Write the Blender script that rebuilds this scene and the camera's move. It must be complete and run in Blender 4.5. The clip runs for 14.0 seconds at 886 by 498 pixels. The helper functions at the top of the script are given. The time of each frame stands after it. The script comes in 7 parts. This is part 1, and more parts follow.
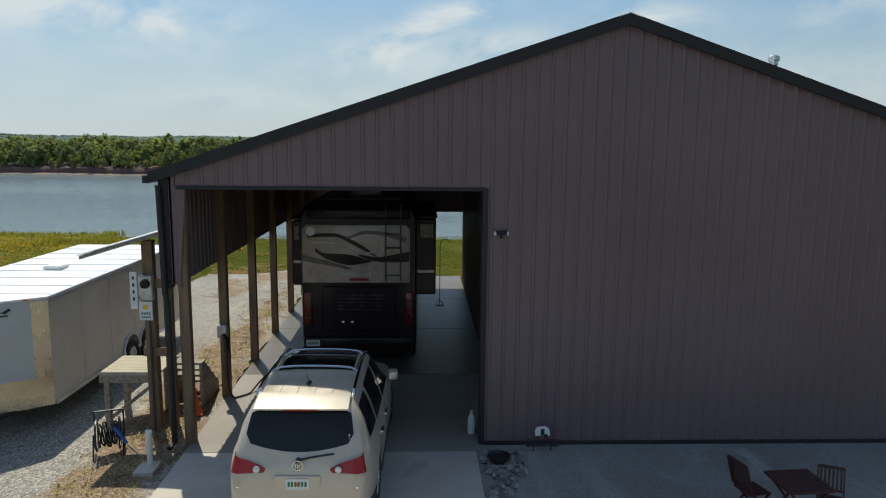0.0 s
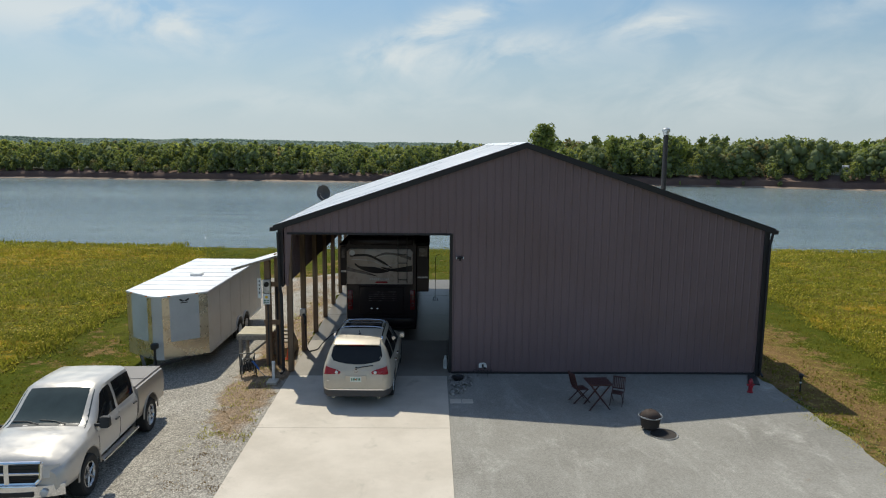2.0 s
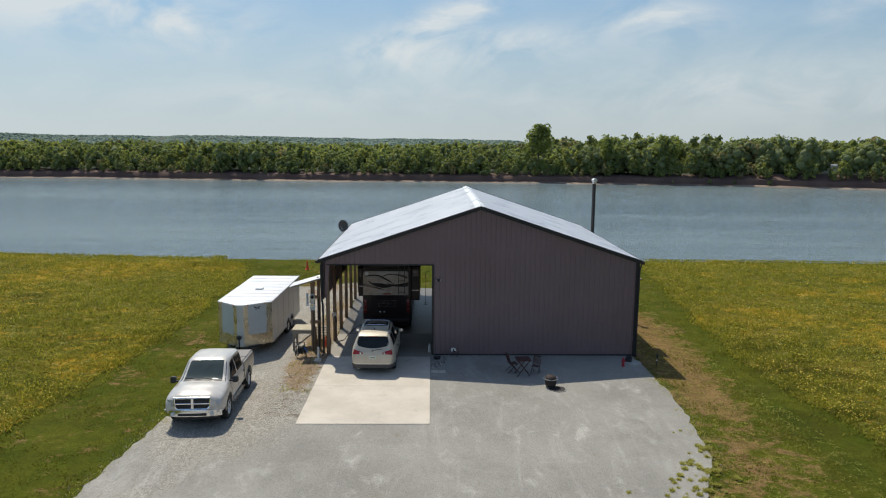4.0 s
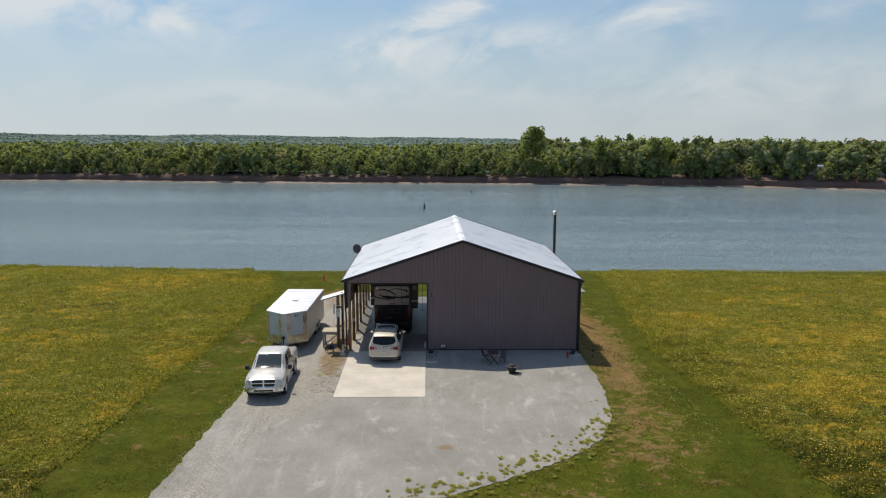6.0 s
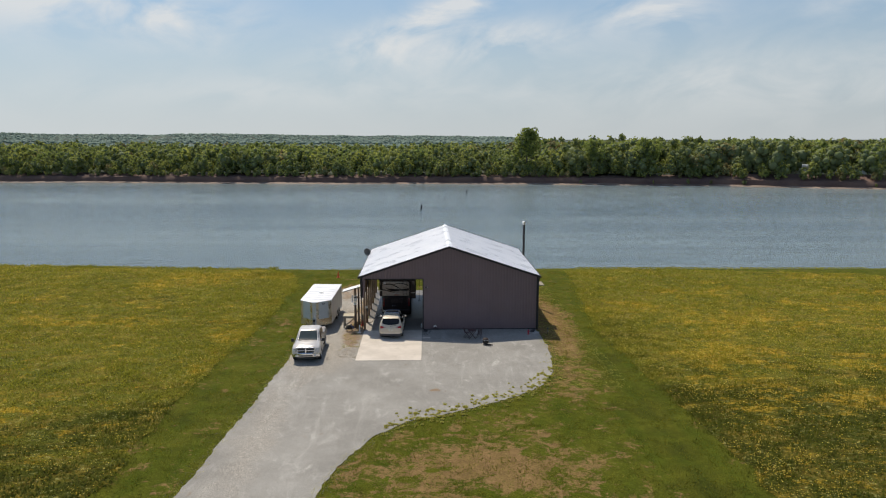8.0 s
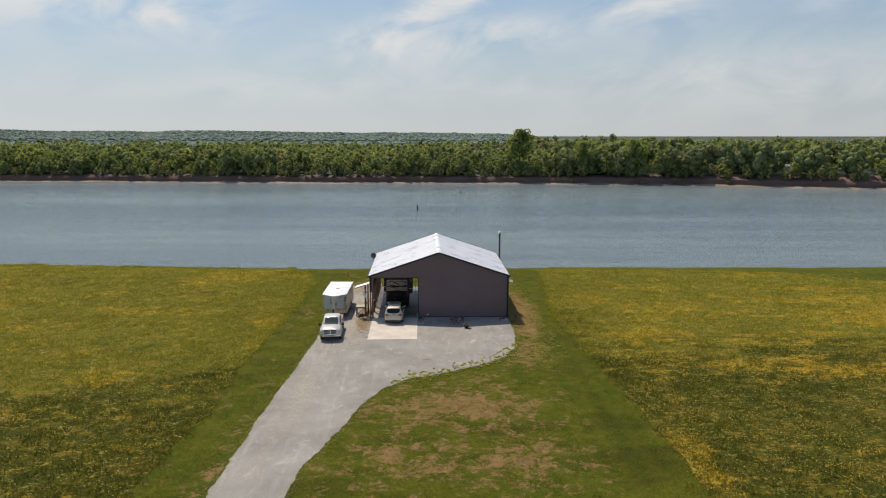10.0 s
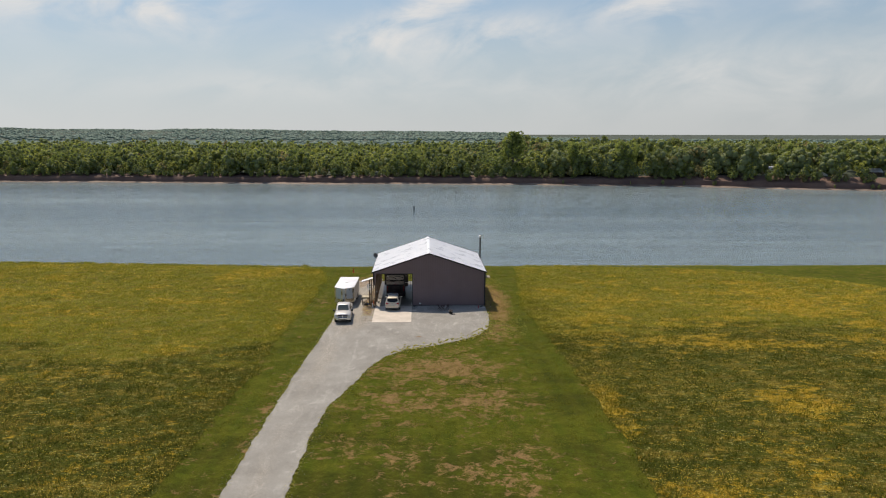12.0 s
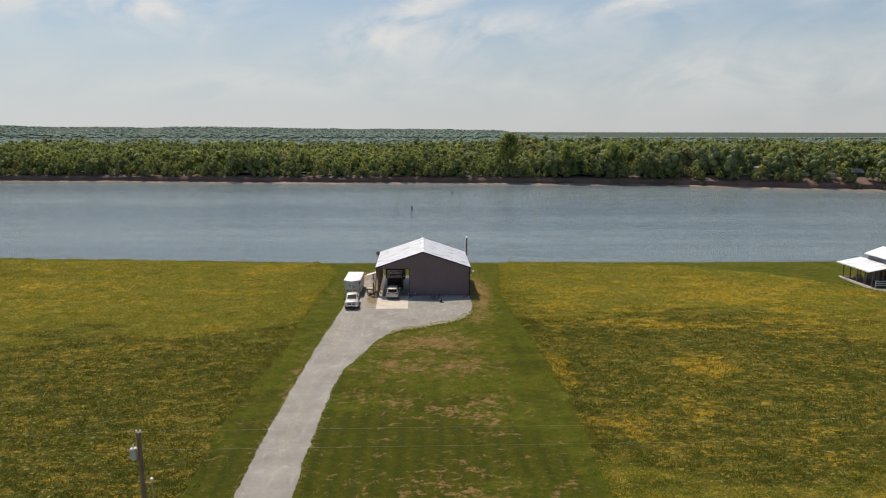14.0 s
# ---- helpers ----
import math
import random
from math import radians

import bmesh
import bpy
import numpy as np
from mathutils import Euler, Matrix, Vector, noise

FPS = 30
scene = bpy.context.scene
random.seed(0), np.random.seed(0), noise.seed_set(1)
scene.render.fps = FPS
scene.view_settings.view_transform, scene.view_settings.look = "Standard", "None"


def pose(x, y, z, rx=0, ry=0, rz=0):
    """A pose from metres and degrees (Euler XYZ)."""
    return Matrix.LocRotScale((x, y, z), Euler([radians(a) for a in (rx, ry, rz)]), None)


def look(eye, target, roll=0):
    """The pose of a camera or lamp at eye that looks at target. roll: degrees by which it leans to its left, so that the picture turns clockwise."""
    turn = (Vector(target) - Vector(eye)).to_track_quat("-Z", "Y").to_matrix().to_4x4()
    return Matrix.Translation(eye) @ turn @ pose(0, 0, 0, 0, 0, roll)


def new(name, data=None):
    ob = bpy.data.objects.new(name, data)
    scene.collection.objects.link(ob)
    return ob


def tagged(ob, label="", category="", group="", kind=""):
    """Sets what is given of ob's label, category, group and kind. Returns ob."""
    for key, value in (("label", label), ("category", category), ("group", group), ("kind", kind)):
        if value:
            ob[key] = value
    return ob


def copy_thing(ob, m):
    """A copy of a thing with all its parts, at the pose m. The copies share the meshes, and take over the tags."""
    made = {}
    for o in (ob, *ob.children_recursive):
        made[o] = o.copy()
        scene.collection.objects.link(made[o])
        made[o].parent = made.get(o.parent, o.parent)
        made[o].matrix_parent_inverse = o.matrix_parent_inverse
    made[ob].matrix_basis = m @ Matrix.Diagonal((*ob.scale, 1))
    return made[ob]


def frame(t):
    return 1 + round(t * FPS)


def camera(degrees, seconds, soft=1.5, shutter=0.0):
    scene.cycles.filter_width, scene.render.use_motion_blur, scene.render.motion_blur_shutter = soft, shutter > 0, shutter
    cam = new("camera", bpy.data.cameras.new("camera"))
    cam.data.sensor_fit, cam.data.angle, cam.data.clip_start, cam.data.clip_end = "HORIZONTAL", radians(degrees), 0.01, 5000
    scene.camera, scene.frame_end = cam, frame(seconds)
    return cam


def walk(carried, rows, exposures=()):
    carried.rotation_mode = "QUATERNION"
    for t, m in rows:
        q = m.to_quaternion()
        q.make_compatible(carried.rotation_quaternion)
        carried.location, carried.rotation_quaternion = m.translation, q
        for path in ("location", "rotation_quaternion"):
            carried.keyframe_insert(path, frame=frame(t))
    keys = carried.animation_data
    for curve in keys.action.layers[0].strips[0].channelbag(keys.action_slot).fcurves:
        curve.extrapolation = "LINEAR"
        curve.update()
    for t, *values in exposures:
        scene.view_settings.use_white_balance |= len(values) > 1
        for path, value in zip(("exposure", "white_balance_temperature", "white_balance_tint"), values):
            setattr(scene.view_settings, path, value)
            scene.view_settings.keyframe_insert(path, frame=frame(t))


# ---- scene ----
cam = camera(64.0, 14.0, soft=1.1)
EXPOSURE = 0.10
PATH = [
    (0, (4.071, -11.249, 4.981), (4.139, -9.272, 4.686), 0.5),
    (0.5, (4.271, -13.28, 5.266), (4.315, -11.3, 4.984), 0.6),
    (1, (4.336, -15.569, 5.693), (4.376, -13.59, 5.41), 0.6),
    (1.5, (4.416, -18.164, 6.303), (4.453, -16.186, 6.013), 0.6),
    (2, (4.533, -20.837, 6.865), (4.566, -18.858, 6.576), 0.5),
    (2.5, (4.604, -23.707, 7.52), (4.64, -21.728, 7.231), 0.5),
    (3, (4.787, -26.43, 8.244), (4.82, -24.451, 7.951), 0.4),
    (5.5, (5.143, -40.211, 12.363), (5.182, -38.235, 12.056), 0.3),
    (6, (5.185, -42.957, 13.106), (5.226, -40.981, 12.798), 0.2),
    (6.5, (5.233, -46.171, 13.843), (5.273, -44.196, 13.532), 0.2),
    (7, (5.207, -49.505, 14.5), (5.252, -47.53, 14.186), 0.3),
    (7.5, (5.294, -53.109, 15.114), (5.34, -51.134, 14.798), 0.2),
    (8, (5.376, -56.934, 15.818), (5.424, -54.959, 15.503), 0.0),
    (10.5, (5.674, -77.278, 20.296), (5.735, -75.306, 19.968), 0.0),
    (11, (5.915, -81.527, 21.135), (5.973, -79.555, 20.806), -0.2),
    (11.5, (5.951, -85.896, 21.861), (6.012, -83.925, 21.531), 0.0),
    (12, (6.058, -90.466, 22.727), (6.124, -88.494, 22.395), 0.1),
    (12.5, (6.185, -94.736, 23.564), (6.253, -92.765, 23.229), 0.0),
    (13, (6.172, -99.321, 24.465), (6.244, -97.351, 24.127), 0.3),
    (13.5, (6.305, -103.864, 25.317), (6.378, -101.894, 24.978), 0.2),
    (14, (6.542, -108.422, 26.083), (6.612, -106.452, 25.743), 0.1),
]
walk(cam, [(t, look(eye, target, roll)) for t, eye, target, roll in PATH], exposures=[(0, EXPOSURE, 6350, 4), (5.5, EXPOSURE, 6450, 8), (14, EXPOSURE, 6950, 13)])

from mathutils.geometry import delaunay_2d_cdt

# ---- world and sun ----
SUN_DIR = Vector((-0.264, 0.585, 1.0)).normalized()
sky_world = bpy.data.worlds.new("sky")
sky_world.use_nodes = True
scene.world = sky_world
wn, wl = sky_world.node_tree.nodes, sky_world.node_tree.links
background = wn["Background"]
sky = wn.new("ShaderNodeTexSky")
sky.sky_type = "NISHITA"
sky.sun_disc = False
sky.sun_elevation = math.asin(SUN_DIR.z)
sky.sun_rotation = math.atan2(SUN_DIR.x, SUN_DIR.y)
sky.air_density, sky.dust_density, sky.ozone_density = 1.0, 0.7, 1.0


def world_math(op, a, b=None):
    n = wn.new("ShaderNodeMath")
    n.operation = op
    for k, v in enumerate((a, b)):
        if v is None:
            continue
        if isinstance(v, (int, float)):
            n.inputs[k].default_value = v
        else:
            wl.new(v, n.inputs[k])
    return n.outputs[0]


# thin cirrus: soft wisps broken up by stretched noise
direction = wn.new("ShaderNodeTexCoord").outputs["Generated"]
split = wn.new("ShaderNodeSeparateXYZ")
wl.new(direction, split.inputs[0])
azimuth = world_math("ARCTAN2", split.outputs[0], split.outputs[1])
stretched = wn.new("ShaderNodeCombineXYZ")
wl.new(world_math("MULTIPLY", azimuth, 8.0), stretched.inputs[0])
wl.new(world_math("MULTIPLY", world_math("SUBTRACT", split.outputs[2], world_math("MULTIPLY", azimuth, 0.10)), 15.0), stretched.inputs[1])
wisps = wn.new("ShaderNodeTexNoise")
wisps.inputs["Scale"].default_value, wisps.inputs["Detail"].default_value = 1.1, 9.0
wisps.inputs["Roughness"].default_value, wisps.inputs["Distortion"].default_value = 0.56, 0.45
wl.new(stretched.outputs[0], wisps.inputs["Vector"])
ramp = wn.new("ShaderNodeValToRGB")
ramp.color_ramp.elements[0].position, ramp.color_ramp.elements[1].position = 0.38, 0.60
wl.new(wisps.outputs["Fac"], ramp.inputs[0])
groups = None
for az, el, wide, tall, weight, lean in ((1.0, 9.3, 5.0, 1.1, 1.0, 0.32), (-1.0, 6.3, 7.5, 1.5, 0.62, 0.05), (6.0, 7.6, 6.0, 1.2, 0.62, 0.0), (17.5, 8.9, 3.6, 1.3, 0.95, 0.0), (-18.7, 8.5, 5.0, 1.8, 0.80, 0.0), (-29, 9.0, 8, 2.0, 0.7, 0.0), (33, 9.5, 5, 1.8, 0.5, 0.1), (-8, 3.4, 16, 1.2, 0.30, 0.0), (25, 4.0, 14, 2.2, 0.40, 0.0)):
    off = world_math("SUBTRACT", azimuth, radians(az))
    dx = world_math("DIVIDE", off, radians(wide))
    dy = world_math("DIVIDE", world_math("SUBTRACT", world_math("SUBTRACT", split.outputs[2], math.sin(radians(el))), world_math("MULTIPLY", off, lean)), radians(tall))
    d2 = world_math("ADD", world_math("MULTIPLY", dx, dx), world_math("MULTIPLY", dy, dy))
    g = world_math("MULTIPLY", world_math("POWER", 2.718, world_math("MULTIPLY", d2, -1.0)), weight)
    groups = g if groups is None else world_math("ADD", groups, g)
cover = world_math("MINIMUM", world_math("MULTIPLY", ramp.outputs[0], world_math("ADD", world_math("MULTIPLY", groups, 1.0), 0.05)), 0.75)
sky_mix = wn.new("ShaderNodeMix")
sky_mix.data_type = "RGBA"
wl.new(cover, sky_mix.inputs["Factor"])
sky_mix.inputs["B"].default_value = (6.0, 6.05, 6.0, 1)
haze = wn.new("ShaderNodeMapRange")
haze.interpolation_type = "SMOOTHSTEP"
haze.inputs["From Min"].default_value, haze.inputs["From Max"].default_value = 0.60, -0.02
haze.inputs["To Min"].default_value, haze.inputs["To Max"].default_value = 0.0, 0.95
wl.new(split.outputs[2], haze.inputs[0])
hazy = wn.new("ShaderNodeMix")
hazy.data_type = "RGBA"
wl.new(haze.outputs[0], hazy.inputs["Factor"])
wl.new(sky.outputs[0], hazy.inputs["A"])
veil = wn.new("ShaderNodeValToRGB")
veil.color_ramp.elements[0].color = (0.790, 0.875, 0.925, 1)
veil.color_ramp.elements[1].position, veil.color_ramp.elements[1].color = 0.22, (0.295, 0.550, 0.860, 1)
middle = veil.color_ramp.elements.new(0.10)
middle.color = (0.620, 0.780, 0.912, 1)
wl.new(split.outputs[2], veil.inputs[0])
lifted = wn.new("ShaderNodeVectorMath")
lifted.operation = "SCALE"
wl.new(world_math("SUBTRACT", 5.2, world_math("MULTIPLY", azimuth, 0.75)), lifted.inputs["Scale"])
wl.new(veil.outputs[0], lifted.inputs[0])
wl.new(lifted.outputs[0], hazy.inputs["B"])
wl.new(hazy.outputs["Result"], sky_mix.inputs["A"])
wl.new(sky_mix.outputs["Result"], background.inputs["Color"])
background.inputs["Strength"].default_value = 0.118

sun_data = bpy.data.lights.new("sun", "SUN")
sun_data.energy, sun_data.angle, sun_data.color = 3.9, radians(0.55), (1.0, 0.92, 0.79)
sun = new("sun", sun_data)
sun.matrix_world = look(SUN_DIR * 100, (0, 0, 0))


# ---- materials ----
def node_material(name, roughness=0.6, metallic=0.0, specular=0.5):
    m = bpy.data.materials.new(name)
    m.use_nodes = True
    n, l = m.node_tree.nodes, m.node_tree.links
    b = n["Principled BSDF"]
    b.inputs["Roughness"].default_value, b.inputs["Metallic"].default_value = roughness, metallic
    b.inputs["Specular IOR Level"].default_value = specular
    return m, n, l, b


def mixed(n, l, fac, a, b, blend="MIX"):
    m = n.new("ShaderNodeMix")
    m.data_type, m.blend_type = "RGBA", blend
    for socket, v in (("Factor", fac), ("A", a), ("B", b)):
        s = m.inputs[socket]
        if isinstance(v, (int, float)):
            s.default_value = v
        elif isinstance(v, tuple):
            s.default_value = (*v[:3], 1)
        else:
            l.new(v, s)
    return m.outputs["Result"]


def noisy(n, l, scale, detail=4.0, rough=0.55, stretch=None, distort=0.0, kind="noise", at=(0, 0, 0)):
    tc = n.new("ShaderNodeTexCoord")
    mp = n.new("ShaderNodeMapping")
    mp.inputs["Location"].default_value = at
    if stretch:
        mp.inputs["Scale"].default_value = stretch
    l.new(tc.outputs["Object"], mp.inputs[0])
    if kind == "noise":
        t = n.new("ShaderNodeTexNoise")
        t.inputs["Detail"].default_value, t.inputs["Roughness"].default_value = detail, rough
        t.inputs["Distortion"].default_value = distort
        out = t.outputs["Fac"]
    else:
        t = n.new("ShaderNodeTexVoronoi")
        out = t.outputs["Distance"] if kind == "voronoi" else t.outputs["Color"]
    t.inputs["Scale"].default_value = scale
    l.new(mp.outputs[0], t.inputs["Vector"])
    return out


def stepped(n, l, value, lo, hi, interp="EASE"):
    r = n.new("ShaderNodeValToRGB")
    r.color_ramp.interpolation = interp
    r.color_ramp.elements[0].position, r.color_ramp.elements[1].position = lo, hi
    l.new(value, r.inputs[0])
    return r.outputs[0]


def bumped(n, l, b, height, strength=0.3, distance=0.02):
    bp = n.new("ShaderNodeBump")
    bp.inputs["Strength"].default_value, bp.inputs["Distance"].default_value = strength, distance
    l.new(height, bp.inputs["Height"])
    l.new(bp.outputs[0], b.inputs["Normal"])


def surface(name, dark, light, scale=4.0, roughness=0.6, metallic=0.0, fine=40.0, bump=0.15, dist=0.01, stretch=None, specular=0.5, dirt=None):
    """Two tones of one colour in large noise, fine grain over it, a little relief, and uneven gloss."""
    m, n, l, b = node_material(name, roughness, metallic, specular)
    big = stepped(n, l, noisy(n, l, scale, 6, 0.6, stretch), 0.3, 0.7)
    grain = noisy(n, l, fine, 3, 0.6, stretch)
    c = mixed(n, l, big, dark, light)
    c = mixed(n, l, 0.12, c, grain, "OVERLAY")
    if dirt:
        spots = stepped(n, l, noisy(n, l, scale * 2.3, 8, 0.7, None, 0.5, at=(7, 3, 1)), 0.52, 0.72)
        c = mixed(n, l, spots, c, dirt)
    l.new(c, b.inputs["Base Color"])
    g = n.new("ShaderNodeMapRange")
    g.inputs["To Min"].default_value, g.inputs["To Max"].default_value = max(0.02, roughness - 0.08), min(1, roughness + 0.08)
    l.new(big, g.inputs[0])
    l.new(g.outputs[0], b.inputs["Roughness"])
    if bump:
        bumped(n, l, b, grain, bump, dist)
    return m


def paint(name, color, roughness=0.3, metallic=0.0, coat=0.0, vary=0.06):
    d = tuple(c * (1 - vary) for c in color)
    u = tuple(min(1, c * (1 + vary)) for c in color)
    m = surface(name, d, u, 3.0, roughness, metallic, 60.0, 0.0)
    b = m.node_tree.nodes["Principled BSDF"]
    b.inputs["Coat Weight"].default_value, b.inputs["Coat Roughness"].default_value = coat, 0.06
    return m


def glass_dark(name, color=(0.012, 0.013, 0.014), roughness=0.04):
    m, n, l, b = node_material(name, roughness, 0.0, 0.35)
    streak = noisy(n, l, 3.0, 5, 0.6)
    l.new(mixed(n, l, streak, tuple(c * 0.7 for c in color), tuple(c * 1.3 for c in color)), b.inputs["Base Color"])
    return m


def spot_mask(n, l, spots):
    """Sum of soft oval places (x, y, half width, half length, weight)."""
    tc = n.new("ShaderNodeTexCoord")
    total = None
    for cx, cy, rx, ry, weight in spots:
        mp = n.new("ShaderNodeMapping")
        mp.inputs["Location"].default_value = (-cx / rx, -cy / ry, 0)
        mp.inputs["Scale"].default_value = (1 / rx, 1 / ry, 0)
        l.new(tc.outputs["Object"], mp.inputs[0])
        g = n.new("ShaderNodeTexGradient")
        g.gradient_type = "QUADRATIC_SPHERE"
        l.new(mp.outputs[0], g.inputs[0])
        v = mul(n, l, g.outputs["Fac"], weight)
        if total is None:
            total = v
        else:
            a = n.new("ShaderNodeMath")
            a.operation = "ADD"
            l.new(total, a.inputs[0]), l.new(v, a.inputs[1])
            total = a.outputs[0]
    return total


def sharper(n, l, value, gain):
    """Spread a noise value round its middle."""
    a = n.new("ShaderNodeMath")
    a.operation = "MULTIPLY_ADD"
    l.new(value, a.inputs[0])
    a.inputs[1].default_value, a.inputs[2].default_value = gain, 0.5 - 0.5 * gain
    return a.outputs[0]


def bloom_patches(n, l):
    """Drifts of bloom across the meadow, the same for soil and blades."""
    big = noisy(n, l, 0.17, 10, 0.72, (0.6, 1.15, 1), 0.4, at=(3, 11, 5))
    a = n.new("ShaderNodeMath")
    a.operation = "ADD"
    l.new(sharper(n, l, big, 1.7), a.inputs[0]), l.new(spot_mask(n, l, BLOOM_SPOTS), a.inputs[1])
    return stepped(n, l, a.outputs[0], 0.50, 0.80)


BLOOM_SPOTS = ((52, 0, 54, 40, 0.25), (21.8, -33, 3.4, 10, 0.55), (38, -36, 6, 8, 0.45), (29, -50, 16, 7, 0.25), (38, -17.5, 16, 4, 0.28), (25.5, -8, 4, 4, 0.25), (37, -25, 22, 8, -0.35), (51, -10.5, 7, 5, -0.25), (27, -40, 5, 6, -0.2),
               (-24, 5, 16, 14, 0.15), (-10.4, -5, 3.4, 13, 0.24), (-22, 24, 26, 9, 0.22), (-14, -1, 3.5, 6, -0.3), (-17, -12, 8, 8, -0.25), (-13.8, 12.8, 4, 5, -0.25), (-60, 10, 40, 30, 0.15), (-30, -46, 30, 22, -0.20))


DEEP_GREEN = (0.057, 0.067, 0.009)


def lush_mask(n, l, spots):
    """Places where the growth is deeper green, with a broken border."""
    a = n.new("ShaderNodeMath")
    a.operation = "ADD"
    l.new(mul(n, l, spot_mask(n, l, spots), 0.6), a.inputs[0])
    l.new(sharper(n, l, noisy(n, l, 0.16, 8, 0.7, (0.6, 1.2, 1), at=(7, 1, 3)), 1.7), a.inputs[1])
    return mul(n, l, stepped(n, l, a.outputs[0], 0.58, 0.90), 0.88)


FIELD_LUSH = ((36, -36, 60, 42, 2.8), (-30, -46, 60, 44, 2.6))


def lawn_material(name, greens, dry, dry_at=(0.55, 0.75), scale=0.12, fine=9.0, bump=0.6, cut=None, spots=(), lush=()):
    m, n, l, b = node_material(name, 1.0, 0.0, 0.05)
    patches = stepped(n, l, noisy(n, l, scale, 6, 0.62), 0.35, 0.66)
    c = mixed(n, l, patches, greens[0], greens[1])
    if lush:
        c = mixed(n, l, lush_mask(n, l, lush), c, DEEP_GREEN)
    wear = noisy(n, l, scale * 2.4, 12, 0.74, (0.9, 1.1, 1), 0.5, at=(31, 8, 2))
    wear = sharper(n, l, wear, 1.5)
    if spots:
        a = n.new("ShaderNodeMath")
        a.operation = "ADD"
        l.new(wear, a.inputs[0]), l.new(spot_mask(n, l, spots), a.inputs[1])
        wear = a.outputs[0]
    crumbs = n.new("ShaderNodeMath")
    crumbs.operation = "MULTIPLY_ADD"
    l.new(sharper(n, l, noisy(n, l, 2.6, 8, 0.8, at=(12, 4, 6)), 2.0), crumbs.inputs[0])
    crumbs.inputs[1].default_value = 0.52
    l.new(wear, crumbs.inputs[2])
    less = n.new("ShaderNodeMath")
    less.operation = "SUBTRACT"
    l.new(crumbs.outputs[0], less.inputs[0])
    less.inputs[1].default_value = 0.27
    worn = stepped(n, l, less.outputs[0], *dry_at)
    c = mixed(n, l, worn, c, dry)
    if cut:
        lanes = n.new("ShaderNodeTexWave")
        lanes.inputs["Scale"].default_value, lanes.inputs["Distortion"].default_value = 0.19, 1.2
        lanes.inputs["Detail"].default_value = 2.0
        tc = n.new("ShaderNodeTexCoord")
        l.new(tc.outputs["Object"], lanes.inputs["Vector"])
        c = mixed(n, l, mul(n, l, lanes.outputs["Fac"], 0.22), c, cut)
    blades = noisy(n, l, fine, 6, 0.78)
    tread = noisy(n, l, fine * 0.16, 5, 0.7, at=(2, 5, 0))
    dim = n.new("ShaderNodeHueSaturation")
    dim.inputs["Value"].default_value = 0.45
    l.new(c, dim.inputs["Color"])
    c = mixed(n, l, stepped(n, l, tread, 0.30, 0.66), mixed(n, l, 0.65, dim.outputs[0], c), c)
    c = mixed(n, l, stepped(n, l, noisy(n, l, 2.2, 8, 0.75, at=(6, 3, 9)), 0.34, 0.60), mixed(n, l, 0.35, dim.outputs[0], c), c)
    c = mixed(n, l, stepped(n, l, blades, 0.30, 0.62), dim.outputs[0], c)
    l.new(c, b.inputs["Base Color"])
    bumped(n, l, b, blades, bump, 0.12)
    return m


def meadow_material(name, lush):
    """Rough growth: green clumps, gaps with shade painted into their colour, flecks of bloom that thicken into drifts,
    pale seed heads.
    """
    m, n, l, b = node_material(name, 1.0, 0.0, 0.05)
    c = mixed(n, l, stepped(n, l, noisy(n, l, 0.12, 6, 0.62), 0.35, 0.66), (0.106, 0.116, 0.012), (0.170, 0.162, 0.019))
    c = mixed(n, l, lush_mask(n, l, lush), c, DEEP_GREEN)
    c = mixed(n, l, mul(n, l, stepped(n, l, noisy(n, l, 0.45, 8, 0.75, (0.7, 1.3, 1), 0.3, at=(2, 9, 4)), 0.44, 0.62), 0.55), c, (0.275, 0.195, 0.034))
    a = n.new("ShaderNodeMath")
    a.operation = "MULTIPLY_ADD"
    l.new(bloom_patches(n, l), a.inputs[0])
    a.inputs[1].default_value = 0.30
    l.new(sharper(n, l, noisy(n, l, 1.15, 9, 0.80, (0.75, 1.15, 1), 0.2, at=(5, 1, 8)), 2.3), a.inputs[2])
    gold = mixed(n, l, noisy(n, l, 0.3, 3, 0.5, at=(1, 1, 4)), (0.41, 0.300, 0.030), (0.47, 0.265, 0.022))
    c = mixed(n, l, mul(n, l, stepped(n, l, a.outputs[0], 0.60, 0.80), 0.78), c, gold)
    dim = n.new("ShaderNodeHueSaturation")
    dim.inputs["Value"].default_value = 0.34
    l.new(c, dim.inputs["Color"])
    # Dim the gaps: shade between clumps and blades, painted as colour.
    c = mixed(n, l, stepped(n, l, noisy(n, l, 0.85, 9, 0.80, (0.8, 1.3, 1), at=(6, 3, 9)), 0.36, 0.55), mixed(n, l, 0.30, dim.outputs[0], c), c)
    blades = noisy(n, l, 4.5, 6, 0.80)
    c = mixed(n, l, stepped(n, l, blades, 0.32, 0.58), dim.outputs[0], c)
    c = mixed(n, l, mul(n, l, stepped(n, l, noisy(n, l, 3.2, 7, 0.82, (0.8, 1.2, 1), at=(9, 9, 2)), 0.54, 0.66), 0.70), c, (0.46, 0.43, 0.15))
    l.new(c, b.inputs["Base Color"])
    bumped(n, l, b, blades, 0.9, 0.14)
    return m


def mul(n, l, a, k):
    f = n.new("ShaderNodeMath")
    f.operation = "MULTIPLY"
    l.new(a, f.inputs[0])
    f.inputs[1].default_value = k
    return f.outputs[0]


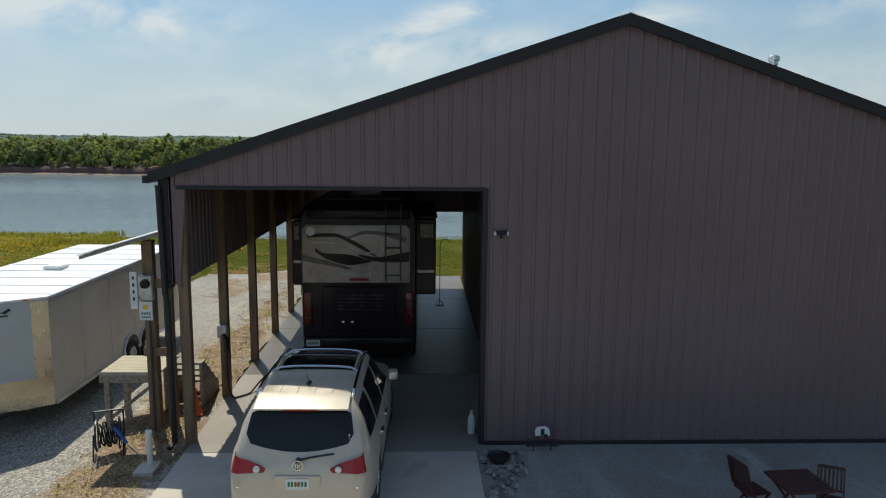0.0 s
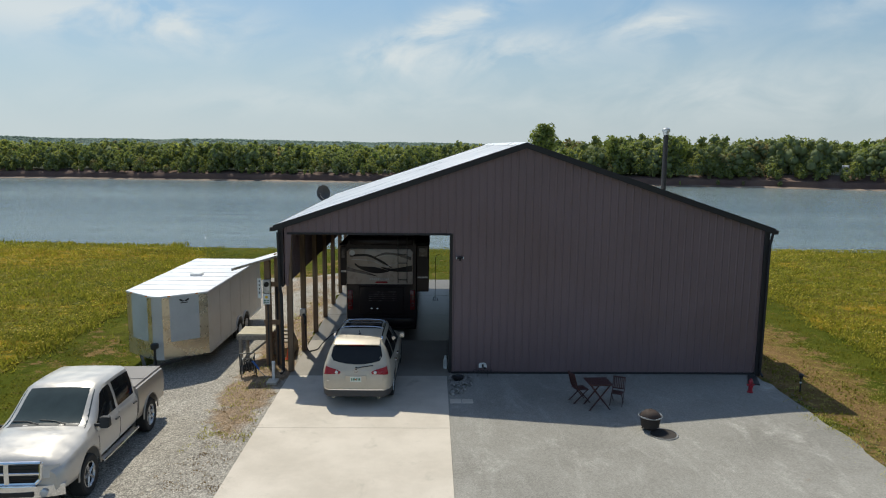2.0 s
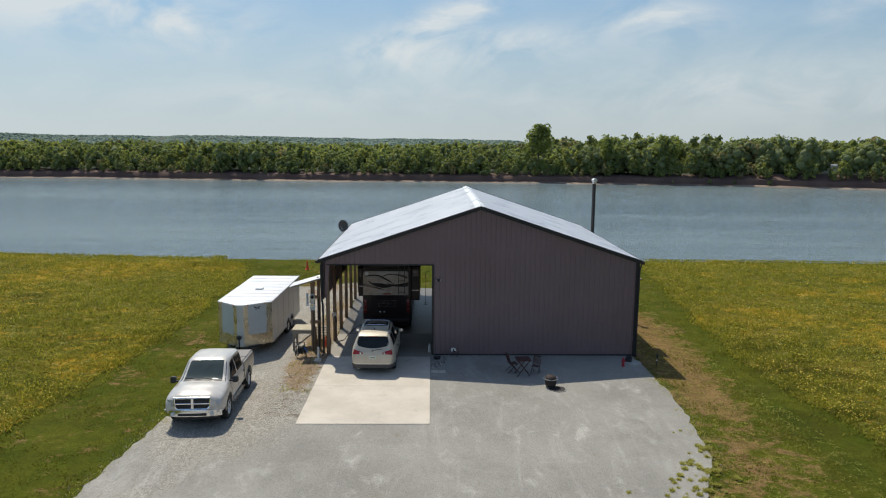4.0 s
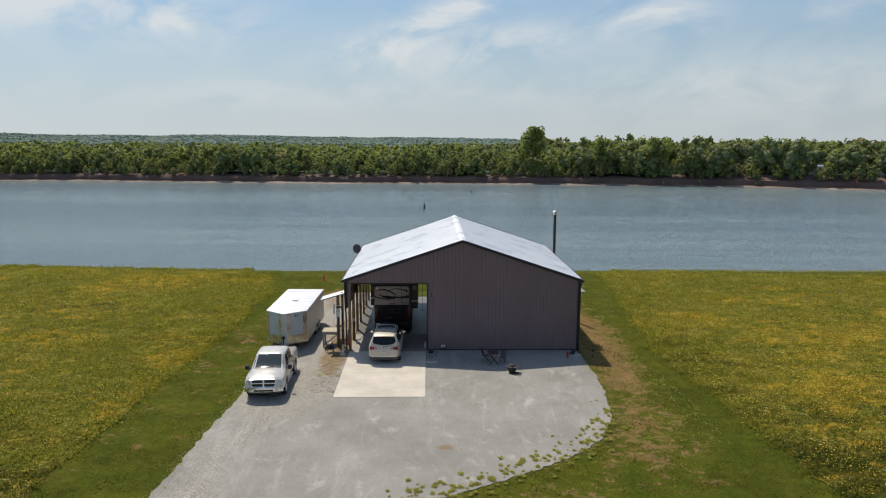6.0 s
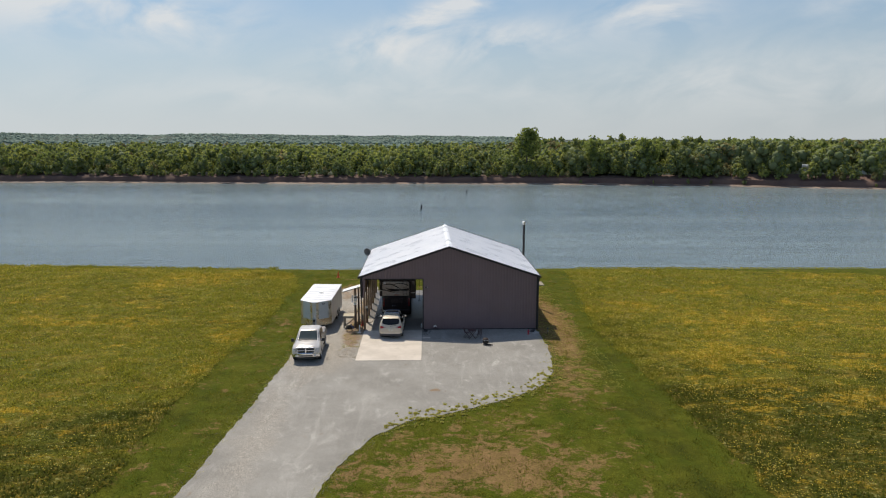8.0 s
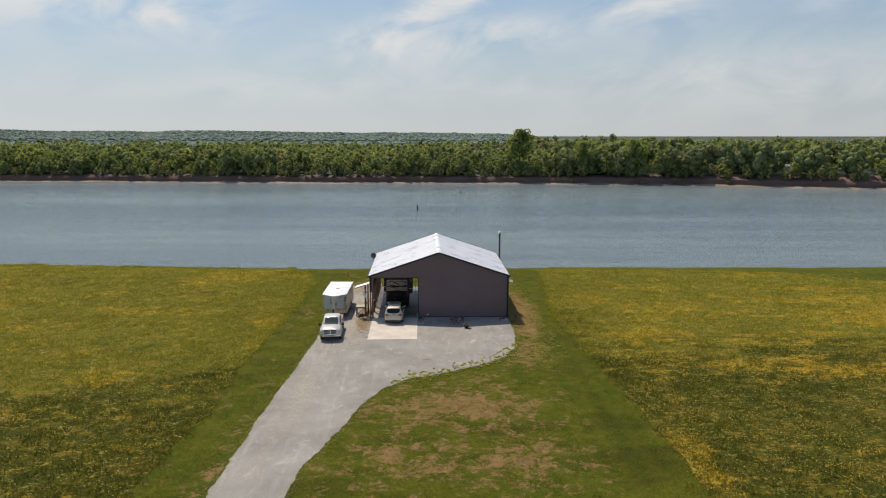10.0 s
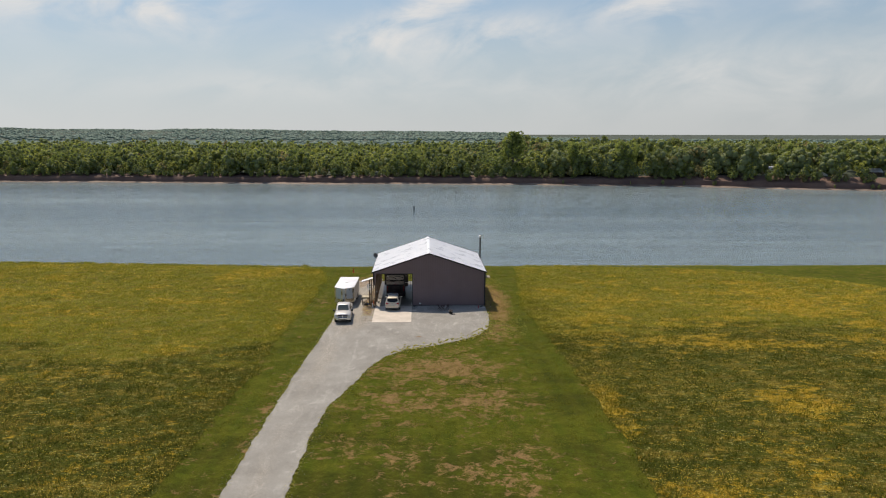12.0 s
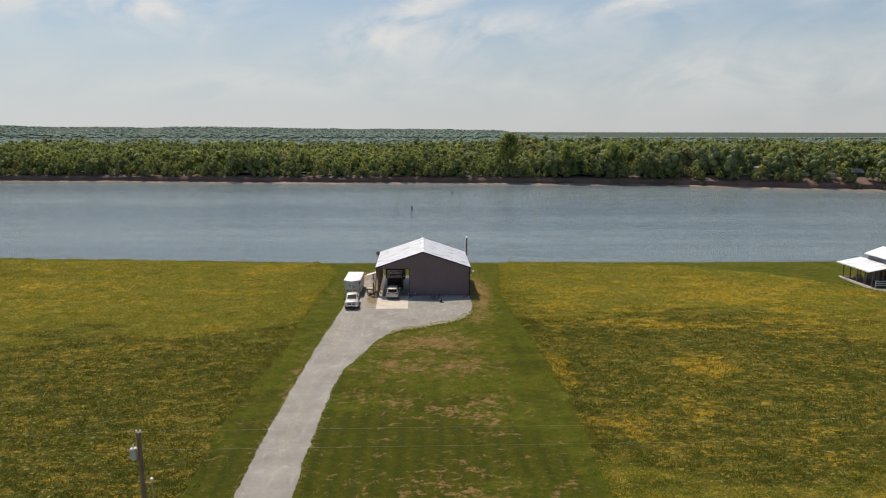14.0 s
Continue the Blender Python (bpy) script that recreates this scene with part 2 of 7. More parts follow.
def island_leaf(name, dark, light, roughness=0.8, tip=None, bloom=None):
    """Colour by random per blade or leaf clump, some light let through."""
    m, n, l, b = node_material(name, roughness, 0.0, 0.2)
    g = n.new("ShaderNodeNewGeometry")
    r = n.new("ShaderNodeValToRGB")
    r.color_ramp.elements[0].color, r.color_ramp.elements[1].color = (*dark, 1), (*light, 1)
    l.new(g.outputs["Random Per Island"], r.inputs[0])
    c = r.outputs[0]
    if tip:
        drift = stepped(n, l, noisy(n, l, tip[1], 5, 0.6), 0.4, 0.65)
        c = mixed(n, l, mul(n, l, drift, 0.6), c, tip[0])
        kind = stepped(n, l, noisy(n, l, 0.085, 2, 0.5, at=(9, 4, 0)), 0.42, 0.60)
        c = mixed(n, l, mul(n, l, kind, 0.65), c, tip[2])
    if bloom:
        c = mixed(n, l, lush_mask(n, l, FIELD_LUSH), c, tuple(1.5 * v for v in DEEP_GREEN))
        c = mixed(n, l, mul(n, l, bloom_patches(n, l), 0.25), c, bloom)
    l.new(c, b.inputs["Base Color"])
    t = n.new("ShaderNodeBsdfTranslucent")
    l.new(c, t.inputs["Color"])
    mx = n.new("ShaderNodeMixShader")
    mx.inputs[0].default_value = 0.46
    l.new(b.outputs[0], mx.inputs[1]), l.new(t.outputs[0], mx.inputs[2])
    l.new(mx.outputs[0], n["Material Output"].inputs["Surface"])
    return m


M_SIDING = surface("charcoal_siding", (0.157, 0.107, 0.111), (0.182, 0.125, 0.130), 0.35, 0.42, 0.0, 25, 0.05, 0.004, specular=0.5)
M_TRIM = surface("black_trim", (0.013, 0.012, 0.013), (0.020, 0.018, 0.019), 2.0, 0.6, 0.0, 40, 0.03, 0.002)
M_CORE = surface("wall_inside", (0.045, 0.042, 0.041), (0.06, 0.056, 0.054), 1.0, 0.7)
M_ROOF = surface("white_roof_metal", (0.76, 0.77, 0.79), (0.86, 0.86, 0.87), 0.6, 0.32, 0.0, 30, 0.04, 0.004, dirt=(0.75, 0.76, 0.78))
M_TIMBER = surface("brown_treated_timber", (0.15, 0.095, 0.055), (0.27, 0.18, 0.11), 2.0, 0.85, 0.0, 30, 0.4, 0.006, (6, 6, 0.6))
M_OLDWOOD = surface("weathered_wood", (0.20, 0.17, 0.135), (0.38, 0.33, 0.26), 2.5, 0.9, 0.0, 30, 0.4, 0.006, (6, 0.8, 6))
M_STEEL = surface("galvanised_steel", (0.42, 0.43, 0.44), (0.62, 0.63, 0.64), 5.0, 0.35, 0.9, 40, 0.05)
M_BLACK = surface("black_plastic", (0.012, 0.012, 0.013), (0.022, 0.022, 0.023), 8.0, 0.5)
M_RUBBER = surface("tyre_rubber", (0.014, 0.014, 0.014), (0.03, 0.029, 0.028), 12.0, 0.85, 0.0, 60, 0.2)
M_CHROME = surface("bright_chrome", (0.75, 0.76, 0.78), (0.85, 0.86, 0.88), 6.0, 0.12, 1.0, 30, 0.0)
M_ALLOY = surface("alloy_rim", (0.45, 0.45, 0.46), (0.62, 0.62, 0.63), 9.0, 0.3, 0.9)
M_GLASS = glass_dark("tinted_glass")
M_WHITE = surface("white_plastic", (0.70, 0.70, 0.68), (0.80, 0.80, 0.78), 6.0, 0.5)


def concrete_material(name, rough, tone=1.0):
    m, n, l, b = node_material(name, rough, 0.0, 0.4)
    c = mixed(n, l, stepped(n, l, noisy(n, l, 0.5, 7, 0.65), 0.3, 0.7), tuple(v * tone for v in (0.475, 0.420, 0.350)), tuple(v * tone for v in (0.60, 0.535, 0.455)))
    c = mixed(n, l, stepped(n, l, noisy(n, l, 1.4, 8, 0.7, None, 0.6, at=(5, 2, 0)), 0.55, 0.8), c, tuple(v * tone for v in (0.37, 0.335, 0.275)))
    grain = noisy(n, l, 60, 4, 0.7)
    c = mixed(n, l, 0.18, c, grain, "OVERLAY")
    l.new(c, b.inputs["Base Color"])
    bumped(n, l, b, grain, 0.15, 0.005)
    return m


def gravel_material(name, tones, pale, scale, brown, brown_at, coarse):
    """Crushed stone: packed and dusty, loose and coarse where the coarse places say, with brown soil showing through."""
    m, n, l, b = node_material(name, 0.95, 0.0, 0.2)
    c = mixed(n, l, stepped(n, l, noisy(n, l, scale, 7, 0.65), 0.3, 0.7), tones[0], tones[1])
    c = mixed(n, l, stepped(n, l, noisy(n, l, scale * 3.1, 9, 0.72, (1.2, 0.8, 1), 0.5, at=(4, 9, 0)), 0.52, 0.86), c, pale)
    loose = n.new("ShaderNodeMath")
    loose.operation = "ADD"
    l.new(spot_mask(n, l, coarse), loose.inputs[0])
    l.new(mul(n, l, sharper(n, l, noisy(n, l, 0.5, 8, 0.75, (1.2, 0.7, 1), 0.4, at=(2, 7, 1)), 2.0), 0.55), loose.inputs[1])
    loose = stepped(n, l, loose.outputs[0], 0.45, 0.95)
    c = mixed(n, l, mul(n, l, loose, 0.5), c, (0.33, 0.295, 0.245))
    patch = n.new("ShaderNodeMath")
    patch.operation = "ADD"
    l.new(noisy(n, l, scale * 2.6, 9, 0.72, None, 0.5, at=(14, 2, 0)), patch.inputs[0])
    l.new(spot_mask(n, l, brown_at), patch.inputs[1])
    c = mixed(n, l, mul(n, l, stepped(n, l, patch.outputs[0], 0.62, 0.76), 0.85), c, brown)
    tracks = noisy(n, l, 0.7, 6, 0.72, (1.0, 0.22, 1), 1.6, at=(3, 5, 1))
    c = mixed(n, l, mul(n, l, stepped(n, l, tracks, 0.50, 0.72), 0.25), c, pale)
    c = mixed(n, l, mul(n, l, stepped(n, l, noisy(n, l, 2.6, 8, 0.78, at=(8, 8, 8)), 0.50, 0.70), 0.22), c, tones[0])
    pebble = pebble_grey(n, l, noisy(n, l, 26.0, kind="cells"))
    grain = stepped(n, l, noisy(n, l, 34, 4, 0.75), 0.3, 0.7)
    fine = mixed(n, l, 0.17, mixed(n, l, 0.14, c, pebble, "OVERLAY"), grain, "OVERLAY")
    rough = mixed(n, l, 0.65, mixed(n, l, 0.50, c, pebble, "OVERLAY"), grain, "OVERLAY")
    l.new(mixed(n, l, loose, fine, rough), b.inputs["Base Color"])
    bumped(n, l, b, noisy(n, l, 22.0, kind="voronoi"), 0.35, 0.03)
    return m


def pebble_grey(n, l, color):
    g = n.new("ShaderNodeRGBToBW")
    l.new(color, g.inputs[0])
    return g.outputs[0]


def water_material():
    m, n, l, b = node_material("river_water", 0.12, 0.0, 0.5)
    b.inputs["IOR"].default_value = 1.33
    tone = stepped(n, l, noisy(n, l, 0.012, 6, 0.6, (0.16, 1.8, 1), 0.3), 0.35, 0.68)
    c = mixed(n, l, tone, (0.145, 0.190, 0.206), (0.208, 0.260, 0.270))
    # broken line of eddies down the middle of the stream
    seam = spot_mask(n, l, ((-60, 219, 150, 1.6, 1.0), (40, 216, 70, 1.4, 0.8)))
    c = mixed(n, l, mul(n, l, sharper(n, l, noisy(n, l, 0.03, 5, 0.7, (1, 3, 1)), 3.0), 1.0), c, mixed(n, l, mul(n, l, stepped(n, l, seam, 0.02, 0.35), 0.8), c, (0.04, 0.055, 0.065)))
    l.new(c, b.inputs["Base Color"])
    rip = n.new("ShaderNodeMath")
    rip.operation = "ADD"
    l.new(noisy(n, l, 0.8, 6, 0.65, (0.22, 1.3, 1)), rip.inputs[0])
    l.new(mul(n, l, noisy(n, l, 0.05, 5, 0.6, (0.25, 1.6, 1)), 1.5), rip.inputs[1])
    bumped(n, l, b, rip.outputs[0], 0.55, 0.50)
    return m


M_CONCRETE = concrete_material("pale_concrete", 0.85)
# Glossier and plain indoor floor, the bay's shade put into the lower tone.
M_SEALED_SHADED = concrete_material("sealed_shaded_concrete", 0.42, 0.24)
M_HALF_SHADED = concrete_material("half_shaded_concrete", 0.65, 0.52)
M_GRAVEL = gravel_material("crushed_gravel", ((0.222, 0.210, 0.186), (0.298, 0.284, 0.254)), (0.52, 0.497, 0.45), 0.25, (0.225, 0.150, 0.085),
                           ((5.8, -14.2, 1.4, 1.0, 0.35), (-0.5, 5, 1.7, 14, 0.55), (-0.4, -1.5, 1.5, 6, 0.40), (-2.6, 14, 2.5, 5, 0.3), (-1.5, 16, 4, 3, 0.3)),
                           ((-2.2, 6, 5, 22, 2.2), (-2.0, -6, 4.5, 9, 1.6), (-3.5, -20, 3.2, 22, 0.7), (-4.6, -50, 3, 50, 0.55)))
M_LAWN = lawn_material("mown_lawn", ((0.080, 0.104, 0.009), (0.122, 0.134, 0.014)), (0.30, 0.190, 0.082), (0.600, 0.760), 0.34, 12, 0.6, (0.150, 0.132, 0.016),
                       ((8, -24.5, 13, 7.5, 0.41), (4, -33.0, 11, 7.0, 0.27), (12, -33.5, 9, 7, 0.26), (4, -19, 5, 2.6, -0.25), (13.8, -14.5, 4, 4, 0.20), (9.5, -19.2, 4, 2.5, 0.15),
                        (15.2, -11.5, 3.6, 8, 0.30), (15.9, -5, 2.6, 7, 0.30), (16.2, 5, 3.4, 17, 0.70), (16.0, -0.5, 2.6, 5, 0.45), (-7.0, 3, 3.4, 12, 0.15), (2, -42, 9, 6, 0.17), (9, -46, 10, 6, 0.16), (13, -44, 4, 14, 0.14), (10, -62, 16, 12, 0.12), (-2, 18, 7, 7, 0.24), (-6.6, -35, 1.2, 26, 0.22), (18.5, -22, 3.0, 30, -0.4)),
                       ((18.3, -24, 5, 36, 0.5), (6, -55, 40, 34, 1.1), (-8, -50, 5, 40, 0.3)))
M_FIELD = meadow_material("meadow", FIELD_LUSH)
M_STONE = surface("loose_gravel_stone", (0.20, 0.175, 0.14), (0.33, 0.295, 0.245), 1.5, 0.95)
M_BANK = surface("river_bank_soil", (0.095, 0.055, 0.045), (0.17, 0.105, 0.078), 0.06, 0.95, 0.0, 1.5, 0.6, 0.5)
M_SAND = surface("river_beach_sand", (0.10, 0.070, 0.055), (0.30, 0.22, 0.165), 0.05, 0.95, 0.0, 1.5, 0.4, 0.3)
# Distance haze is mixed into this green: paler and bluer than the near leaves.
M_FAR_HAZED = surface("hazed_far_woodland", (0.125, 0.180, 0.140), (0.160, 0.220, 0.165), 0.02, 0.95, 0.0, 0.05, 1.0, 8.0)
# Flat land darkened in colour to stand for shade among the tree lumps.
M_FAR_SHADED = surface("far_shaded_ground", (0.030, 0.044, 0.026), (0.046, 0.062, 0.036), 0.02, 0.95, 0.0, 0.05, 1.0, 8.0)
M_WATER = water_material()
LEAF_TIP = ((0.30, 0.36, 0.08), 0.02, (0.14, 0.185, 0.05))
M_LEAF = island_leaf("woodland_leaves", (0.230, 0.260, 0.062), (0.345, 0.380, 0.090), 0.8, LEAF_TIP)
M_LEAF_DEEP = island_leaf("deep_green_leaves", (0.160, 0.185, 0.054), (0.250, 0.280, 0.074), 0.8)
M_LEAF_PALE = island_leaf("fresh_green_leaves", (0.26, 0.28, 0.06), (0.46, 0.47, 0.11), 0.8)
M_LEAF_RUST = island_leaf("olive_brown_leaves", (0.21, 0.165, 0.065), (0.36, 0.29, 0.12), 0.8)
# For filler balls inside the crowns; the inner shade is put into this colour.
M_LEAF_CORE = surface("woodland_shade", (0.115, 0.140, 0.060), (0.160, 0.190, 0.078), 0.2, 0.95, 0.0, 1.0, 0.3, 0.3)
M_TRUNK = surface("tree_bark", (0.06, 0.05, 0.04), (0.13, 0.11, 0.09), 2.0, 0.95)
M_GRASS = island_leaf("meadow_blades", (0.182, 0.192, 0.018), (0.38, 0.350, 0.045), 0.85, None, (0.46, 0.34, 0.03))
M_BLOOM = island_leaf("yellow_bloom", (0.50, 0.36, 0.022), (0.68, 0.56, 0.11), 0.8)
M_WEED = island_leaf("weed_leaves", (0.33, 0.32, 0.065), (0.58, 0.53, 0.14), 0.85)


# ---- mesh helpers ----
def part(name, bm, material, parent=None, label="", smooth=0.6):
    """Link a bmesh as one mesh object under a thing."""
    me = bpy.data.meshes.new(name)
    bmesh.ops.recalc_face_normals(bm, faces=bm.faces[:])
    bm.to_mesh(me)
    bm.free()
    return from_mesh(name, me, material, parent, label, smooth)


def from_mesh(name, me, material, parent=None, label="", smooth=0.6):
    if material is not None:
        me.materials.append(material)
    if smooth:
        me.shade_smooth()
        me.set_sharp_from_angle(angle=smooth)
    ob = new(name, me)
    if parent is not None:
        ob.parent = parent
    if label:
        ob["label"] = label
    return ob


def raw(name, verts, faces, material, parent=None, label="", smooth=0.0):
    me = bpy.data.meshes.new(name)
    me.from_pydata(verts, [], faces)
    me.update()
    return from_mesh(name, me, material, parent, label, smooth)


def thing(name, label, category, group="", m=None, kind=""):
    ob = new(name)
    ob.empty_display_size = 0.2
    if m is not None:
        ob.matrix_world = m
    return tagged(ob, label, category, group, kind)


def box(x0, x1, y0, y1, z0, z1, bevel=0.0, bm=None, segments=1):
    bm = bm or bmesh.new()
    geom = bmesh.ops.create_cube(bm, size=1.0)["verts"]
    for v in geom:
        v.co = Vector(((x0 + x1) / 2 + v.co.x * (x1 - x0), (y0 + y1) / 2 + v.co.y * (y1 - y0), (z0 + z1) / 2 + v.co.z * (z1 - z0)))
    if bevel:
        es = list({e for v in geom for e in v.link_edges})
        bmesh.ops.bevel(bm, geom=es, offset=bevel, segments=segments, affect="EDGES", profile=0.5)
    return bm


def rod(p0, p1, r0, r1=None, n=10, bm=None, caps=True):
    bm = bm or bmesh.new()
    p0, p1 = Vector(p0), Vector(p1)
    r1 = r0 if r1 is None else r1
    d = (p1 - p0).normalized()
    a = d.orthogonal().normalized()
    c = d.cross(a)
    rings = []
    for p, r in ((p0, r0), (p1, r1)):
        rings.append([bm.verts.new(p + (a * math.cos(t) + c * math.sin(t)) * r) for t in (2 * math.pi * k / n for k in range(n))])
    for k in range(n):
        bm.faces.new((rings[0][k], rings[0][(k + 1) % n], rings[1][(k + 1) % n], rings[1][k]))
    if caps:
        bm.faces.new(rings[0][::-1]), bm.faces.new(rings[1])
    return bm


def pipe(points, r, n=8, bm=None):
    """A round tube along points."""
    bm = bm or bmesh.new()
    pts = [Vector(p) for p in points]
    rings = []
    side = None
    for k, p in enumerate(pts):
        d = (pts[min(k + 1, len(pts) - 1)] - pts[max(k - 1, 0)]).normalized()
        side = d.orthogonal() if side is None else side - d * side.dot(d)
        side.normalize()
        c = d.cross(side)
        rings.append([bm.verts.new(p + (side * math.cos(t) + c * math.sin(t)) * r) for t in (2 * math.pi * j / n for j in range(n))])
    for a, b in zip(rings, rings[1:]):
        for k in range(n):
            bm.faces.new((a[k], a[(k + 1) % n], b[(k + 1) % n], b[k]))
    bm.faces.new(rings[0][::-1]), bm.faces.new(rings[-1])
    return bm


def lathe(profile, n=24, axis="z", at=(0, 0, 0), bm=None, closed=False):
    """Turn (radius, height) pairs about an axis through at."""
    bm = bm or bmesh.new()
    at = Vector(at)
    rings = []
    for r, h in profile:
        ring = []
        for k in range(n):
            t = 2 * math.pi * k / n
            c, s = r * math.cos(t), r * math.sin(t)
            v = {"z": (c, s, h), "x": (h, c, s), "y": (c, h, s)}[axis]
            ring.append(bm.verts.new(at + Vector(v)))
        rings.append(ring)
    pairs = list(zip(rings, rings[1:]))
    if closed:
        pairs.append((rings[-1], rings[0]))
    for a, b in pairs:
        for k in range(n):
            bm.faces.new((a[k], a[(k + 1) % n], b[(k + 1) % n], b[k]))
    if not closed:
        bm.faces.new(rings[0]), bm.faces.new(rings[-1])
    bmesh.ops.remove_doubles(bm, verts=bm.verts[:], dist=1e-5)
    return bm


def prism(points, depth0, depth1, plane="xz", bm=None, bevel=0.0):
    """A flat outline given thickness: plane xz is pushed along y, xy along z, yz along x."""
    bm = bm or bmesh.new()
    place = {"xz": lambda a, b, d: (a, d, b), "xy": lambda a, b, d: (a, b, d), "yz": lambda a, b, d: (d, a, b)}[plane]
    v0 = [bm.verts.new(place(a, b, depth0)) for a, b in points]
    v1 = [bm.verts.new(place(a, b, depth1)) for a, b in points]
    k = len(points)
    fs = [bm.faces.new(v0), bm.faces.new(v1[::-1])]
    for i in range(k):
        fs.append(bm.faces.new((v0[i], v1[i], v1[(i + 1) % k], v0[(i + 1) % k])))
    if bevel:
        es = list({e for f in fs[:2] for e in f.edges})
        bmesh.ops.bevel(bm, geom=es, offset=bevel, segments=2, affect="EDGES", profile=0.5)
    return bm


def loft(sections, bm=None, caps=True, loop=True):
    """Skin between rings of equal length."""
    bm = bm or bmesh.new()
    rings = [[bm.verts.new(p) for p in s] for s in sections]
    n = len(rings[0])
    for a, b in zip(rings, rings[1:]):
        for k in range(n if loop else n - 1):
            bm.faces.new((a[k], a[(k + 1) % n], b[(k + 1) % n], b[k]))
    if caps and loop:
        bm.faces.new(rings[0][::-1]), bm.faces.new(rings[-1])
    return bm


def lerp(table, x):
    """Piecewise linear reading of (x, value) pairs."""
    if x <= table[0][0]:
        return table[0][1]
    for (a, va), (b, vb) in zip(table, table[1:]):
        if x <= b:
            return va + (vb - va) * (x - a) / (b - a)
    return table[-1][1]


# ---- land and river ----
WATER_Z = -16.85
NEAR_EDGE = [(-4000, 60), (-300, 52), (-80, 36.4), (-45, 32.9), (-26, 30.9), (-10, 29.9), (22, 30.0), (55, 29), (100, 29.6), (300, 36), (4000, 60)]
FAR_EDGE = [(-4000, 560), (-900, 495), (-330, 462), (-190, 449), (-50, 434), (75, 429), (180, 412), (270, 384), (340, 362), (500, 335), (1000, 300), (4000, 300)]


def ease01(t):
    t = min(1.0, max(0.0, t))
    return t * t * (3 - 2 * t)


HILLS = [(-4000, 24), (-1600, 24), (-900, 21), (-300, 17), (150, 14), (330, 7), (480, -8), (4000, -14)]


def hill_swell(x, y):
    return 7 * noise.noise((x * 0.0032, y * 0.001, 2)) + 3.5 * noise.noise((x * 0.011, y * 0.002, 7))


def far_top(x):
    """Height of the land behind the opposite shore."""
    return -11.4 + 2.2 * ease01((x - 140) / 110)


def near_edge(x):
    return lerp(NEAR_EDGE, x) + 0.5 * noise.noise((x * 0.13, 3.1, 0)) + 0.25 * noise.noise((x * 0.6, 9.1, 0))


def far_edge(x):
    return lerp(FAR_EDGE, x) + 5 * noise.noise((x * 0.02, 1.7, 0)) + 1.5 * noise.noise((x * 0.11, 4.7, 0))


def land_z(x, y):
    """Height of the near land: level round the barn, a little lower past its far corner, tipping over at the river bank."""
    e = lerp(NEAR_EDGE, x)
    z = -0.03 - 0.22 * min(1, max(0, (x - 14.4) / 2.0)) * min(1, max(0, (y + 9) / 6)) * min(1, max(0, (24 - y) / 6))
    z -= 0.27 * ease01((-0.1 - x) / 2.4) * ease01((y + 9.0) / 8.0) * ease01((26 - y) / 8)
    if y > e - 14:
        z -= 0.4 * min(1, (y - e + 14) / 14) ** 2
    return z


def build_ground():
    xs = [-4000, -3200, -2600, -2200] + list(np.arange(-1900, -340, 24.0))
    xs += list(np.arange(-340, -100, 12)) + list(np.arange(-100, -12, 2.0)) + list(np.arange(-12, 22, 0.5)) + list(np.arange(22, 130, 2.0)) + list(np.arange(130, 420, 10)) + list(np.arange(430, 1500, 30.0)) + [1600, 2000, 2600, 4000]
    near_rows = [-600, -400, -280, -200, -150] + list(np.arange(-120, -15, 3.0)) + list(np.arange(-15, 27, 1.0))
    rows = []
    for x in xs:
        ne, fe = near_edge(x), far_edge(x)
        col = [(y, land_z(x, min(y, lerp(NEAR_EDGE, x)))) for y in near_rows if y < ne - 0.6]
        while len(col) < len(near_rows):
            col.append((ne - 0.6, land_z(x, ne - 0.6)))
        col += [(ne, land_z(x, ne) - 0.15), (ne + 2.5, -1.9), (ne + 9, -6.5), (ne + 17, -12.5), (ne + 24, WATER_Z - 0.6), (ne + 40, WATER_Z - 3)]
        j = 0.8 * noise.noise((x * 0.07, 8.0, 0))
        col += [(fe - 30, WATER_Z - 3), (fe - 3, WATER_Z - 0.3), (fe, WATER_Z + 0.15), (fe + 4.5, WATER_Z + 0.8 + 0.3 * j), (fe + 5.8, WATER_Z + 3.9 + j), (fe + 9, WATER_Z + 4.8 + 0.6 * j), (fe + 16, far_top(x) + 0.2)]
        for y, z in ((900, -10.5), (1300, -10), (1900, -8), (2300, 0), (2700, 1), (3200, 1), (3900, -6), (4700, -9)):
            if y in (2300, 2700, 3200):
                hill = lerp(HILLS, x * 2700 / y)
                z = hill * {2300: 0.35, 2700: 1.0, 3200: 0.8}[y] - (10 if y == 2300 else 0) + hill_swell(x * 2700 / y, 2700) * {2300: 0.3, 2700: 1.0, 3200: 0.8}[y]
            col.append((max(y, fe + 40), z))
        rows.append([(x, y, z) for y, z in col])
    n = len(rows[0])
    verts = [p for r in rows for p in r]
    faces, mats = [], []
    k0 = len(near_rows)
    for i in range(len(xs) - 1):
        for j in range(n - 1):
            faces.append((i * n + j, (i + 1) * n + j, (i + 1) * n + j + 1, i * n + j + 1))
            mats.append(0 if j < k0 + 1 else (3 if j in (k0 + 7, k0 + 8) else (1 if j < k0 + 12 else 2)))
    ob = raw("ground", verts, faces, M_LAWN, None, "", 0.9)
    ob.data.materials.append(M_BANK)
    ob.data.materials.append(M_FAR_SHADED)
    ob.data.materials.append(M_SAND)
    ob.data.polygons.foreach_set("material_index", mats)
    tagged(ob, "flat mown lawn running to a river bank, wooded land and low hills beyond", "ground", "", "structure")


build_ground()
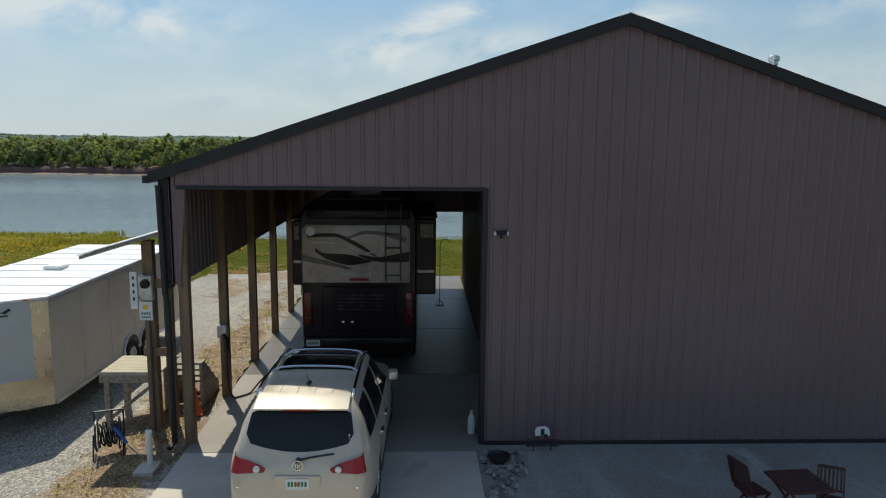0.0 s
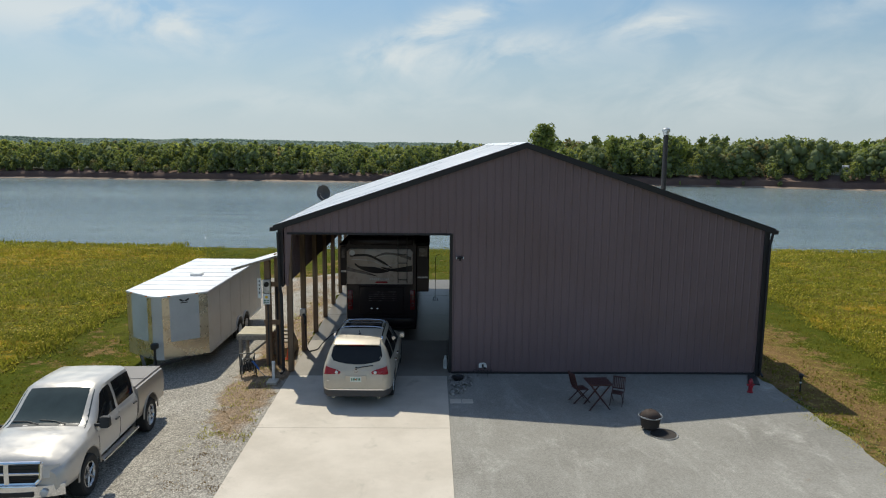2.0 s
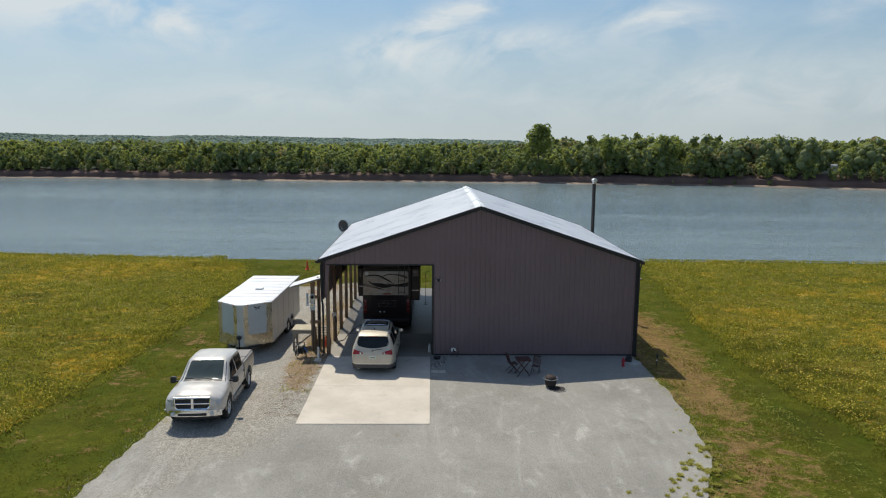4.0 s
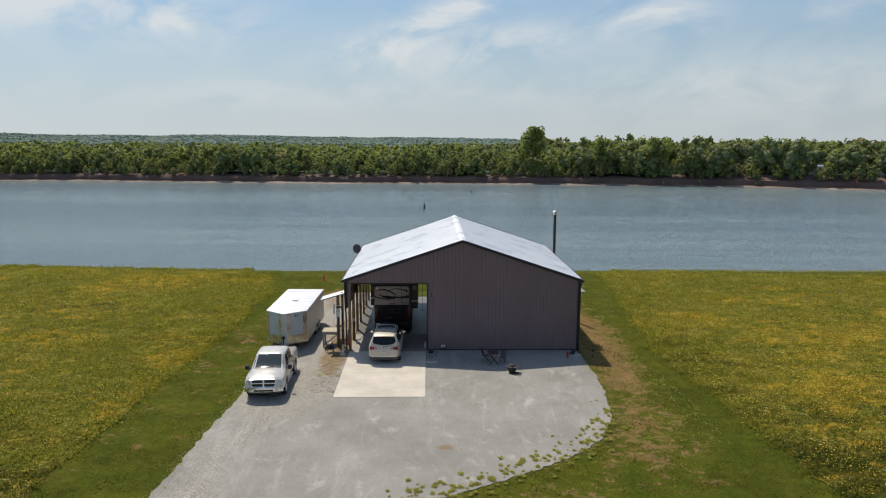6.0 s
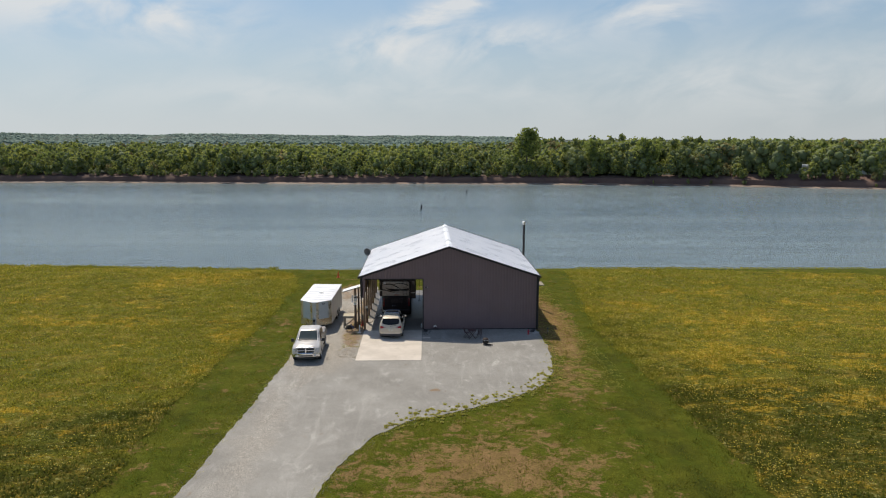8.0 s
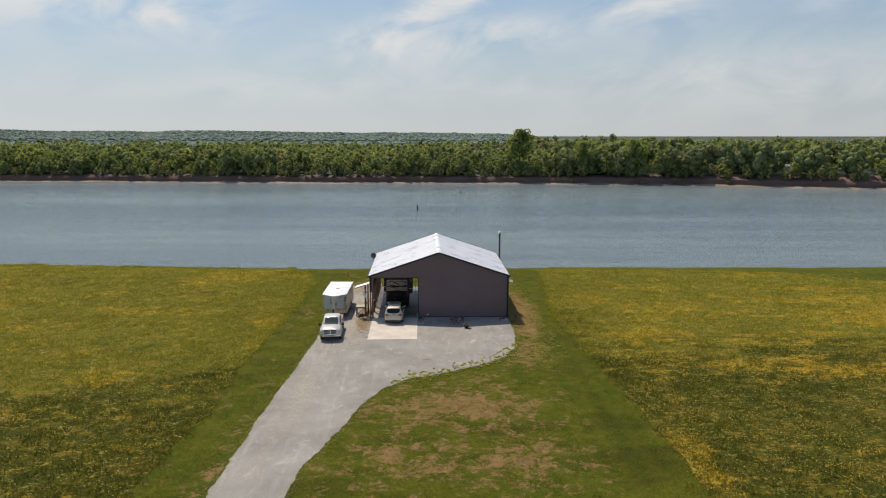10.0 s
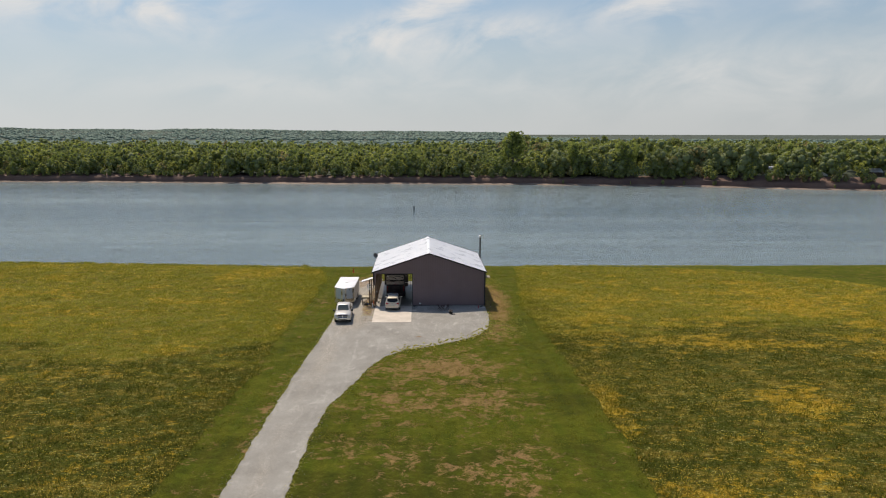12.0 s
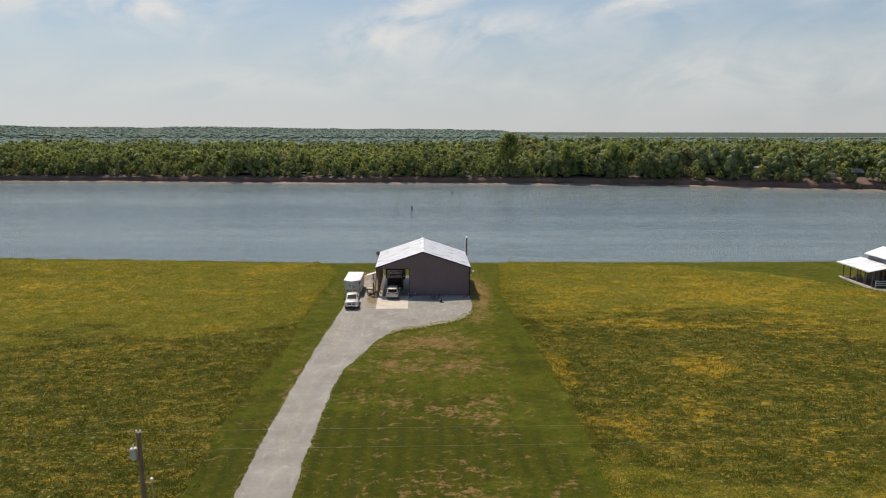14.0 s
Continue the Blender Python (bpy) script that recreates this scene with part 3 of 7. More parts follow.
raw("river_water", [(-4000, 20, WATER_Z), (4000, 20, WATER_Z), (4000, 700, WATER_Z), (-4000, 700, WATER_Z)], [(0, 1, 2, 3)], M_WATER)
tagged(bpy.data.objects["river_water"], "wide calm grey-blue river with faint ripples", "river", "", "structure")


def ragged(points, step=0.5, amount=0.35, teeth=0.0):
    """An outline with a wandering, uneven edge."""
    out = []
    k = len(points)
    for i in range(k):
        a, b = Vector(points[i]), Vector(points[(i + 1) % k])
        m = max(1, int((b - a).length / step))
        nrm = Vector((a.y - b.y, b.x - a.x)).normalized()
        for j in range(m):
            p = a + (b - a) * (j / m)
            w = amount * (noise.noise((p.x * 0.35, p.y * 0.35, 2)) + 0.5 * noise.noise((p.x * 1.7, p.y * 1.7, 7)))
            w += teeth * (noise.noise((p.x * 2.9, p.y * 2.9, 5)) + 0.7 * noise.noise((p.x * 6.3, p.y * 6.3, 1)))
            out.append((p.x + nrm.x * w, p.y + nrm.y * w))
    return out


def inside(poly, x, y):
    hit = False
    k = len(poly)
    for i in range(k):
        (x0, y0), (x1, y1) = poly[i], poly[(i + 1) % k]
        if (y0 > y) != (y1 > y) and x < (x1 - x0) * (y - y0) / (y1 - y0) + x0:
            hit = not hit
    return hit


SLICE_X = list(np.arange(-8, 1, 0.5)) + [5, 9, 13, 14, 14.5, 15.0, 15.5, 16, 16.5]
SLICE_Y = list(np.arange(-14, 27, 1.0))


FIELD_GRID = [(x, y) for x in np.arange(-156, 158, 6.0) for y in [-100, -60, -30, -18] + list(np.arange(-12, 0, 1.0)) + list(np.arange(0, 38, 1.5))]


def sheet(name, outline, lift, material, label, category, extra=()):
    pts = [Vector(p) for p in outline]
    k = len(pts)
    xs, ys = [p.x for p in pts], [p.y for p in pts]
    grid = [Vector((x, y)) for x, y in [(x, y) for x in SLICE_X for y in SLICE_Y] + list(extra) if min(xs) < x < max(xs) and min(ys) < y < max(ys) and inside(outline, x, y)]
    flat, _, tris, *_ = delaunay_2d_cdt(pts + grid, [(a, (a + 1) % k) for a in range(k)], [list(range(k))], 1, 1e-5)
    verts = [(p.x, p.y, land_z(p.x, p.y) + lift) for p in flat]
    faces = []
    for t in tris:
        a, b, c = (flat[q] for q in t[:3])
        faces.append(tuple(t) if (b - a).cross(c - a) > 0 else tuple(reversed(t)))
    ob = raw(name, verts, faces, material)
    return tagged(ob, label, category, "", "structure")


FIELD_LEFT = [(-8.9, 12.5), (-8.6, 6), (-8.7, 2), (-9.3, -5), (-9.5, -12), (-9.7, -25), (-10.2, -38), (-10.8, -50), (-10.6, -62), (-10.6, -130), (-160, -130), (-160, 37), (-80, 35.4), (-45, 31.9), (-26, 29.9), (-13.5, 28.7), (-10.2, 25), (-8.5, 19)]
FIELD_RIGHT = [(22.0, 27.5), (21.5, 18), (20.3, 7), (19.6, 0), (19.9, -6), (21.0, -26), (21.3, -42), (20.8, -54), (20.6, -62), (20.6, -130), (160, -130), (160, -40), (84, 0), (70, 16), (55, 24), (30, 28.4)]
GRAVEL = [(-4.4, 17.0), (-4.6, 2), (-4.5, -8), (-4.75, -12), (-5.1, -17), (-5.6, -24), (-5.9, -31), (-6.3, -41.5), (-6.6, -51), (-6.7, -62), (-6.7, -130), (-2.5, -130), (-2.5, -62), (-2.6, -56), (-2.4, -48), (-2.2, -40), (-1.6, -34), (0, -29), (1.1, -24.6), (2.7, -20.9), (4.3, -19.1), (6.3, -18.2), (8.1, -17.2), (10.9, -15.4), (12.9, -13.3), (13.9, -11.2), (14.3, -8.0), (14.6, -5), (14.6, -1.2), (14.4, 0.3), (0.29, 0.3), (0.29, 17.0)]
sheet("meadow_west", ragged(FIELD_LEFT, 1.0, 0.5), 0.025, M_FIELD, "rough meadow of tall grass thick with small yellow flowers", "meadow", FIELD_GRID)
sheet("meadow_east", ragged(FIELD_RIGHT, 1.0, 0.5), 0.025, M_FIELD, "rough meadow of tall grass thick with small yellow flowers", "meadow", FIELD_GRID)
sheet("gravel_drive", ragged(GRAVEL, 0.30, 0.18, 0.13), 0.03, M_GRAVEL, "pale crushed-stone drive and yard, dusty and worn", "driveway")


# ---- far woods ----
def crown_template(rng, height, spread, lumps, cards, card, low=0.16):
    """A crown of leaf clumps over many small lobes that fill one rounded outline: arrays of vertices and triangles for
    leaves and for the added core balls, coloured as inner shade.
    """
    lobes = []
    mid, half = height * (0.5 + low / 2), height * (0.5 - low / 2) * 0.86
    lopside = Vector((rng.uniform(-0.2, 0.2), rng.uniform(-0.2, 0.2), 0)) * spread
    for k in range(lumps):
        f = -0.92 + 1.84 * (k + rng.random()) / lumps
        a = k * 2.4 + rng.uniform(-0.8, 0.8)
        ring = math.sqrt(1 - f * f) * rng.uniform(0.45, 0.92)
        r = spread * rng.uniform(0.24, 0.42) * (1.0 - 0.25 * max(0.0, f))
        p = Vector((ring * spread * 0.82 * math.cos(a), ring * spread * 0.82 * math.sin(a), mid + f * half)) + lopside * (f + 0.3)
        lobes.append((*p, r))
    lobes.append((0, 0, mid - 0.15 * half, spread * 0.60))
    verts, faces = [], []
    for _ in range(cards):
        cx, cy, cz, r = lobes[rng.randrange(len(lobes))]
        u = Vector((rng.gauss(0, 1), rng.gauss(0, 1), rng.gauss(0.35, 1))).normalized()
        p = Vector((cx, cy, cz)) + u * r * (0.72 + 0.44 * rng.random() ** 1.3)
        n = (u * 0.9 + Vector((rng.gauss(0, 0.55), rng.gauss(0, 0.55), rng.gauss(0.3, 0.55)))).normalized()
        a = n.orthogonal().normalized()
        b = n.cross(a)
        t = rng.uniform(0, 6.28)
        a, b = a * math.cos(t) + b * math.sin(t), b * math.cos(t) - a * math.sin(t)
        s = card * rng.uniform(0.5, 1.5)
        k = len(verts)
        verts += [p - a * s * 0.5, p + b * s * 0.55 + n * s * 0.12, p + a * s * 0.5, p - b * s * 0.45 + n * s * 0.1]
        faces += [(k, k + 1, k + 2), (k, k + 2, k + 3)]
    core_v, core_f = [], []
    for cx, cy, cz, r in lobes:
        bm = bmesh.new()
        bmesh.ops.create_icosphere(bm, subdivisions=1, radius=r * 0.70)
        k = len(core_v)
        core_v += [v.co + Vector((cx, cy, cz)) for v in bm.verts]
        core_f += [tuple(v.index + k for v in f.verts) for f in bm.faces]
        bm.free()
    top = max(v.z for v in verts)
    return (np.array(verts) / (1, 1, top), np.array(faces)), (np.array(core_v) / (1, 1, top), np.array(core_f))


def scatter(name, templates, places, material, parent=None, label=""):
    """Many copies of template arrays joined into one mesh. places: (template, x, y, z, turn, size, height)."""
    vs, fs, base = [], [], 0
    for k, x, y, z, turn, size, tall in places:
        v, f = templates[k]
        c, s = math.cos(turn), math.sin(turn)
        w = np.empty_like(v)
        w[:, 0] = (v[:, 0] * c - v[:, 1] * s) * size + x
        w[:, 1] = (v[:, 0] * s + v[:, 1] * c) * size + y
        w[:, 2] = v[:, 2] * size * tall + z
        vs.append(w)
        fs.append(f + base)
        base += len(v)
    v, f = np.concatenate(vs).astype(np.float32), np.concatenate(fs).astype(np.int32)
    me = bpy.data.meshes.new(name)
    me.vertices.add(len(v))
    me.vertices.foreach_set("co", v.ravel())
    me.loops.add(f.size)
    me.loops.foreach_set("vertex_index", f.ravel())
    me.polygons.add(len(f))
    me.polygons.foreach_set("loop_start", np.arange(0, f.size, 3, dtype=np.int32))
    me.update(calc_edges=True)
    return from_mesh(name, me, material, parent, label, 0.0)


def build_woods():
    rng = random.Random(5)
    near_t = [crown_template(rng, 1.0, rng.uniform(0.34, 0.50), 13, 460, 0.056, rng.uniform(0.02, 0.14)) for _ in range(9)]
    near_t += [crown_template(rng, 1.0, rng.uniform(0.50, 0.64), 20, 620, 0.052, 0.06) for _ in range(4)]
    back_t = [crown_template(rng, 1.0, rng.uniform(0.42, 0.60), 6, 100, 0.105) for _ in range(6)]
    front, back = [], []
    x = -520.0
    while x < 520:
        # ragged first ranks along the shore, with low willows and scrub in front
        east = ease01((x - 85) / 40)
        for depth, lo, hi in ((4, 2.0, 4.0), (7.5, 3.0, 6.5), (9, 4, 8), (12, 6, 11), (17, 9, 16), (24, 11, 18), (32, 12, 19)):
            px = x + rng.uniform(-4, 4)
            tall = 1 + 0.26 * noise.noise((px * 0.012, depth * 0.05, 3)) + 0.20 * noise.noise((px * 0.05, depth * 0.05, 9)) + 0.30 * east
            if 248 < px < 340 and depth > 14 and rng.random() < 0.75:
                continue
            h = rng.uniform(lo, hi) * (tall if depth > 10 else 1.0) * rng.uniform(0.85, 1.12)
            gap = {4: 1.0 - 0.30 * east, 7.5: 0.30 + 0.30 * east, 9: 0.25 + 0.25 * east, 12: 0.2}.get(depth, 0.18 + 0.16 * east)
            if rng.random() < gap:
                continue
            foot = far_top(px) - 0.4 if depth > 14 else WATER_Z + {4: 0.6, 7.5: 4.0, 9: 4.5, 12: 5.0}[depth]
            broad = east > 0.5 and depth > 14
            if broad and rng.random() < 0.30:
                continue
            front.append((rng.randrange(9, 13) if broad else rng.randrange(9), px, far_edge(px) + depth + rng.uniform(-1, 1) * (0.5 if depth < 10 else 2), foot, rng.uniform(0, 6.28), h, rng.uniform(0.9, 1.12), depth))
        x += 5.6
    for row in range(20):
        d = 38 + row * 11 + row * row * 0.8
        x = -620.0 - d * 0.4
        while x < 620 + d * 0.4:
            px = x + rng.uniform(-5, 5)
            tall = 1 + 0.28 * noise.noise((px * 0.01, d * 0.02, 3)) + 0.14 * noise.noise((px * 0.04, d * 0.05, 6)) + 0.28 * ease01((px - 85) / 30)
            back.append((rng.randrange(6), px, far_edge(px) + d + rng.uniform(-4, 4), far_top(px) if d < 200 else -11.4, rng.uniform(0, 6.28), rng.uniform(11.0, 19.5) * tall, rng.uniform(0.9, 1.1)))
            x += rng.uniform(8, 13) + row * 0.35
    # rolling canopy behind, out to the hills
    lumps, far_c = [], []
    for _ in range(4):
        bm = bmesh.new()
        bmesh.ops.create_icosphere(bm, subdivisions=1, radius=1.0)
        for v in bm.verts:
            v.co *= 1 + 0.5 * noise.noise(v.co * 2.3 + Vector((rng.uniform(0, 50), 0, 0)))
        lumps.append((np.array([v.co[:] for v in bm.verts]), np.array([[v.index for v in f.verts] for f in bm.faces])))
        bm.free()
    for _ in range(4800):
        y = 760 + 1500 * rng.random() ** 1.15
        x = rng.uniform(-0.72, 0.78) * y
        hill = lerp(HILLS, x * 2700 / y) + hill_swell(x * 2700 / y, 2700)
        z = -10.5 if y < 1900 else lerp([(1900, -8), (2300, hill * 0.35 - 10), (2700, hill), (3200, hill * 0.8)], y)
        far_c.append((rng.randrange(4), x, y, z + 1.5, rng.uniform(0, 6.28), rng.uniform(6, 10), 0.5))
    for _ in range(5200):
        y = rng.uniform(2280, 2760)
        x = rng.uniform(-0.72, 0.25) * y
        hill = lerp(HILLS, x * 2700 / y) + hill_swell(x * 2700 / y, 2700)
        z = lerp([(1900, -8), (2300, hill * 0.35 - 10), (2700, hill), (3200, hill * 0.8)], y)
        far_c.append((rng.randrange(4), x, y, z - 0.5, rng.uniform(0, 6.28), rng.uniform(4.5, 8.5), 0.55))
    woods = thing("far_woods", "dense green broadleaf woods along the opposite shore", "woods", "", None, "stuff")
    leaf_kinds = (M_LEAF, M_LEAF_DEEP, M_LEAF_PALE, M_LEAF_RUST)
    for nm, tmpl, where in (("front_trees", near_t, front), ("back_trees", back_t, back)):
        sorts = [[], [], [], []]
        for p in where:
            low = len(p) > 7 and p[7] < 14
            east = p[1] + 30 * noise.noise((p[1] * 0.02, 3, 1)) > 100
            pick = rng.choices((0, 1, 2, 3), ((3, 2, 3, 1.2) if east else (4, 2, 3, 0.4)) if low else ((3, 6, 0.8, 0.8) if east else (5, 2.6, 2.2, 0.2)))[0]
            sorts[pick].append(p[:7])
        for leaf, places in zip(leaf_kinds, sorts):
            tagged(scatter(nm + "_leaves", [t[0] for t in tmpl], places, leaf, woods), "", "", "", "stuff")
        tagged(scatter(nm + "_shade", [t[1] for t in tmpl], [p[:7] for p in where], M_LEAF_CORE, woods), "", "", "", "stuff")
    tagged(scatter("canopy", lumps, far_c, M_FAR_HAZED, woods), "", "", "", "stuff")


build_woods()


# ---- barn ----
W_OUT, EAVE, RIDGE_X, RIDGE_Z, LENGTH = 14.63, 4.50, 7.29, 6.94, 14.2
OPEN_L, OPEN_R, OPEN_Z = 0.27, 5.12, 4.28
barn = thing("pole_barn", "charcoal ribbed-metal pole barn with white gable roof and open vehicle bay", "barn")


def roof_z(x):
    return EAVE + (RIDGE_Z - EAVE) * (x / RIDGE_X if x < RIDGE_X else (W_OUT - x) / (W_OUT - RIDGE_X))


def rib_steps(u0, u1, pitch=0.2286, tall=0.019):
    """Profile of ribbed sheet between u0 and u1: (u, height)."""
    out = [(u0, 0.0)]
    u = u0 + pitch / 2
    while u < u1 - 0.04:
        out += [(u - 0.034, 0.0), (u - 0.014, tall), (u + 0.014, tall), (u + 0.034, 0.0)]
        u += pitch
    out.append((u1, 0.0))
    return out


def ribbed(name, u0, u1, low, high, place, material, parent, breaks=()):
    """One ribbed sheet: place(u, v, h) gives the point; low and high give its ends at each u."""
    prof = rib_steps(u0, u1)
    for b in breaks:
        if u0 < b < u1:
            prof.append((b, 0.0 if all(abs(b - p[0]) > 0.05 for p in prof if p[1] > 0) else 0.022))
    prof.sort()
    verts, faces = [], []
    for u, h in prof:
        verts += [place(u, low(u), h), place(u, high(u), h)]
    for k in range(len(prof) - 1):
        faces.append((2 * k, 2 * k + 2, 2 * k + 3, 2 * k + 1))
    return raw(name, verts, faces, material, parent, "", 0.0)


def sheets(name, u0, u1, low, high, place, material, parent, breaks=(), width=0.9144):
    u = u0
    while u < u1 - 0.05:
        ribbed(name, u, min(u + width, u1), low, high, place, material, parent, breaks)
        u += width


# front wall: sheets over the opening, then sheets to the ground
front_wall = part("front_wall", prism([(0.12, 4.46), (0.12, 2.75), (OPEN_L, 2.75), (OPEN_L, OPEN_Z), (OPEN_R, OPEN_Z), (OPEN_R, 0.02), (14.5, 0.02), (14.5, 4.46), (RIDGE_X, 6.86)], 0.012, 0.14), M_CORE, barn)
sheets("wall_panel", 0.10, OPEN_R, lambda u: OPEN_Z if u > OPEN_L else 2.72, lambda u: roof_z(u) - 0.03, lambda u, v, h: (u, -h, v), M_SIDING, front_wall, (OPEN_L - 0.001, OPEN_L))
sheets("wall_panel", OPEN_R, 14.53, lambda u: 0.03, lambda u: roof_z(u) - 0.03, lambda u, v, h: (u, -h, v), M_SIDING, front_wall, (RIDGE_X,))
rear_wall = part("rear_wall", prism([(0.12, 4.46), (0.12, 2.55), (5.64, 2.55), (5.64, 0.02), (14.5, 0.02), (14.5, 4.46), (RIDGE_X, 6.86)], LENGTH - 0.14, LENGTH), M_SIDING, barn)
right_wall = part("right_wall", box(14.38, 14.50, 0.14, LENGTH - 0.14, -0.2, 4.5), M_CORE, barn)
sheets("wall_panel", 0.03, LENGTH, lambda u: -0.22, lambda u: 4.5, lambda u, v, h: (14.515 + h, u, v), M_SIDING, right_wall)
left_wall = part("left_wall", box(0.155, 0.20, 0.0, LENGTH, 2.72, 4.5), M_CORE, barn)
sheets("wall_panel", 0.03, LENGTH, lambda u: 2.68, lambda u: 4.5, lambda u, v, h: (0.15 - h, u, v), M_SIDING, left_wall)
sheets("wall_panel", 0.03, LENGTH, lambda u: 2.70, lambda u: 4.5, lambda u, v, h: (0.205 + h, u, v), M_SIDING, left_wall)
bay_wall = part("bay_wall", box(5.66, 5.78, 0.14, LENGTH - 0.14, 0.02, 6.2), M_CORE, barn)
sheets("wall_panel", 0.14, LENGTH, lambda u: 0.03, lambda u: 6.2, lambda u, v, h: (5.655 - h, u, v), M_SIDING, bay_wall)

# roof: ribbed sheets from ridge to eave, both slopes, over solid decking
for side, x_eave in (("left", -0.12), ("right", W_OUT + 0.12)):
    slope = (RIDGE_Z - EAVE) / (RIDGE_X if side == "left" else W_OUT - RIDGE_X)
    z_eave = RIDGE_Z - slope * abs(x_eave - RIDGE_X)
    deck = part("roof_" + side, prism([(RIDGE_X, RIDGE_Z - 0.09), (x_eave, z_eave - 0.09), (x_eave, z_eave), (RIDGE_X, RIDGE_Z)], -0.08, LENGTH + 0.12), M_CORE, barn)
    deck.name = "roof"
    sheets("roof_panel", -0.10, LENGTH + 0.14, lambda u: x_eave, lambda u: RIDGE_X, lambda u, v, h, s=slope: (v, u, RIDGE_Z - s * abs(v - RIDGE_X) + 0.006 + h), M_ROOF, deck)
    # rake board, eave trim
    part("rake_trim", prism([(RIDGE_X, RIDGE_Z + 0.045), (x_eave, z_eave + 0.045), (x_eave, z_eave - 0.135), (RIDGE_X, RIDGE_Z - 0.135)], -0.12, -0.075), M_TRIM, barn)
    part("rake_trim", prism([(RIDGE_X, RIDGE_Z + 0.045), (x_eave, z_eave + 0.045), (x_eave, z_eave - 0.135), (RIDGE_X, RIDGE_Z - 0.135)], LENGTH + 0.13, LENGTH + 0.17), M_TRIM, barn)
    x0, x1 = (x_eave - 0.10, x_eave) if side == "left" else (x_eave, x_eave + 0.10)
    part("gutter", box(x0, x1, -0.1, LENGTH + 0.15, z_eave - 0.13, z_eave - 0.005, 0.015), M_TRIM, barn)
part("ridge_cap", prism([(RIDGE_X - 0.22, RIDGE_Z - 0.040), (RIDGE_X, RIDGE_Z + 0.05), (RIDGE_X + 0.22, RIDGE_Z - 0.040), (RIDGE_X, RIDGE_Z + 0.035)], -0.125, LENGTH + 0.16), M_ROOF, barn)
# corner trims, jambs and base strip
part("corner_trim", box(0.0, 0.14, -0.035, 0.12, 2.66, 4.44, 0.004), M_TRIM, barn)
part("corner_trim", box(14.47, 14.63, -0.04, 0.14, -0.2, 4.44, 0.004), M_TRIM, barn)
part("corner_trim", box(14.47, 14.60, LENGTH - 0.12, LENGTH + 0.02, -0.2, 4.44, 0.004), M_TRIM, barn)
part("jamb_trim", box(OPEN_R - 0.035, OPEN_R + 0.05, -0.035, 0.22, 0.02, OPEN_Z, 0.004), M_TRIM, barn)
part("jamb_trim", box(OPEN_L - 0.04, OPEN_L + 0.015, -0.02, 0.15, 2.68, OPEN_Z, 0.004), M_SIDING, barn)
part("header_trim", box(OPEN_L, OPEN_R, -0.03, 0.16, OPEN_Z - 0.05, OPEN_Z + 0.012, 0.004), M_TRIM, barn)
part("base_trim", box(OPEN_R + 0.05, 14.47, -0.05, 0.0, 0.0, 0.055, 0.004), M_TRIM, barn)
for k, y in enumerate((0.12, 2.35, 4.75, 7.1, 9.45, 11.8, 14.0)):
    part("post", box(0.21, 0.37, y - 0.08, y + 0.08, 0.0, 4.3, 0.008), M_TIMBER, barn, "brown square timber post")
# downpipe at the open corner
part("downpipe", pipe([(0.02, -0.09, 4.3), (0.05, -0.10, 2.6), (0.09, -0.12, 2.45), (0.10, -0.12, 0.12), (0.05, -0.25, 0.05)], 0.045, 10), M_TRIM, barn)
part("downpipe", pipe([(14.70, -0.06, 4.38), (14.66, -0.08, 4.2), (14.62, -0.085, 4.0), (14.60, -0.085, 0.10), (14.62, -0.22, 0.0)], 0.038, 10), M_TRIM, barn)

# concrete drive slab, in bays with joints
slab = thing("concrete_slab", "pale poured concrete drive slab running through the barn", "slab", "", None, "structure")
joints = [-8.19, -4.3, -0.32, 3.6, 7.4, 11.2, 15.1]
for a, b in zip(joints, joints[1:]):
    # Bays under the roof take concrete with the barn's shade in its colour.
    part("slab_bay", box(0.30, 5.02 if a < -1 else (5.085 if a < 0 else 5.62), a + 0.006, b - 0.006, -0.40, 0.02, 0.006), M_CONCRETE if a < -1 else (M_HALF_SHADED if a < 0 else M_SEALED_SHADED), slab)
part("slab_bay", box(5.091, 5.62, 0.15, 3.594, -0.40, 0.02, 0.006), M_HALF_SHADED, slab)


# ---- vehicles ----
def curve(table, x):
    """Smooth monotone reading of (x, value) pairs."""
    if x <= table[0][0]:
        return table[0][1]
    if x >= table[-1][0]:
        return table[-1][1]
    xs, ys = [p[0] for p in table], [p[1] for p in table]
    k = max(i for i in range(len(xs) - 1) if xs[i] <= x)
    d = [(ys[i + 1] - ys[i]) / (xs[i + 1] - xs[i]) for i in range(len(xs) - 1)]

    def tangent(i):
        if i == 0:
            return d[0]
        if i == len(xs) - 1:
            return d[-1]
        return 0.0 if d[i - 1] * d[i] <= 0 else 2 * d[i - 1] * d[i] / (d[i - 1] + d[i])

    h = xs[k + 1] - xs[k]
    t = (x - xs[k]) / h
    return ((1 + 2 * t) * (1 - t) ** 2 * ys[k] + t * (1 - t) ** 2 * h * tangent(k)
            + t * t * (3 - 2 * t) * ys[k + 1] + t * t * (t - 1) * h * tangent(k + 1))


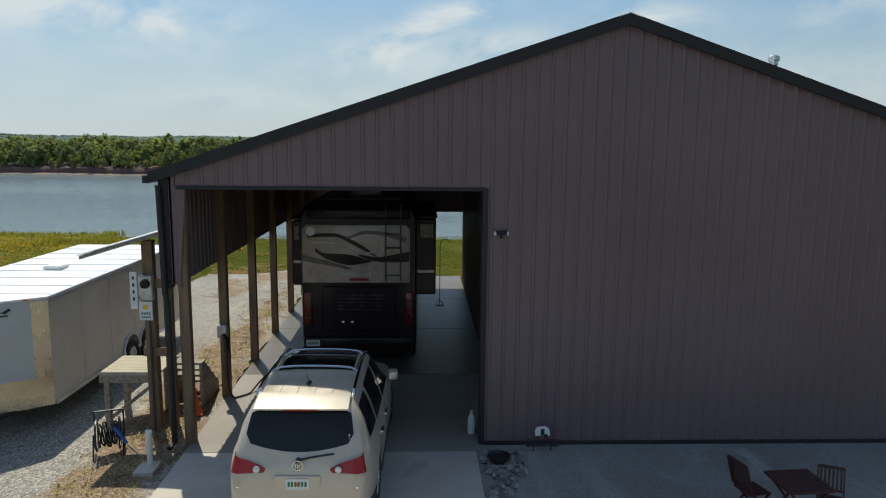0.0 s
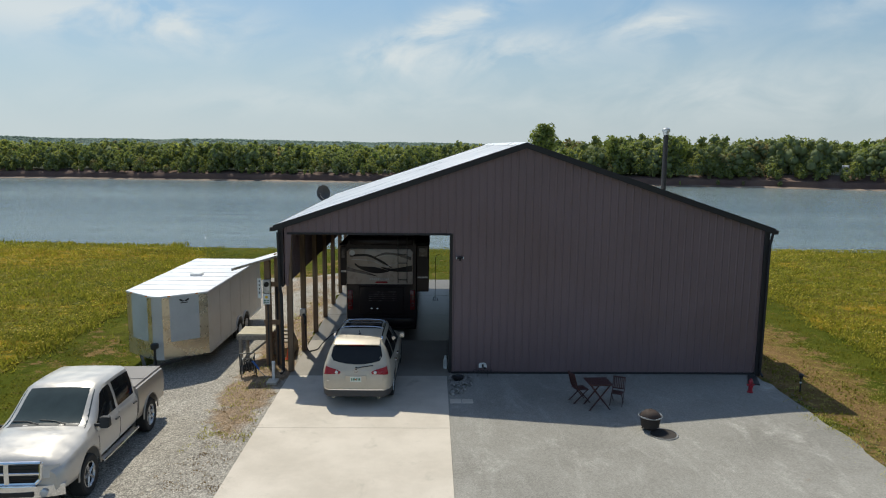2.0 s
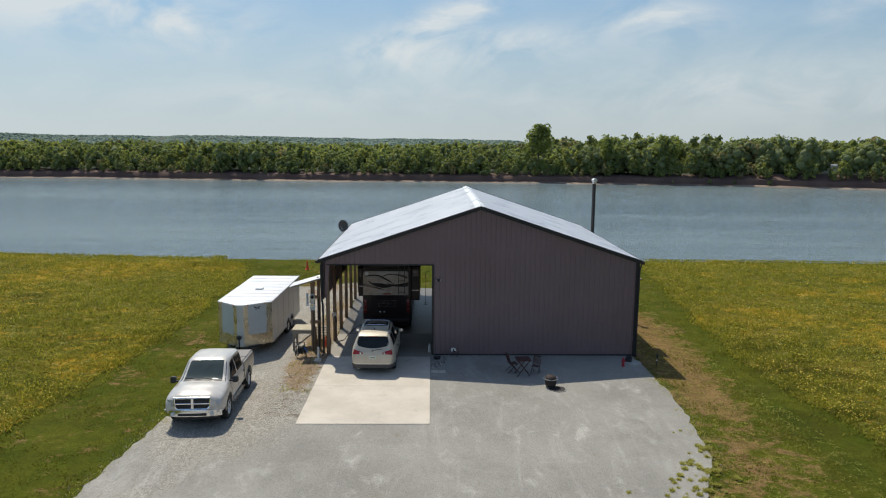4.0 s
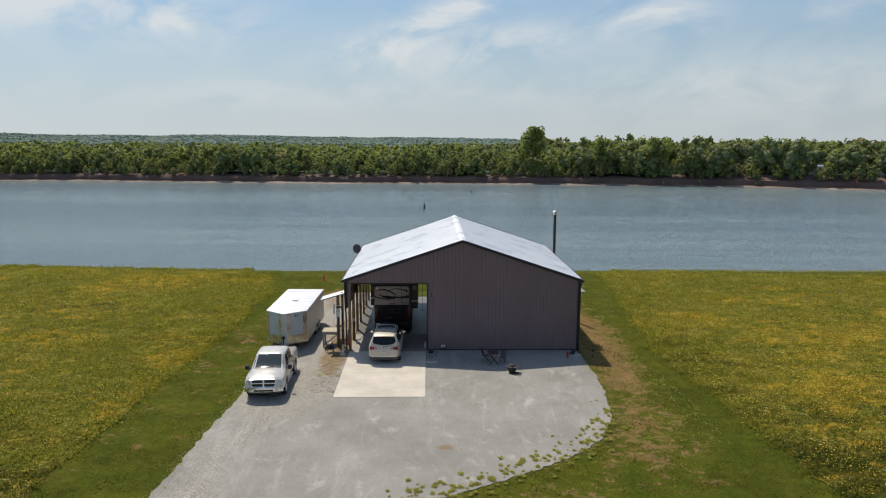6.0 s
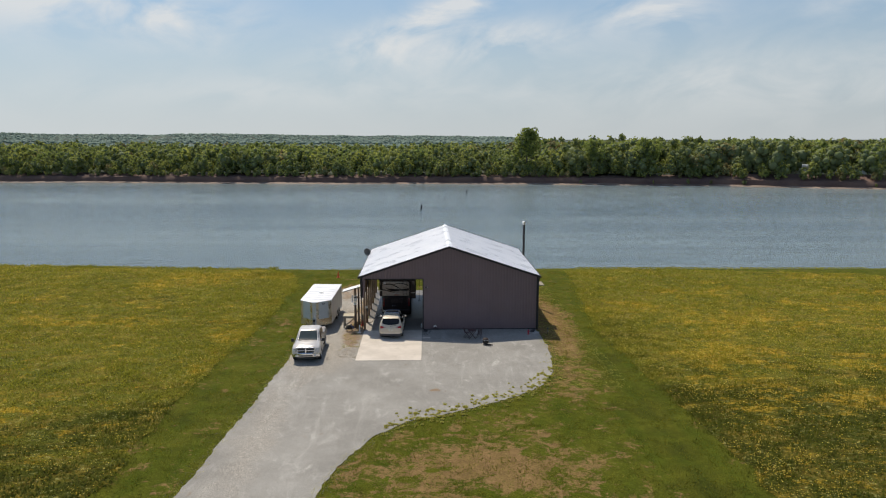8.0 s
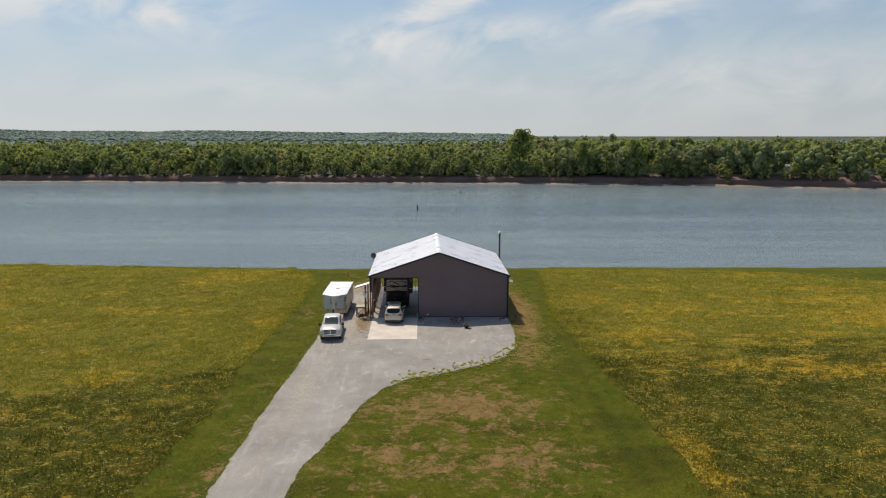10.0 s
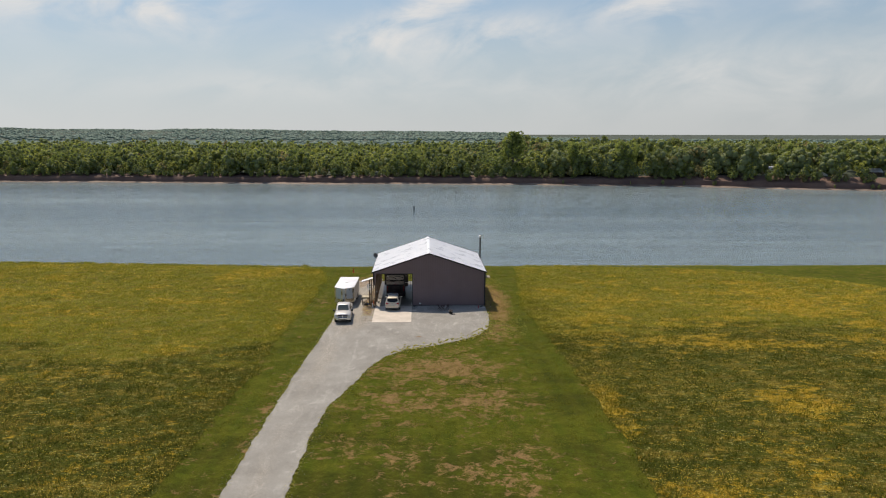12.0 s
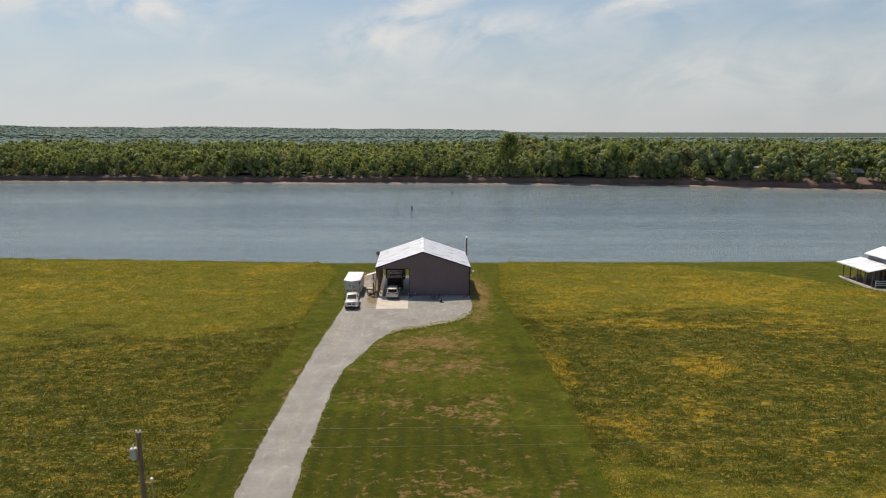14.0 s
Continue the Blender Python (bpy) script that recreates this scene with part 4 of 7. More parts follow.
class Shell:
    """A car body: half widths and heights along its length (y forward)."""

    def __init__(self, **tables):
        self.t = tables

    def get(self, key, y):
        return curve(self.t[key], y)

    def half_ring(self, y):
        g = lambda k: self.get(k, y)
        zb, zbelt, zt = g("bottom"), g("belt"), g("top")
        zbelt = min(zbelt, zt - 0.02)
        ws, wm, wb, wt = g("sill"), g("mid"), g("waist"), g("roof")
        crown = g("crown")
        zm = zb + (zbelt - zb) * 0.55
        pts = [(0, zb), (ws * 0.9, zb), (ws, zb + 0.07), ((ws + wm) / 2 + 0.01, (zb + zm) / 2), (wm, zm), ((wm + wb) / 2 + 0.012, (zm + zbelt) / 2 + 0.03), (wb, zbelt - 0.02),
               (wb - 0.02, zbelt + 0.01 * (zt - zbelt)), (wt + (wb - wt) * 0.5, zbelt + (zt - zbelt) * 0.55), (wt, zt - 0.045 * min(1, (zt - zbelt) / 0.2)), (wt * 0.86, zt + crown * 0.55), (wt * 0.45, zt + crown * 0.92), (0, zt + crown)]
        return pts

    def top_z(self, x, y):
        pts = self.half_ring(y)[9:]
        return lerp(sorted((p[0], p[1]) for p in pts), abs(x))

    def side(self, y, v):
        """Point of the upper side: v 0 at the waist, 1 at the roof's edge."""
        p = self.half_ring(y)
        a, b, c = p[7], p[8], p[9]
        if v < 0.55:
            f = v / 0.55
            return a[0] + (b[0] - a[0]) * f, a[1] + (b[1] - a[1]) * f
        f = (v - 0.55) / 0.45
        return b[0] + (c[0] - b[0]) * f, b[1] + (c[1] - b[1]) * f

    def lower_x(self, y, z):
        pts = self.half_ring(y)[2:8]
        return lerp(sorted((p[1], p[0]) for p in pts), z)

    def body(self, stations):
        secs = []
        for y in stations:
            h = self.half_ring(y)
            secs.append([(x, y, z) for x, z in h] + [(-x, y, z) for x, z in h[-2:0:-1]])
        return loft(secs)


def grid_pane(rows, bm=None):
    """A pane from rows of points, with a thin edge."""
    bm = bm or bmesh.new()
    vs = [[bm.verts.new(p) for p in r] for r in rows]
    for a, b in zip(vs, vs[1:]):
        for k in range(len(a) - 1):
            bm.faces.new((a[k], a[k + 1], b[k + 1], b[k]))
    return bm


def side_pane(shell, y0, y1, v0, v1, sign, lift=0.006, slope0=0.0, slope1=0.0, n=8):
    """A side window between y0 and y1; slope shifts its upper ends."""
    rows = []
    for j in range(5):
        f = j / 4
        v = v0 + (v1 - v0) * f
        a, b = y0 + slope0 * f, y1 + slope1 * f
        row = []
        for i in range(n + 1):
            y = a + (b - a) * i / n
            x, z = shell.side(y, v)
            row.append((sign * (x + lift), y, z + lift * 0.4))
        rows.append(row)
    return grid_pane(rows)


def top_pane(shell, y0, y1, x0, x1, lift=0.006, n=12, ease=0.0):
    """A pane lying on the upper skin: windscreen, rear window, roof glass. x0, x1: half widths at its two ends."""
    rows = []
    for j in range(9):
        f = j / 8
        y = y0 + (y1 - y0) * f
        w = x0 + (x1 - x0) * f
        row = []
        for i in range(n + 1):
            u = -1 + 2 * i / n
            yy = y + ease * (u * u) * (1 - f)
            row.append((w * u, yy, shell.top_z(w * u, yy) + lift))
        rows.append(row)
    return grid_pane(rows)


def cut(name, bm, cutters):
    """The mesh of bm with the solids of the cutters taken away."""
    made = []
    for k, b in enumerate([bm] + cutters):
        bmesh.ops.recalc_face_normals(b, faces=b.faces[:])
        me = bpy.data.meshes.new("tmp")
        b.to_mesh(me)
        b.free()
        made.append(new("tmp", me))
    for c in made[1:]:
        md = made[0].modifiers.new("cut", "BOOLEAN")
        md.operation, md.solver, md.object = "DIFFERENCE", "EXACT", c
    bpy.context.view_layer.update()
    me = bpy.data.meshes.new_from_object(made[0].evaluated_get(bpy.context.evaluated_depsgraph_get()))
    me.name = name
    for o in made:
        bpy.data.objects.remove(o)
    me.materials.clear()
    return me


def wheel(parent, x, y, r, width, sign, rim_r, spokes=6, rim_mat=None):
    """A tyre with a dished spoked rim; sign is the side it faces."""
    at = (x, y, r)
    w = width / 2
    tyre = part("tyre", lathe([(rim_r, -w * 0.85), (r * 0.88, -w), (r * 0.97, -w * 0.85), (r, -w * 0.55), (r, w * 0.55), (r * 0.97, w * 0.85), (r * 0.88, w), (rim_r, w * 0.85)], 32, "x", at, closed=True), M_RUBBER, parent)
    f = sign * w
    part("rim", lathe([(0.0, f * 0.15), (rim_r * 0.9, f * 0.1), (rim_r, f * 0.8), (rim_r * 0.93, f * 0.82), (rim_r * 0.85, f * 0.2)], 28, "x", at), M_BLACK, tyre)
    bm = bmesh.new()
    for k in range(spokes):
        a = 2 * math.pi * k / spokes
        ca, sa = math.cos(a), math.sin(a)
        rod((x + f * 0.62, y + ca * 0.03, r + sa * 0.03), (x + f * 0.74, y + ca * rim_r * 0.94, r + sa * rim_r * 0.94), rim_r * 0.14, rim_r * 0.11, 6, bm)
    rod((x + f * 0.3, y, r), (x + f * 0.8, y, r), rim_r * 0.24, rim_r * 0.2, 14, bm)
    lathe([(rim_r * 0.90, f * 0.55), (rim_r * 1.0, f * 0.86), (rim_r * 0.94, f * 0.88), (rim_r * 0.86, f * 0.6)], 28, "x", at, bm, closed=True)
    part("spokes", bm, rim_mat or M_ALLOY, tyre, "cast alloy spokes")
    return tyre


def bars(parent, name, x0, x1, y, z0, z1, count, material, normal=-1):
    """A row of plain bars where writing is not readable."""
    bm = bmesh.new()
    step = (x1 - x0) / count
    for k in range(count):
        box(x0 + step * (k + 0.18), x0 + step * (k + 0.78), y, y + 0.004 * normal, z0, z1, 0, bm)
    return part(name, bm, material, parent)


M_GOLD = paint("champagne_metallic_paint", (0.53, 0.465, 0.365), 0.40, 0.12, 0.35)
M_SILVER = paint("silver_metallic_paint", (0.40, 0.365, 0.325), 0.36, 0.55, 0.35)
M_SILVER_LIGHT = paint("pale_silver_paint", (0.55, 0.515, 0.47), 0.36, 0.30, 0.35)
M_LAMP_RED = paint("red_lamp_lens", (0.30, 0.004, 0.008), 0.32, 0.0, 0.0)
M_LAMP_CLEAR = paint("clear_lamp_lens", (0.55, 0.56, 0.57), 0.1, 0.3, 0.8)
M_AMBER = paint("amber_lens", (0.6, 0.22, 0.02), 0.15, 0.0, 0.5)
M_BUMPER = surface("dark_grey_bumper", (0.045, 0.043, 0.042), (0.065, 0.062, 0.06), 5, 0.6)
M_PLATE = paint("plate_white", (0.62, 0.66, 0.60), 0.4)
M_PLATE_INK = paint("plate_green", (0.02, 0.14, 0.07), 0.5)
M_ORANGE = paint("orange_plastic", (0.75, 0.10, 0.02), 0.5)


def build_suv():
    car = thing("suv", "champagne gold crossover SUV with dark glass roof on the slab", "car", "", pose(2.63, -0.50, 0.02, 0, 0, -1.2) @ Matrix.Scale(0.955, 4))
    s = Shell(
        bottom=[(-2.56, 0.42), (-2.4, 0.30), (-2.0, 0.26), (1.9, 0.24), (2.35, 0.26), (2.56, 0.36)],
        sill=[(-2.56, 0.74), (-2.48, 0.83), (-2.3, 0.91), (-1.5, 0.97), (1.6, 0.96), (2.2, 0.90), (2.45, 0.74), (2.56, 0.55)],
        mid=[(-2.56, 0.76), (-2.52, 0.84), (-2.42, 0.90), (-2.2, 0.96), (-1.5, 1.0), (1.5, 0.99), (2.15, 0.93), (2.42, 0.76), (2.56, 0.55)],
        waist=[(-2.56, 0.74), (-2.5, 0.81), (-2.42, 0.85), (-2.2, 0.91), (-1.6, 0.95), (0, 0.955), (1.3, 0.93), (2.0, 0.86), (2.4, 0.66), (2.56, 0.5)],
        belt=[(-2.56, 0.72), (-2.5, 0.95), (-2.4, 1.08), (-2.2, 1.14), (-1.0, 1.10), (0.6, 1.06), (1.4, 1.03), (2.2, 0.92), (2.56, 0.60)],
        roof=[(-2.56, 0.70), (-2.5, 0.77), (-2.42, 0.78), (-2.17, 0.70), (-1.9, 0.68), (-0.5, 0.67), (0.4, 0.64), (1.3, 0.72), (1.5, 0.80), (2.2, 0.72), (2.45, 0.58), (2.56, 0.45)],
        top=[(-2.56, 0.76), (-2.515, 0.98), (-2.44, 1.12), (-2.17, 1.62), (-2.06, 1.72), (-1.5, 1.78), (-0.6, 1.80), (0.2, 1.75), (0.55, 1.64), (1.38, 1.12), (1.55, 1.07), (2.2, 0.94), (2.45, 0.78), (2.56, 0.62)],
        crown=[(-2.56, 0.01), (-2.1, 0.03), (-1, 0.045), (0.4, 0.05), (1.4, 0.05), (2.2, 0.04), (2.56, 0.02)])
    ys = sorted(set([-2.56, -2.54, -2.515, -2.48, -2.44, -2.40, -2.35, -2.28, -2.2, -2.12, -2.06, -1.95] + [round(-1.85 + 0.12 * k, 3) for k in range(33)] + [2.1, 2.2, 2.3, 2.38, 2.45, 2.5, 2.56]))
    shell = s.body(ys)
    wells = []
    for y in (-1.50, 1.52):
        for sg in (-1, 1):
            wells.append(rod((sg * 0.66, y, 0.40), (sg * 1.2, y, 0.40), 0.43, None, 28))
    body = from_mesh("body", cut("body", shell, wells), M_GOLD, car)
    part("undertray", box(-0.72, 0.72, -2.3, 2.3, 0.2, 0.5, 0.05), M_BLACK, car)
    # dark lower bumper wrapping the back
    low = []
    for zz, out in ((0.31, -0.03), (0.33, 0.010), (0.40, 0.014), (0.475, 0.012), (0.50, 0.002)):
        ring = [(s.lower_x(y, zz) + out, y) for y in (-1.96, -2.05, -2.15, -2.25, -2.35, -2.42, -2.47, -2.51, -2.545)]
        ring += [(s.lower_x(-2.56, zz) * f, -2.562 - out - 0.012 * (1 - f * f)) for f in (0.96, 0.8, 0.55, 0.3)]
        low.append([(x, y, zz) for x, y in ring] + [(0.0, -2.574 - out, zz)] + [(-x, y, zz) for x, y in ring[::-1]])
    part("rear_bumper", grid_pane(low), M_BUMPER, car, "dark grey plastic rear bumper")
    strip = [[(x * 1.004, y - 0.004, z + dz) for x, y, z in low[-1][6:21]] for dz in (0.006, 0.030)]
    part("chrome_strip", grid_pane(strip), M_CHROME, car)
    # tailgate window, with a rounded lower edge
    rows = []
    for j in range(10):
        f = j / 9
        w = (0.73 - 0.07 * f) * (0.88 + 0.12 * min(1, f * 3.0))
        rows.append([(w * u, y, s.top_z(w * u, y) + 0.010) for u in [-1 + k / 8 for k in range(17)] for y in [-2.42 + 0.26 * f + 0.05 * (u * u) * (1 - f)]])
    part("rear_window", grid_pane(rows), M_GLASS, car)
    wiper = bmesh.new()
    pipe([(0.0, -2.475, 1.095), (0.16, -2.465, 1.13), (0.46, -2.43, 1.165)], 0.014, 6, wiper)
    rod((0, -2.5, 1.085), (0, -2.45, 1.10), 0.03, 0.03, 10, wiper)
    part("wiper", wiper, M_BLACK, car)
    part("spoiler", prism([(-2.235, 1.700), (-2.02, 1.768), (-1.86, 1.792), (-1.86, 1.76), (-2.05, 1.728), (-2.225, 1.675)], -0.63, 0.63, "yz", bevel=0.006), M_GOLD, car)
    part("brake_light", box(-0.22, 0.22, -2.238, -2.215, 1.672, 1.688), M_LAMP_RED, car)
    # tail lamps wrapping the corners
    for sg in (-1, 1):
        rows = []
        for zz, cut_in in ((0.0, 0.46), (0.25, 0.44), (0.5, 0.43), (0.75, 0.45), (1.0, 0.50)):
            row = []
            for k in range(11):
                u = cut_in + (1.0 - cut_in) * k / 10
                g = (u - cut_in) / (1 - cut_in)
                z = (0.950 - 0.02 * g) + zz * (0.085 + 0.150 * g ** 0.8)
                edge = 0.83 + 0.05 * min(1, (1.15 - z) / 0.25)
                x = edge * min(1.0, u * 1.10) + 0.01
                y = -2.60 + 0.30 * (z - 0.72) + 0.42 * max(0, u - 0.80) ** 1.3 * 2.4
                row.append((sg * x, y - 0.004, z))
            rows.append(row)
        lamp = part("tail_lamp", grid_pane(rows), M_LAMP_RED, car, "red wraparound tail lamp")
        part("reversing_lamp", lathe([(0.0, 0.0), (0.045, 0.0), (0.045, -0.02), (0.03, -0.028)], 16, "y", (sg * 0.53, -2.535, 1.00)), M_LAMP_CLEAR, lamp)
        part("exhaust_tip", lathe([(0.026, 0), (0.038, 0), (0.040, -0.10), (0.034, -0.10), (0.030, -0.02)], 16, "y", (sg * 0.62, -2.47, 0.318), closed=True), M_CHROME, car)
    badge = bmesh.new()
    lathe([(0.056, 0.0), (0.068, 0.0), (0.068, -0.014), (0.056, -0.014)], 24, "y", (0, -2.515, 1.045), badge, closed=True)
    for k in (-1, 0, 1):
        prism([(k * 0.028 - 0.009, 1.065), (k * 0.028 + 0.009, 1.068), (k * 0.028 + 0.008, 1.02), (k * 0.028 - 0.002, 1.005)], -2.53, -2.515, "xz", badge)
    part("badge", badge, M_ALLOY, car)
    part("plate_recess", box(-0.30, 0.30, -2.562, -2.53, 0.72, 0.92, 0.012), M_GOLD, car)
    plate = part("number_plate", box(-0.155, 0.155, -2.575, -2.564, 0.735, 0.885, 0.004), M_PLATE, car, "white and green number plate")
    bars(plate, "plate_bars", -0.13, 0.13, -2.576, 0.78, 0.845, 6, M_PLATE_INK)
    part("plate_emblem", lathe([(0.0, 0), (0.022, 0), (0.022, -0.003)], 12, "y", (0, -2.577, 0.81)), M_ORANGE, plate)
    for x0, x1 in ((-0.80, -0.60), (0.50, 0.80)):
        bars(car, "badge_bars", x0, x1, -2.545, 0.745, 0.765, 6, M_CHROME)
    # glass
    for sg in (-1, 1):
        part("side_window", side_pane(s, -2.0, -1.32, 0.10, 0.84, sg, 0.007, 0.10, -0.02), M_GLASS, car)
        part("side_window", side_pane(s, -1.20, -0.28, 0.06, 0.88, sg, 0.007, 0.0, 0.0), M_GLASS, car)
        part("side_window", side_pane(s, -0.16, 0.98, 0.05, 0.88, sg, 0.007, 0.0, -0.62), M_GLASS, car)
        for y, tall in ((-0.22, 1), (-1.26, 1)):
            bm = bmesh.new()
            pts = [(sg * (s.lower_x(y, z) + 0.002), y, z) for z in (0.34, 0.5, 0.7, 0.9, 1.05)]
            pipe(pts, 0.005, 4, bm)
            part("door_seam", bm, M_BLACK, car)
        for y in (-0.42, -1.42 + 0.3):
            x = s.lower_x(y, 0.96)
            part("door_handle", box(sg * x - 0.012, sg * x + 0.03 * sg + 0.012, y - 0.10, y + 0.10, 0.945, 0.975, 0.008), M_CHROME, car)
        part("sill_trim", box(*sorted((sg * 0.90, sg * 0.985)), -1.05, 1.05, 0.25, 0.36, 0.02), M_BUMPER, car)
        mir = part("wing_mirror", prism([(0.72, 1.10), (0.85, 1.10), (0.83, 1.26), (0.74, 1.24)], *sorted((sg * 0.96, sg * 1.13)), "yz", bevel=0.03), M_GOLD, car)
        part("mirror_glass", box(*sorted((sg * 0.985, sg * 1.11)), 0.712, 0.718, 1.115, 1.225), M_CHROME, mir)
        # roof rail on three feet
        rail = bmesh.new()
        pts = [(sg * 0.665, -1.86, 1.75)] + [(sg * (0.655 - 0.02 * k / 8), -1.80 + 2.0 * k / 8, s.top_z(0.62, -1.80 + 2.0 * k / 8) + 0.065) for k in range(9)] + [(sg * 0.63, 0.30, 1.74)]
        pipe(pts, 0.022, 8, rail)
        part("roof_rail", rail, M_CHROME if sg > 0 else M_CHROME, car, "bright metal roof rail")
        for y in (-1.50, -1.48 + 2.98 + 0.02):
            wheel(car, sg * 0.85, y, 0.385, 0.25, sg, 0.245, 6)
        part("head_lamp", side_lamp(sg), M_LAMP_CLEAR, car)
    part("windscreen", top_pane(s, 0.56, 1.33, 0.62, 0.73), M_GLASS, car)
    part("sunroof", top_pane(s, -0.05, 0.50, 0.58, 0.58, 0.008), M_GLASS, car, "dark glass sunroof")
    part("roof_glass", top_pane(s, -0.98, -0.10, 0.60, 0.60, 0.008), M_GLASS, car, "dark glass roof panel")
    for y in (-0.98, -0.06):
        bm = bmesh.new()
        pipe([(x, y, s.top_z(x, y) + 0.05 - 0.03 * (abs(x) / 0.64) ** 6) for x in [-0.64 + 1.28 * k / 12 for k in range(13)]], 0.018, 6, bm)
        part("cross_bar", bm, M_CHROME, car)
    for x in (-0.36, -0.12, 0.12, 0.36):
        bm = bmesh.new()
        pipe([(x, y, s.top_z(x, y) + 0.001) for y in [-1.85 + 0.8 * k / 6 for k in range(7)]], 0.008, 5, bm)
        part("roof_swage", bm, M_GOLD, car)
    ant = bmesh.new()
    box(-0.03, 0.03, -1.62, -1.50, 1.815, 1.845, 0.01, ant)
    rod((0, -1.56, 1.84), (0, -1.72, 2.0), 0.006, 0.004, 6, ant)
    part("aerial", ant, M_BLACK, car)


def side_lamp(sg):
    return grid_pane([[(sg * (0.45 + 0.28 * k / 5), 2.53 - 0.16 * (k / 5) ** 2, z - 0.02 * k / 5) for k in range(6)] for z in (0.62, 0.70, 0.78)])


build_suv()


def build_pickup():
    car = thing("pickup_truck", "silver crew-cab pickup truck with a grey bed cover on gravel", "truck", "", pose(-3.26, -5.79, -0.115, 2.6, 0, 183.2))
    s = Shell(
        bottom=[(-0.95, 0.50), (1.0, 0.48), (2.3, 0.48), (2.88, 0.52)],
        sill=[(-0.95, 0.93), (0.8, 0.94), (2.2, 0.96), (2.6, 0.95), (2.8, 0.91), (2.88, 0.84)],
        mid=[(-0.95, 0.975), (0.8, 0.985), (1.3, 0.99), (1.8, 1.015), (2.5, 1.0), (2.78, 0.94), (2.88, 0.86)],
        waist=[(-0.95, 0.93), (0.8, 0.94), (1.45, 0.93), (1.85, 0.97), (2.5, 0.95), (2.75, 0.89), (2.88, 0.80)],
        belt=[(-0.95, 1.20), (1.2, 1.19), (1.6, 1.16), (2.1, 1.12), (2.6, 1.06), (2.80, 1.00), (2.88, 0.92)],
        roof=[(-0.95, 0.72), (-0.85, 0.75), (0.55, 0.74), (1.45, 0.82), (1.62, 0.84), (2.05, 0.79), (2.5, 0.73), (2.75, 0.68), (2.88, 0.62)],
        top=[(-0.95, 1.82), (-0.88, 1.87), (-0.2, 1.89), (0.50, 1.87), (0.67, 1.81), (1.46, 1.29), (1.58, 1.27), (2.0, 1.24), (2.5, 1.18), (2.74, 1.14), (2.84, 1.08), (2.88, 1.02)],
        crown=[(-0.95, 0.03), (0.6, 0.05), (1.5, 0.05), (1.9, 0.08), (2.5, 0.08), (2.88, 0.03)])
    ys = [-0.95, -0.92, -0.88, -0.8] + [round(-0.7 + 0.12 * k, 3) for k in range(28)] + [2.66, 2.74, 2.80, 2.84, 2.88]
    wells = [rod((sg * 0.62, 1.79, 0.46), (sg * 1.3, 1.79, 0.46), 0.50, None, 28) for sg in (-1, 1)]
    from_mesh("cab", cut("cab", s.body(ys), wells), M_SILVER_LIGHT, car)
    # load bed with flared walls, open well under a cover
    side = [(0.93, 0.56), (0.985, 0.80), (0.99, 1.05), (0.95, 1.30), (0.90, 1.315), (0.80, 1.30), (0.80, 0.70), (0.80, 0.56)]
    for sg in (-1, 1):
        wall = loft([[(sg * x, y, z) for x, z in side] for y in (-2.80, -2.75, -1.9, -1.1, -0.98)])
        from_mesh("bed_side", cut("bed_side", wall, [rod((sg * 0.60, -1.78, 0.46), (sg * 1.3, -1.78, 0.46), 0.50, None, 28)]), M_SILVER, car)
    part("bed_floor", box(-0.8, 0.8, -2.78, -0.98, 0.60, 0.70), M_SILVER, car)
    part("bed_front", box(-0.8, 0.8, -1.02, -0.975, 0.70, 1.30), M_SILVER, car)
    part("tailgate", box(-0.80, 0.80, -2.86, -2.79, 0.62, 1.29, 0.02), M_SILVER, car)
    cover = part("bed_cover", box(-0.90, 0.90, -2.84, -0.99, 1.322, 1.355, 0.012), surface("grey_vinyl", (0.19, 0.175, 0.165), (0.24, 0.222, 0.21), 2, 0.7), car, "flat grey vinyl bed cover")
    part("cover_fold", box(-0.90, 0.90, -1.66, -1.63, 1.355, 1.363, 0.002), M_BLACK, cover)
    part("chassis", box(-0.55, 0.55, -2.7, 2.6, 0.34, 0.55, 0.03), M_BLACK, car)
    part("rear_bumper", box(-0.95, 0.95, -2.98, -2.84, 0.52, 0.70, 0.03), M_CHROME, car)
    # Teal lift in the glass colour stands for a reflection on the windscreen.
    part("windscreen", top_pane(s, 0.69, 1.44, 0.69, 0.80), glass_dark("windscreen_glass", (0.045, 0.060, 0.060), 0.06), car)
    visor = bmesh.new()
    for x in (-0.42, 0.10):
        pipe([(x, 1.50, s.top_z(x, 1.50) + 0.02), (x + 0.25, 1.41, s.top_z(x + 0.25, 1.41) + 0.022), (x + 0.55, 1.38, s.top_z(min(0.7, x + 0.55), 1.38) + 0.022)], 0.009, 6, visor)
    part("wiper", visor, M_BLACK, car)
    part("cowl", top_pane(s, 1.44, 1.56, 0.80, 0.82, 0.004), M_BLACK, car)
    for sg in (-1, 1):
        part("side_window", side_pane(s, -0.84, 0.10, 0.06, 0.90, sg, 0.007, 0.0, 0.0), M_GLASS, car)
        part("side_window", side_pane(s, 0.22, 1.32, 0.05, 0.90, sg, 0.007, 0.0, -0.62), M_GLASS, car)
        for y in (0.16, 1.30, -0.9):
            bm = bmesh.new()
            pipe([(sg * (s.lower_x(y, z) + 0.002), y, z) for z in (0.56, 0.7, 0.85, 1.0, 1.15)], 0.006, 4, bm)
            part("door_seam", bm, M_BLACK, car)
